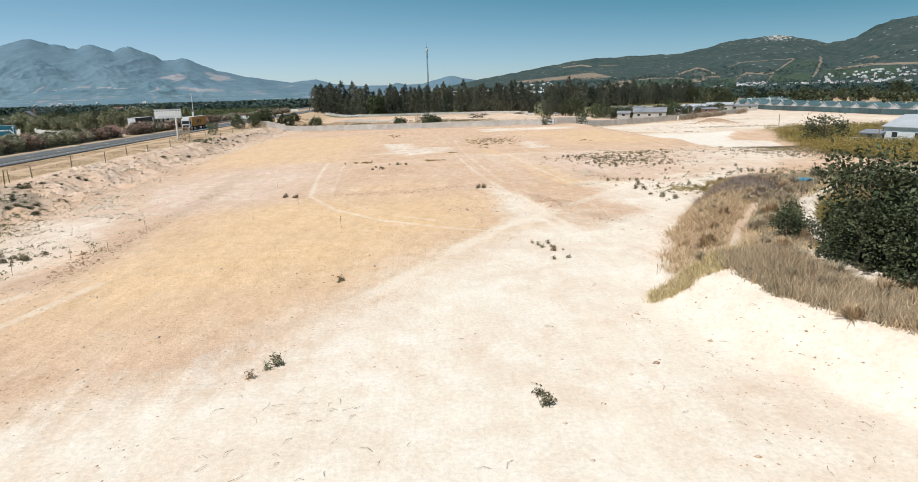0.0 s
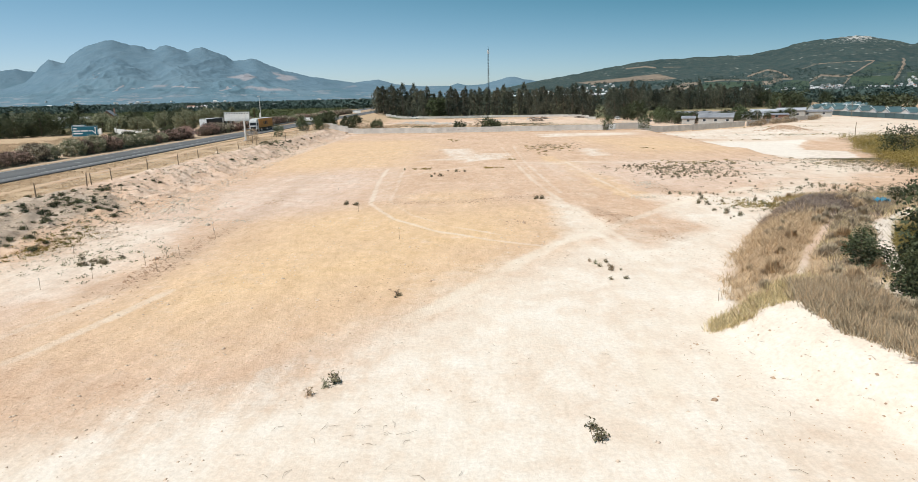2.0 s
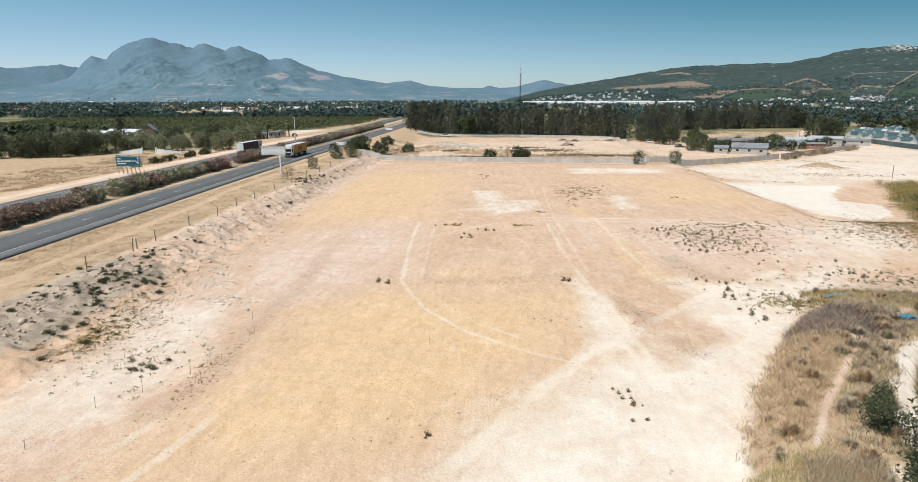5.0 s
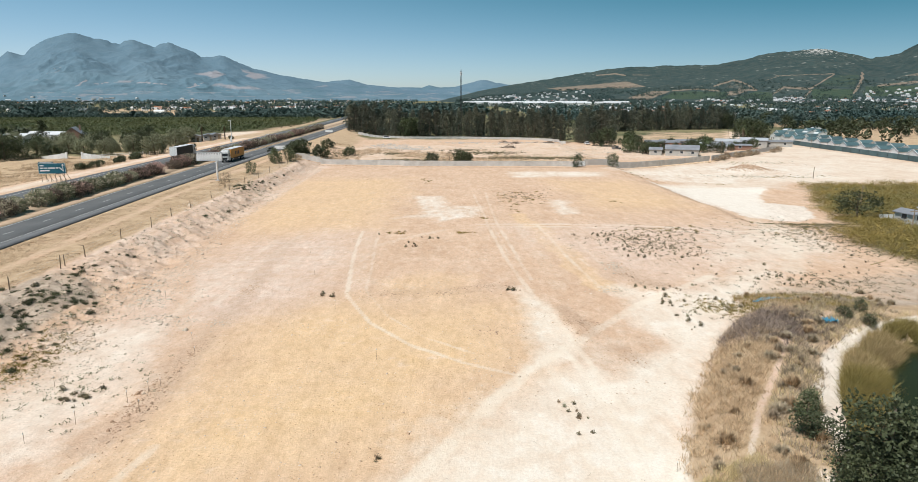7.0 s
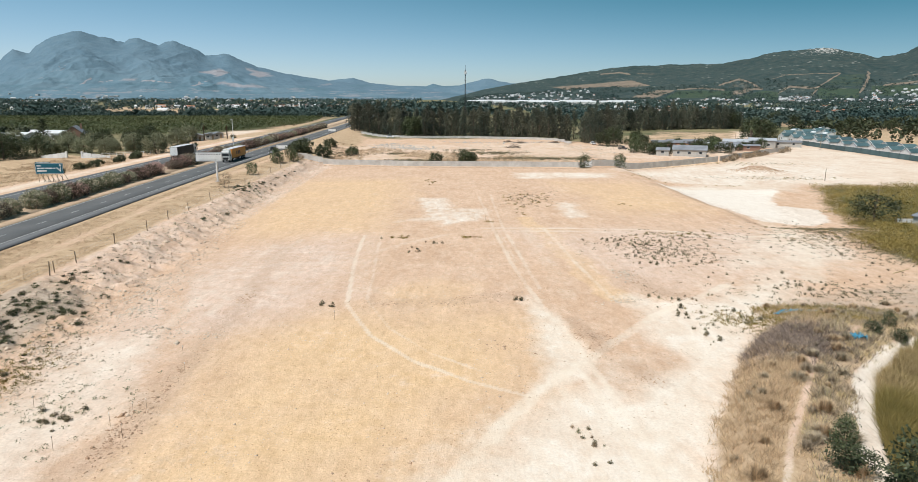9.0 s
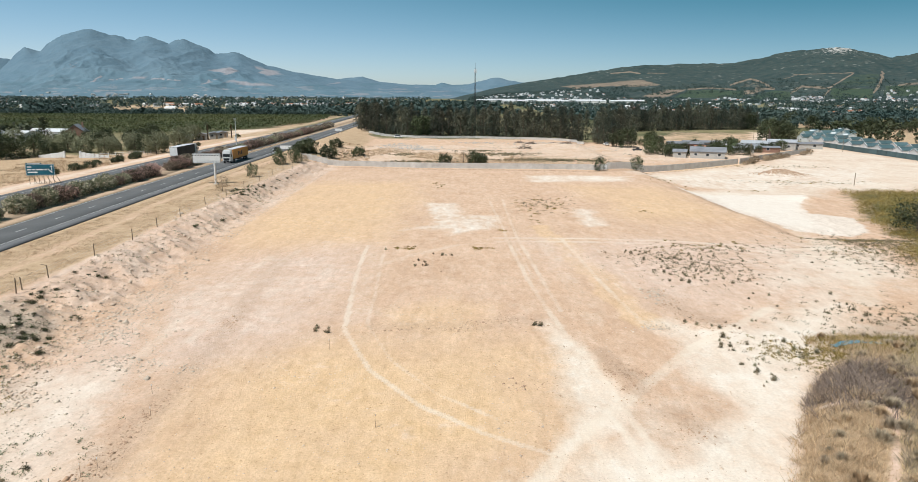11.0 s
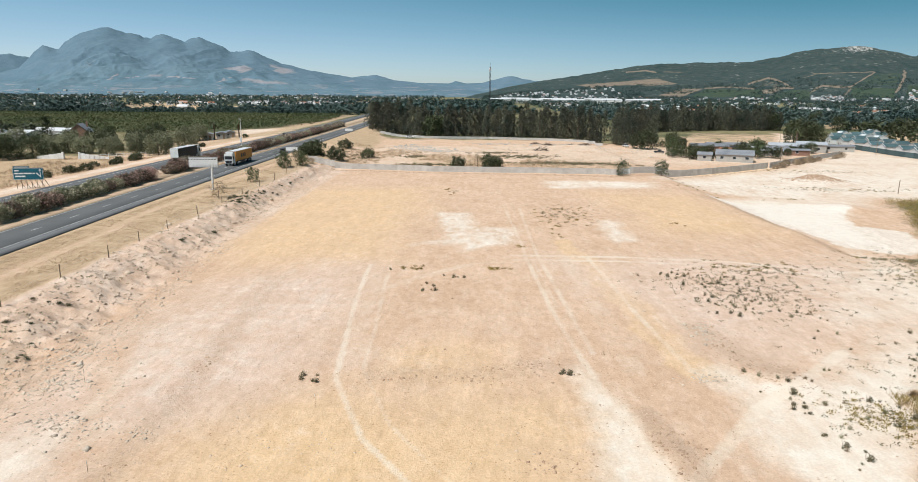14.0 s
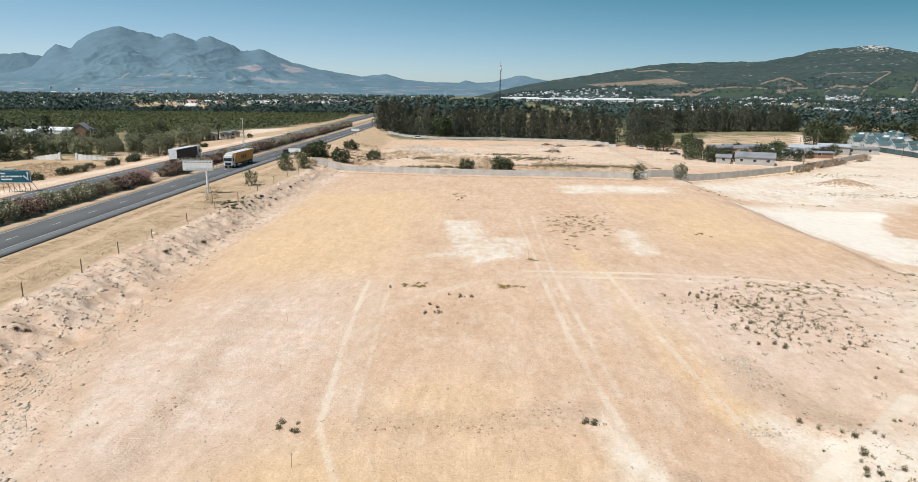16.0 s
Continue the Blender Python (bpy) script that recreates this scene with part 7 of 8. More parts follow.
# ---- boundary wall of precast slabs ----
def precast_wall(name, line, label, height=1.7, step=1.85, mat="concrete"):
    root = tagged(new(name), label, "wall", "", "structure")
    post = boxed(-0.07, 0.07, -0.09, 0.09, -0.25, height + 0.06, bevel=0.012)
    pm = bpy.data.meshes.new("post")
    post.to_mesh(pm)
    post.free()
    pm.materials.append(MAT[mat])
    slab = bmesh.new()
    n = 5
    for k in range(n):
        box(slab, 0.075, step - 0.075, -0.03, 0.03, -0.2 + k * (height + 0.2) / n + 0.008, -0.2 + (k + 1) * (height + 0.2) / n - 0.008, bevel=0.008)
    sm = bpy.data.meshes.new("slab_bay")
    slab.to_mesh(sm)
    slab.free()
    sm.materials.append(MAT[mat])
    for (ax, ay), (bx, by) in zip(line[:-1], line[1:]):
        length = math.hypot(bx - ax, by - ay)
        k = max(1, round(length / step))
        turn = math.degrees(math.atan2(by - ay, bx - ax))
        for i in range(k):
            x, y = ax + (bx - ax) * i / k, ay + (by - ay) * i / k
            z = land1(x, y)
            for nm, me in (("post", pm), ("slab_bay", sm)):
                o = child(nm, me, root)
                o.matrix_basis = pose(x, y, z, 0, float(rng.normal(0, 0.4)), turn) @ Matrix.Diagonal((length / k / step if nm == "slab_bay" else 1, 1, 1, 1))
    return root


precast_wall("wall_north", [(-51, 219.5), (-46, 218.9), (-30, 216.3), (-12, 212.7), (4.4, 211.7), (20.9, 210.8), (37, 209.9), (43.5, 208.4)], "weathered grey precast concrete slab wall")
precast_wall("wall_east", [(46.2, 212.0), (58, 215.9), (76, 227.3), (102, 245.7)], "grey precast concrete wall beside the low houses", 2.0)
precast_wall("wall_far", [(103, 246.5), (128, 271), (156, 297)], "grey concrete wall behind dry shrubs", 1.9)
precast_wall("wall_back", [(-50, 371), (-22, 352), (8, 352), (36, 345), (62, 331)], "low pale wall at the shelter belt's foot", 1.1, 3.6, "concrete")
gate = thing("site_gate", 44.8, 210.2, land1(44.8, 210.2), "pale sheet-metal gate in the boundary wall", "gate")
part("leaf", boxed(-1.2, 1.2, -0.04, 0.04, 0.05, 1.8, bevel=0.02), MAT["white_wall"], gate)
for s in (-1, 1):
    part("gate_post", boxed(s * 1.32 - 0.1, s * 1.32 + 0.1, -0.1, 0.1, -0.2, 2.0, bevel=0.02), MAT["concrete"], gate)
wall_shrubs = [tree("dry_shrub", "brown dry shrub against the far wall", "shrub", 2.2, dome(2.2, 1.8, 0.02, 0.3), 80, 9, 0.22, 0.17, "weed_dry", 210 + k, 0.05, 6, group="dry shrubs along the wall") for k in range(2)]
scatter(wall_shrubs, [(108, 248), (112, 254), (118, 258), (121, 261), (124, 264), (127, 267), (130, 270), (133, 272), (145, 282), (150, 287), (104, 244), (-49, 214)], gen, sizes=(0.7, 1.1))


# ---- roadside things ----
def billboard():
    root = thing("billboard", -56.9, 160, land1(-56.9, 160), "blank pale grey billboard on a single steel pole", "billboard")
    bm = tube(bmesh.new(), (0, 0, -0.3), (0, 0, 7.1), 0.24, 0.2, 14)
    part("pole", bm, MAT["white_paint"], root)
    part("foot", boxed(-0.5, 0.5, -0.5, 0.5, -0.1, 0.16, bevel=0.03), MAT["concrete"], root)
    board = part("board", boxed(-4.8, 1.4, -0.16, 0.16, 4.95, 7.05, bevel=0.02), MAT["panel"], root)
    fr = bmesh.new()
    for z in (4.9, 7.0):
        box(fr, -4.88, 1.48, -0.2, 0.2, z, z + 0.1)
    for x in (-4.88, 1.38):
        box(fr, x, x + 0.1, -0.195, 0.195, 5.005, 6.995)
    part("frame", fr, MAT["steel"], board)
    for i in range(6):
        x = -4.8 + 6.2 * (i + 1) / 7
        part("seam", boxed(x - 0.012, x + 0.012, -0.168, -0.158, 5.01, 6.99), MAT["steel"], board)
    for i in range(10):
        x = -4.55 + i * 0.64
        arm = tube(bmesh.new(), (x, -0.18, 7.0), (x, -0.75, 6.75), 0.03, 0.03, 6)
        a = part("lamp_arm", arm, MAT["steel"], board)
        part("lamp", boxed(x - 0.14, x + 0.14, -0.9, -0.7, 6.62, 6.78, bevel=0.03), MAT["dark"], a)
    part("beam", boxed(-4.6, 1.2, 0.18, 0.34, 5.4, 5.6), MAT["steel"], root)
    part("beam", boxed(-4.6, 1.2, 0.18, 0.34, 6.4, 6.6), MAT["steel"], root)


billboard()


def road_sign():
    root = thing("direction_sign", -97.2, 159.5, land1(-97.2, 159.5), "teal-blue motorway direction sign on steel legs", "road sign", turn=9)
    face = part("board", boxed(-3.1, 3.1, -0.05, 0.05, 1.9, 4.5, bevel=0.02), MAT["blue_sign"], root)
    top = part("plate", boxed(-2.9, 0.4, -0.05, 0.05, 4.52, 4.82, bevel=0.01), MAT["blue_sign"], root)
    part("writing", boxed(-2.6, 0.1, -0.062, -0.052, 4.6, 4.72), MAT["white_paint"], top)
    bd = bmesh.new()
    for z in (1.96, 4.38):
        box(bd, -3.02, 3.02, -0.064, -0.054, z, z + 0.05)
    for x in (-3.02, 2.97):
        box(bd, x, x + 0.05, -0.064, -0.054, 2.02, 4.37)
    part("border", bd, MAT["white_paint"], face)
    for x0, x1, z, h in ((-2.7, -1.8, 3.75, 0.26), (-2.7, -1.9, 3.12, 0.3), (-1.75, -1.05, 3.12, 0.3), (-0.9, 0.75, 3.12, 0.3), (0.95, 1.4, 3.12, 0.3), (-2.7, -0.6, 2.5, 0.3)):
        part("writing", boxed(x0, x1, -0.064, -0.054, z, z + h), MAT["white_paint"], face)
    ar = bmesh.new()
    box(ar, 2.42, 2.56, -0.066, -0.056, 2.4, 4.1)
    v = [ar.verts.new((x, -0.066, z)) for x, z in ((1.55, 3.35), (1.75, 3.5), (2.45, 2.75), (2.45, 2.45))]
    ar.faces.new(v)
    v = [ar.verts.new((x, -0.066, z)) for x, z in ((2.2, 3.85), (2.49, 4.3), (2.78, 3.85))]
    ar.faces.new(v)
    part("arrow", ar, MAT["white_paint"], face)
    for i in range(6):
        x = -2.6 + 1.04 * i
        part("leg", tube(bmesh.new(), (x, 0.12, -0.3), (x, 0.12, 4.3), 0.06, 0.06, 7), MAT["wood"], root)
        part("brace", tube(bmesh.new(), (x + 0.9, 1.6, -0.2), (x, 0.16, 2.9), 0.05, 0.05, 6), MAT["wood"], root)


road_sign()


def plate_sign(x, y, n, label):
    root = thing("notice_sign", x, y, land1(x, y), label, "road sign", "signs on the verge")
    for i in range(n):
        part("post", tube(bmesh.new(), (1.5 * i, 0.06, -0.2), (1.5 * i, 0.06, 3.4), 0.06, 0.06, 7), MAT["wood"], root)
    part("plate", boxed(-0.4, 1.5 * (n - 1) + 0.4, -0.03, 0.0, 2.3, 3.4, bevel=0.01), MAT["panel"], root)


plate_sign(-60.4, 230, 3, "pale metal sign plate seen from behind on three posts")
plate_sign(-62.2, 338, 3, "grey metal sign plate on three posts beside the road")


def camera_pole():
    root = thing("lamp_post", -83.0, 252, 2.05, "tall white pole with equipment box in the median", "pole")
    part("pole", tube(bmesh.new(), (0, 0, -0.2), (0, 0, 11.2), 0.16, 0.09, 10), MAT["white_paint"], root)
    part("base_plate", boxed(-0.35, 0.35, -0.35, 0.35, -0.05, 0.1, bevel=0.02), MAT["concrete"], root)
    part("box", boxed(-0.45, 0.25, -0.5, -0.14, 3.2, 4.8, bevel=0.04), MAT["white_paint"], root)
    part("head", boxed(-0.7, 0.3, -0.14, 0.14, 11.15, 11.4, bevel=0.04), MAT["steel"], root)


camera_pole()


def guard_rail():
    root = thing("guard_rail", 0, 0, 0, "steel guard rail along the median", "guard rail")
    for i in range(24):
        y = 208 + 4.0 * i
        x = float(road_edge(y)) - 10.9
        part("post", boxed(x - 0.06, x + 0.06, y - 0.06, y + 0.06, 1.95, 2.75), MAT["wood"], root)
        if i < 23:
            x2 = float(road_edge(y + 4)) - 10.9
            part("rail", tube(bmesh.new(), (x + 0.1, y, 2.62), (x2 + 0.1, y + 4, 2.62), 0.14, 0.14, 6), MAT["steel"], root)


guard_rail()


def roadside_fence():
    ys = [67, 76.4, 77.4, 82, 91.6, 101.7, 110.2, 119.6, 132, 143, 154, 165, 177, 189, 200]
    tops = []
    for i, y in enumerate(ys):
        x = float(line_x(y, [60, 100, 132, 165, 210], [-47.3, -47.4, -48.6, -48.3, -49.5]))
        z = land1(x, y)
        root = thing("fence_post", x, y, z, "weathered wooden fence post on the bank's top", "fence post", "roadside fence", float(rng.uniform(0, 90)))
        h = 1.55 + float(rng.uniform(-0.15, 0.2))
        lean = float(rng.normal(0, 0.05))
        part("pole", tube(bmesh.new(), (0, 0, -0.3), (lean, 0, h), 0.075, 0.06, 8), MAT["wood"], root)
        part("staple", tube(bmesh.new(), (-0.02, 0, h * 0.8), (0.09, 0, h * 0.8), 0.012, 0.012, 5), MAT["steel"], root)
        if i == 3:
            part("branch", tube(bmesh.new(), (0, 0, h), (-0.8, 0.1, h + 0.12), 0.05, 0.02, 6), MAT["wood"], root)
        tops.append((x, y, z))
    wire = thing("fence_wire", 0, 0, 0, "thin wire strands between the fence posts", "wire")
    for h in (0.5, 0.95, 1.35):
        bm = bmesh.new()
        for a, b in zip(tops[:-1], tops[1:]):
            tube(bm, (a[0], a[1], a[2] + h), (b[0], b[1], b[2] + h), 0.008, 0.008, 4)
        part("strand", bm, MAT["steel"], wire)


roadside_fence()

# washing line beside the white house
line = thing("washing_line", 86.5, 120.5, land1(86.5, 120.5), "washing line with white laundry beside the house", "washing line")
for s in (-1, 1):
    part("post", tube(bmesh.new(), (s * 2.2, 0, -0.2), (s * 2.2, 0, 1.9), 0.05, 0.05, 7), MAT["wood"], line)
part("cord", tube(bmesh.new(), (-2.2, 0, 1.8), (2.2, 0, 1.8), 0.012, 0.012, 5), MAT["white_paint"], line)
for k in range(4):
    part("sheet", boxed(-1.9 + 0.95 * k, -1.1 + 0.95 * k, -0.012, 0.012, 0.95 + 0.1 * (k % 2), 1.8), MAT["white_paint"], line)

# survey pegs
for i, (x, y) in enumerate(((14.3, 34.4), (-22.2, 42.5), (-22.9, 45.5), (-22.3, 46.3), (-23.8, 44.0), (-26, 41.0), (-24, 57), (-17, 80), (-28, 38.5), (-31, 47), (-22.2, 53), (-12, 66), (6.6, 119), (-20, 92), (-32, 70), (-6, 52), (-29, 33))):
    peg = thing("survey_peg", x, y, land1(x, y), "thin wooden survey peg standing in bare soil", "peg", "survey pegs", float(rng.uniform(0, 90)))
    h = 0.8 + float(rng.uniform(-0.15, 0.35))
    part("stake", tube(bmesh.new(), (0, 0, -0.2), (float(rng.normal(0, 0.04)), 0, h), 0.016, 0.013, 6), MAT["wood"], peg)
    part("top", boxed(-0.018, 0.018, -0.018, 0.018, h - 0.12, h + 0.01), MAT["white_paint"], peg)


def power_pole(x, y, h, arm=True):
    root = thing("utility_pole", x, y, land1(x, y), "thin wooden utility pole on waste ground", "pole", "utility poles")
    part("pole", tube(bmesh.new(), (0, 0, -0.3), (0, 0, h), 0.12, 0.08, 8), MAT["wood"], root)
    if arm:
        part("crossarm", boxed(-0.7, 0.7, -0.05, 0.05, h - 0.5, h - 0.38), MAT["wood"], root)


for x, y, h in ((111, 190, 3.6), (93.5, 140, 5.0), (79, 104, 4.5), (172, 300, 7), (110, 254, 7.0), (152, 345, 7.0)):
    power_pole(x, y, h, h > 4)


def lattice_mast():
    root = thing("radio_mast", 8.5, 361, 0, "tall thin steel lattice mast above the trees", "mast")
    H = 36.0
    foot = [(0.55 * math.cos(a), 0.55 * math.sin(a)) for a in (0.5, 0.5 + 2.094, 0.5 + 4.189)]
    for x, y in foot:
        part("leg", tube(bmesh.new(), (x, y, -0.3), (x * 0.5, y * 0.5, H), 0.09, 0.06, 6), MAT["dark"], root)
    br = bmesh.new()
    for k in range(30):
        z0, z1 = H * k / 30, H * (k + 1) / 30
        s0, s1 = 1 - 0.5 * k / 30, 1 - 0.5 * (k + 1) / 30
        for i in range(3):
            a, b = foot[i], foot[(i + 1) % 3]
            tube(br, (a[0] * s0, a[1] * s0, z0), (b[0] * s1, b[1] * s1, z1), 0.03, 0.03, 4)
    part("bracing", br, MAT["dark"], root)
    part("antenna", tube(bmesh.new(), (0, 0, H - 0.2), (0, 0, H + 2.5), 0.05, 0.03, 6), MAT["dark"], root)
    for a in (0.3, 2.4, 4.5):
        part("aerial", boxed(0.5 * math.cos(a) - 0.14, 0.5 * math.cos(a) + 0.14, 0.5 * math.sin(a) - 0.14, 0.5 * math.sin(a) + 0.14, H - 2.4, H - 0.6, bevel=0.03), MAT["panel"], root)


lattice_mast()


# ---- vehicles ----
def wheel(root, x, y, z, r, wdt):
    bm = bmesh.new()
    tube(bm, (x - wdt / 2, y, z), (x + wdt / 2, y, z), r, r, 18)
    t = part("wheel", bm, MAT["tyre"], root)
    part("rim", tube(bmesh.new(), (x - wdt / 2 - 0.02, y, z), (x + wdt / 2 + 0.02, y, z), r * 0.55, r * 0.55, 12), MAT["steel"], t)


def lorry(x, y, z, turn, side, label):
    """An articulated lorry; its nose points to -y."""
    root = thing("lorry", x, y, z, label, "lorry", turn=turn)
    cab = boxed(-1.22, 1.22, -8.2, -6.1, 0.75, 3.5, bevel=0.14)
    c = part("cab", cab, MAT["white_paint"], root, "white cab")
    part("windscreen", boxed(-1.05, 1.05, -8.24, -8.18, 1.95, 2.85), MAT["window"], c)
    part("grille", boxed(-0.9, 0.9, -8.24, -8.18, 0.9, 1.6), MAT["dark"], c)
    for s in (-1, 1):
        part("headlight", boxed(s * 0.95 - 0.18, s * 0.95 + 0.18, -8.26, -8.18, 0.85, 1.05, bevel=0.03), MAT["panel"], c)
        part("side_window", boxed(s * 1.2 - 0.03, s * 1.2 + 0.03, -7.9, -7.0, 1.95, 2.8), MAT["window"], c)
        part("mirror", boxed(s * 1.45 - 0.1, s * 1.45 + 0.1, -8.1, -8.0, 1.9, 2.7, bevel=0.02), MAT["dark"], c)
    part("deflector", boxed(-1.1, 1.1, -7.4, -6.2, 3.52, 3.95, bevel=0.1), MAT["white_paint"], c)
    part("chassis", boxed(-0.5, 0.5, -7.9, 7.9, 0.7, 1.05), MAT["dark"], root)
    t = part("trailer", boxed(-1.25, 1.25, -5.6, 8.0, 1.15, 3.95, bevel=0.03), MAT[side], root, "box trailer with coloured side")
    part("trailer_roof", boxed(-1.27, 1.27, -5.62, 8.02, 3.96, 4.04, bevel=0.02), MAT["white_paint"], t)
    part("door", boxed(-1.2, 1.2, 8.01, 8.05, 1.25, 3.9), MAT["white_paint"], t)
    if side == "orange_paint":
        for k, yy in enumerate((-1.6, -0.1, 1.4)):
            part("writing", boxed(1.252, 1.262, yy, yy + 1.0, 2.0, 3.1), MAT["dark"], t)
    for yy in (-7.2, -4.4, 4.6, 5.9, 7.2):
        for s in (-1, 1):
            wheel(root, s * 1.0, yy, 0.5, 0.5, 0.34)


def car(x, y, z, turn, paint, label, bakkie=False):
    root = thing("car", x, y, z, label, "car", turn=turn)
    bm = boxed(-0.85, 0.85, -2.1, 2.1, 0.35, 0.9, bevel=0.12)
    b = part("body", bm, MAT[paint], root)
    cb = boxed(-0.74, 0.74, -0.9, 0.5 if bakkie else 1.5, 0.88, 1.45, bevel=0.14)
    part("cabin", cb, MAT["window"], b)
    part("roof", boxed(-0.66, 0.66, -0.65, 0.3 if bakkie else 1.2, 1.45, 1.5, bevel=0.02), MAT[paint], b)
    for s in (-1, 1):
        part("headlight", boxed(s * 0.62 - 0.14, s * 0.62 + 0.14, -2.12, -2.06, 0.62, 0.76), MAT["panel"], b)
        for yy in (-1.35, 1.35):
            wheel(root, s * 0.76, yy, 0.32, 0.32, 0.2)


lorry(-69.8, 212, 2.07, 0, "orange_paint", "white articulated lorry with orange trailer on the road")
lorry(-90.0, 222, 2.07, 180, "dark", "lorry with black curtain-sided trailer on the far carriageway")
car(-66.5, 246, 2.07, 0, "dark", "dark hatchback driving on the near carriageway")
car(-90.5, 330, 2.07, 180, "white_paint", "small white pickup on the far carriageway", True)
car(72.5, 329, land1(72.5, 329), 10, "white_paint", "white van parked below the shelter belt")
car(-32, 352, land1(-32, 352), 80, "white_paint", "white car parked by the back wall")
car(80, 300, land1(80, 300), 70, "dark", "dark vehicle parked in the sandy yard", True)


# ---- litter ----
def crumpled(name, x, y, w, d, h, material, label, seed, category):
    g = np.random.default_rng(seed)
    nx, ny = 12, 7
    X, Y = np.meshgrid(np.linspace(-w / 2, w / 2, nx), np.linspace(-d / 2, d / 2, ny))
    X, Y = X + g.normal(0, w * 0.02, X.shape), Y + g.normal(0, d * 0.05, X.shape)
    wx, wy = X + x, Y + y
    Z = land(wx, wy) + 0.04 + h * g.random(X.shape)
    i = np.arange((ny - 1) * nx).reshape(ny - 1, nx)[:, :-1].ravel()
    ob = new(name, mesh_np(name, np.stack([wx.ravel(), wy.ravel(), Z.ravel()], 1), np.stack([i, i + 1, i + nx + 1, i + nx], 1), MAT[material]))
    mod = ob.modifiers.new("thick", "SOLIDIFY")
    mod.thickness = 0.02
    tagged(ob, label, category)


crumpled("tarpaulin", 36.3, 66.2, 4.4, 0.9, 0.25, "blue_sheet", "crumpled blue plastic sheet on dry ground", 1, "tarpaulin")
crumpled("plastic_sheet", 36.4, 56.0, 1.1, 0.9, 0.5, "blue_sheet", "bundle of pale blue plastic beside the path", 2, "plastic sheet")
for i, (x, y, a, l) in enumerate(((31.5, 45.5, 20, 2.6), (32.0, 44.6, 35, 2.2), (32.6, 47.0, 5, 1.8), (26.6, 48.6, 70, 1.9), (60, 84, 30, 4.0))):
    pole = thing("fallen_pole", x, y, land1(x, y) + 0.08, "bleached fallen pole lying on the ground", "pole", "fallen poles", a)
    part("shaft", tube(bmesh.new(), (-l / 2, 0, 0), (l / 2, 0, 0.04), 0.06, 0.04, 7), MAT["straw"], pole)


def brush_heap(x, y, size, seed):
    """Cut branches thrown on a heap, in one mesh."""
    g = np.random.default_rng(seed)
    bm = bmesh.new()
    for _ in range(70):
        a, r, up = g.uniform(0, 6.3), g.random() ** 0.5 * 2.0 * size, g.uniform(-0.1, 0.9)
        b = Vector((r * math.cos(a), r * math.sin(a), max(0.0, 1.3 * size - 0.6 * r) * g.random()))
        d = g.uniform(0, 6.3)
        tube(bm, b, b + Vector((math.cos(d), math.sin(d), 0.55 * up)) * size * g.uniform(0.6, 1.5), 0.07, 0.03, 4)
    me = bpy.data.meshes.new("brush_heap")
    bm.to_mesh(me)
    bm.free()
    me.materials.append(MAT["bark"])
    ob = tagged(new("brush_heap", me), "dark heap of cut branches on the sandy yard", "brush heap", "brush heaps in the yard")
    ob.matrix_basis = pose(x, y, land1(x, y) - 0.05)


for i, (x, y, size) in enumerate(((28.1, 286.5, 1.5), (33.7, 314, 1.1), (50.7, 316, 1.3), (44, 312, 0.8), (29, 322, 0.9))):
    brush_heap(x, y, size, 700 + i)


# ---- the town ----
def town(name, places, gen, label, walls_mat, roof_mats, wide=(7, 14)):
    """Many small far houses with gabled roofs, joined."""
    V, F, M = [], [], []
    for x, y, z in places:
        w, d, h = gen.uniform(*wide), gen.uniform(6, 9), gen.uniform(2.6, 3.6)
        a = gen.uniform(0, math.pi)
        ca, sa = math.cos(a), math.sin(a)
        k = len(V)
        pts = [(-w / 2, -d / 2, -1), (w / 2, -d / 2, -1), (w / 2, d / 2, -1), (-w / 2, d / 2, -1), (-w / 2, -d / 2, h), (w / 2, -d / 2, h), (w / 2, d / 2, h), (-w / 2, d / 2, h), (-w / 2, 0, h + 1.6), (w / 2, 0, h + 1.6)]
        V += [(x + px * ca - py * sa, y + px * sa + py * ca, z + pz) for px, py, pz in pts]
        roof = int(gen.integers(1, len(roof_mats) + 1))
        for f, m in (((0, 1, 5, 4), 0), ((2, 3, 7, 6), 0), ((1, 2, 6, 5), 0), ((3, 0, 4, 7), 0), ((4, 8, 7, 4), 0), ((5, 6, 9, 5), 0), ((4, 5, 9, 8), roof), ((6, 7, 8, 9), roof)):
            F.append(tuple(k + i for i in dict.fromkeys(f)))
            M.append(m)
    me = bpy.data.meshes.new(name)
    me.from_pydata(V, [], F)
    for m in (walls_mat, *roof_mats):
        me.materials.append(MAT[m])
    me.polygons.foreach_set("material_index", M)
    me.update()
    tagged(new(name, me), label, "houses", "", "stuff")


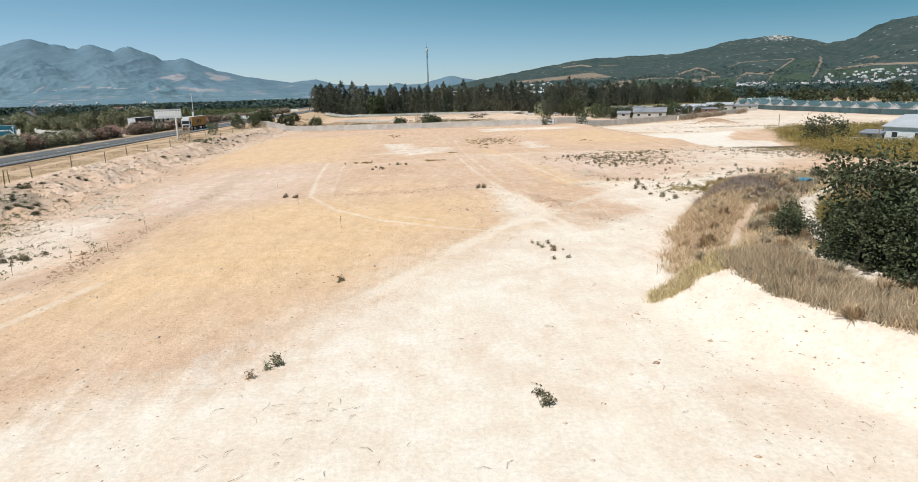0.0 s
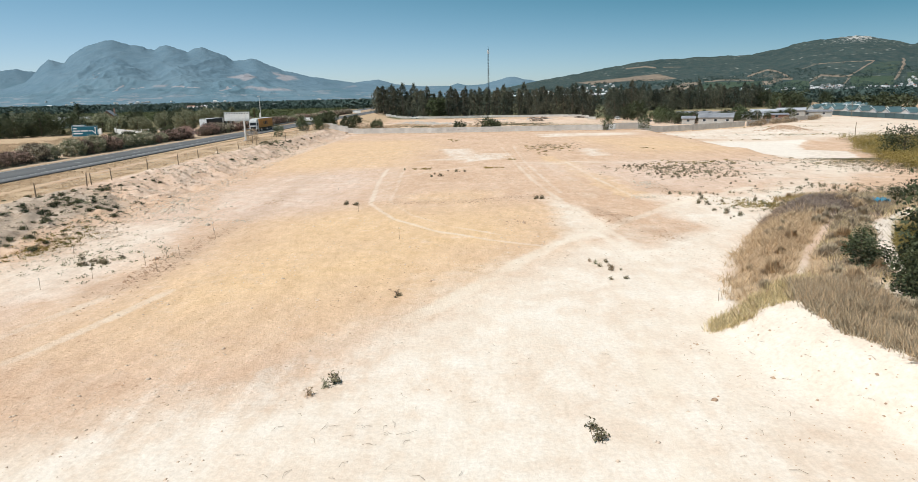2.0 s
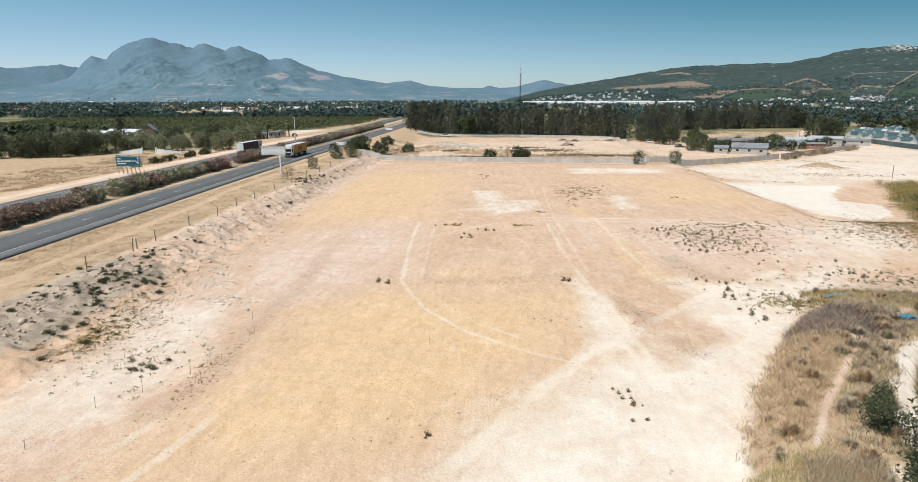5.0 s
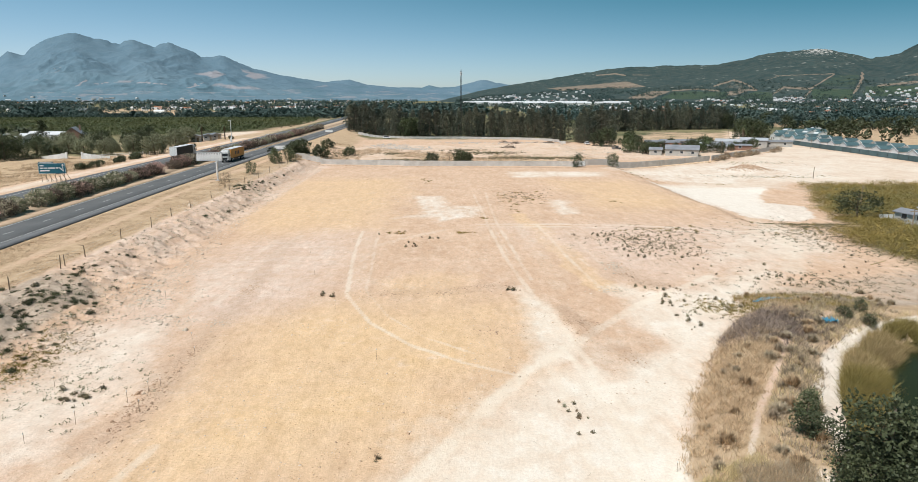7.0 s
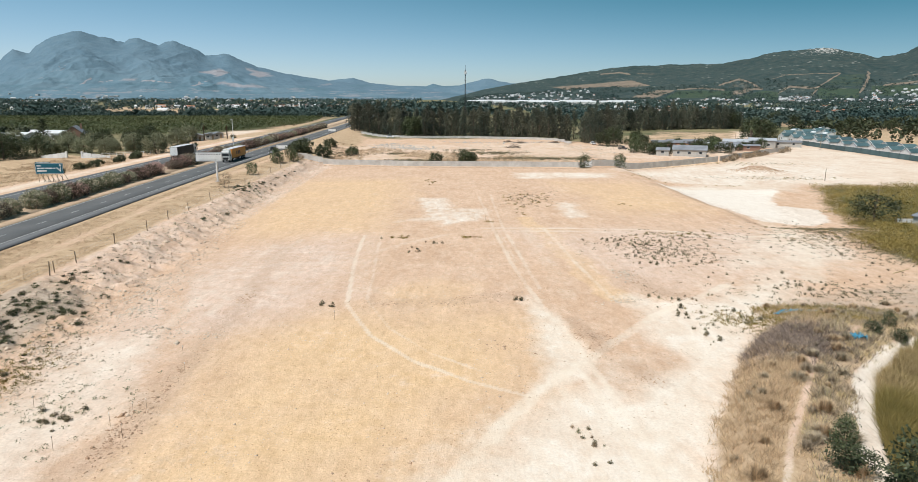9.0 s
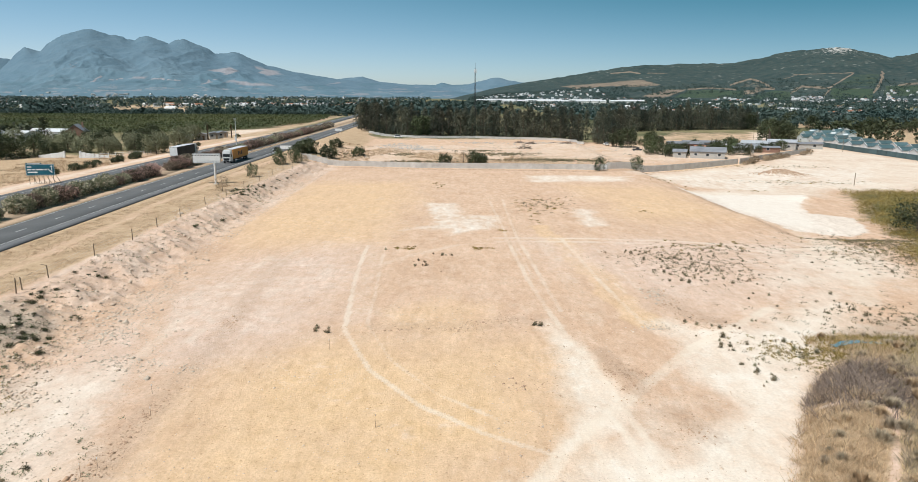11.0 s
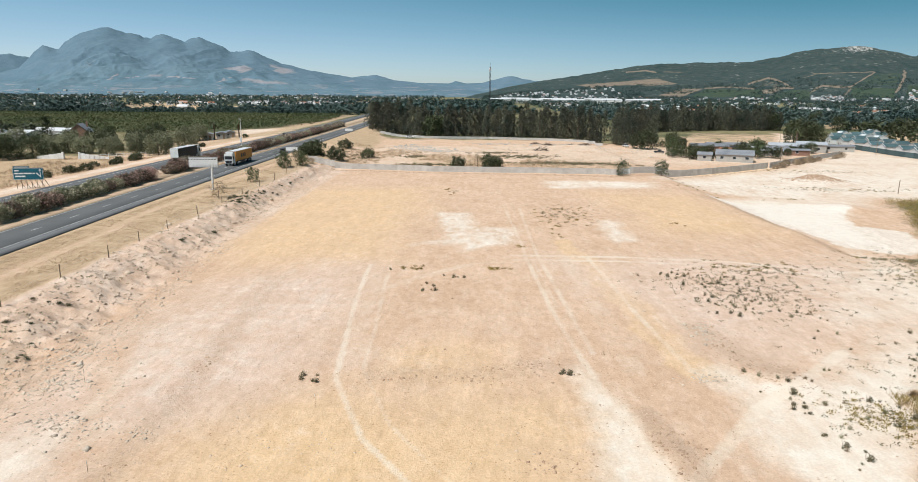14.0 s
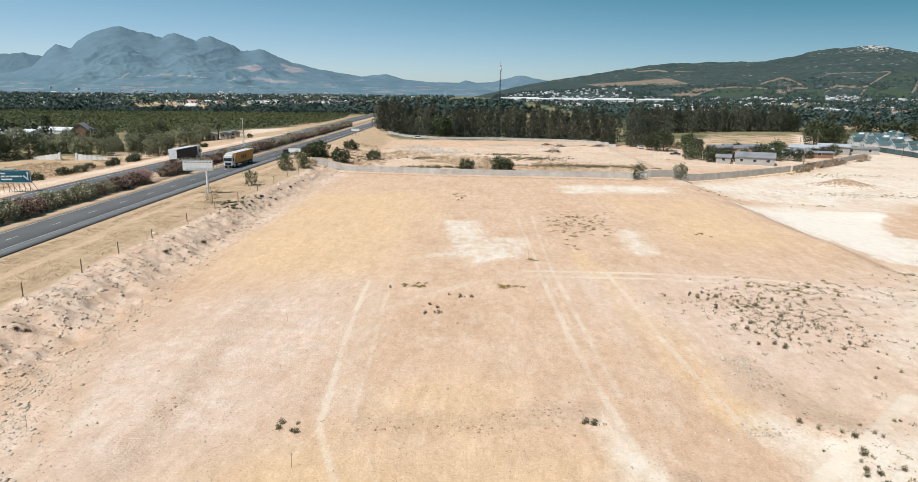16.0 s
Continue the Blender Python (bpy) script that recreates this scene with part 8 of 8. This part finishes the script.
g = np.random.default_rng(400)
q = sown(900, 250, 3000, 700, 2300, 401, 60, 0.5)
hill = bpy.data.objects["hill_east"]
town("far_town", [(x, y, 0.5) for x, y in q], g, "white and grey houses of the town below the hill", "white_wall", ("grey_roof", "rust_roof", "white_roof", "grey_roof", "teal_roof"))
q = sown(620, -3000, -200, 800, 2900, 402, 60, 0.5)
q = np.concatenate([q, np.stack([g.uniform(-400, -190, 90), g.uniform(1100, 1260, 90)], 1)])
town("far_village", [(x, y, 0.5) for x, y in q if x < -130], g, "distant pale houses with clay roofs across the valley", "white_wall", ("rust_roof", "white_roof", "grey_roof"), (9, 18))


def hillside_houses():
    """Houses that stand on the slope, at the height of the hill's own surface."""
    bpy.context.view_layer.update()
    out = []
    for a0, a1, r0, r1, n in ((27.2, 29.3, 2080, 2330, 70), (8, 40, 2050, 2260, 150), (2, 13, 2050, 2700, 150), (33, 40, 2100, 2500, 70)):
        for _ in range(n):
            a, r = radians(g.uniform(a0, a1)), g.uniform(r0, r1)
            x, y = r * math.sin(a), 30 + r * math.cos(a)
            hit, p, _, _ = hill.ray_cast(Vector((x, y, 900)), Vector((0, 0, -1)))
            if hit:
                out.append((x, y, p.z + 0.4))
    c = []
    for _ in range(8500):
        a, r = radians(1 + 40 * g.random() ** 1.5), 2030 + 800 * g.random() ** 2.0
        x, y = r * math.sin(a), 30 + r * math.cos(a)
        hit, p, _, _ = hill.ray_cast(Vector((x, y, 900)), Vector((0, 0, -1)))
        if hit and vnoise(x, y, 90.0) > 0.36:
            c.append((x, y, p.z + 2.5))
    c = np.repeat(np.array(c), 12, 0) + g.normal(0, 1, (len(c) * 12, 3)) * np.array([2.4, 2.4, 1.8])
    v, f = leaves(c, 1.4, g, 0.8)
    tagged(new("hill_trees", mesh_np("hill_trees", v, f, MAT["hazed_leaf"])), "dark trees scattered over the lower hillside", "woodland", "", "stuff")
    town("hill_town", out, g, "scattered white houses on the hill's lower slopes", "white_wall", ("white_roof", "grey_roof", "grey_roof", "rust_roof"), (5, 9))


hillside_houses()


def foothill_farms(name, a0, a1, r0, r1, n, seed):
    """Pale farm buildings on the lowest slopes of a far range."""
    g = np.random.default_rng(seed)
    slope = bpy.data.objects[name]
    homes = []
    for _ in range(n):
        a, r = radians(g.uniform(a0, a1)), r0 + (r1 - r0) * g.random() ** 1.6
        x, y = r * math.sin(a), 30 + r * math.cos(a)
        hit, p, _, _ = slope.ray_cast(Vector((x, y, 1500)), Vector((0, 0, -1)))
        if hit and vnoise(x, y * 0.3, 45.0) > 0.5:
            homes.append((x, y, p.z + 1.0))
    town("foothill_farms", homes, g, "pale farm buildings at the mountain's foot", "grey_wall", ("white_roof", "grey_roof", "pale_roof"), (8, 18))


foothill_farms("mountain_west", -40, -6, 2720, 3050, 110, 411)
foothill_farms("mountain_middle", -11, 9, 4010, 4200, 40, 412)


def warehouse(x, y, w, d, h, turn):
    root = thing("warehouse", x, y, 0, "long white factory hall in the distance", "warehouse", "factory halls", turn)
    part("wall", walls(d, w, h, 2.2), MAT["white_wall"], root)
    part("roof", gable_roof(d, w, h, 2.2, 0.5, 0.3), MAT["white_roof"], root)
    for i in range(5):
        t = -w / 2 + w * (i + 0.5) / 5
        part("gate", boxed(-d / 2 - 0.08, -d / 2 + 0.02, t - 2.2, t + 2.2, 0, 4.2), MAT["grey_wall"], root)


for x, y, w, d in ((66, 1560, 46, 30), (128, 1500, 60, 34), (205, 1440, 70, 34), (292, 1460, 64, 40), (372, 1500, 56, 30), (210, 1640, 90, 40), (110, 1720, 70, 40), (318, 1660, 80, 44), (418, 1600, 60, 30)):
    warehouse(x, y, w, d, 7.5, 84)
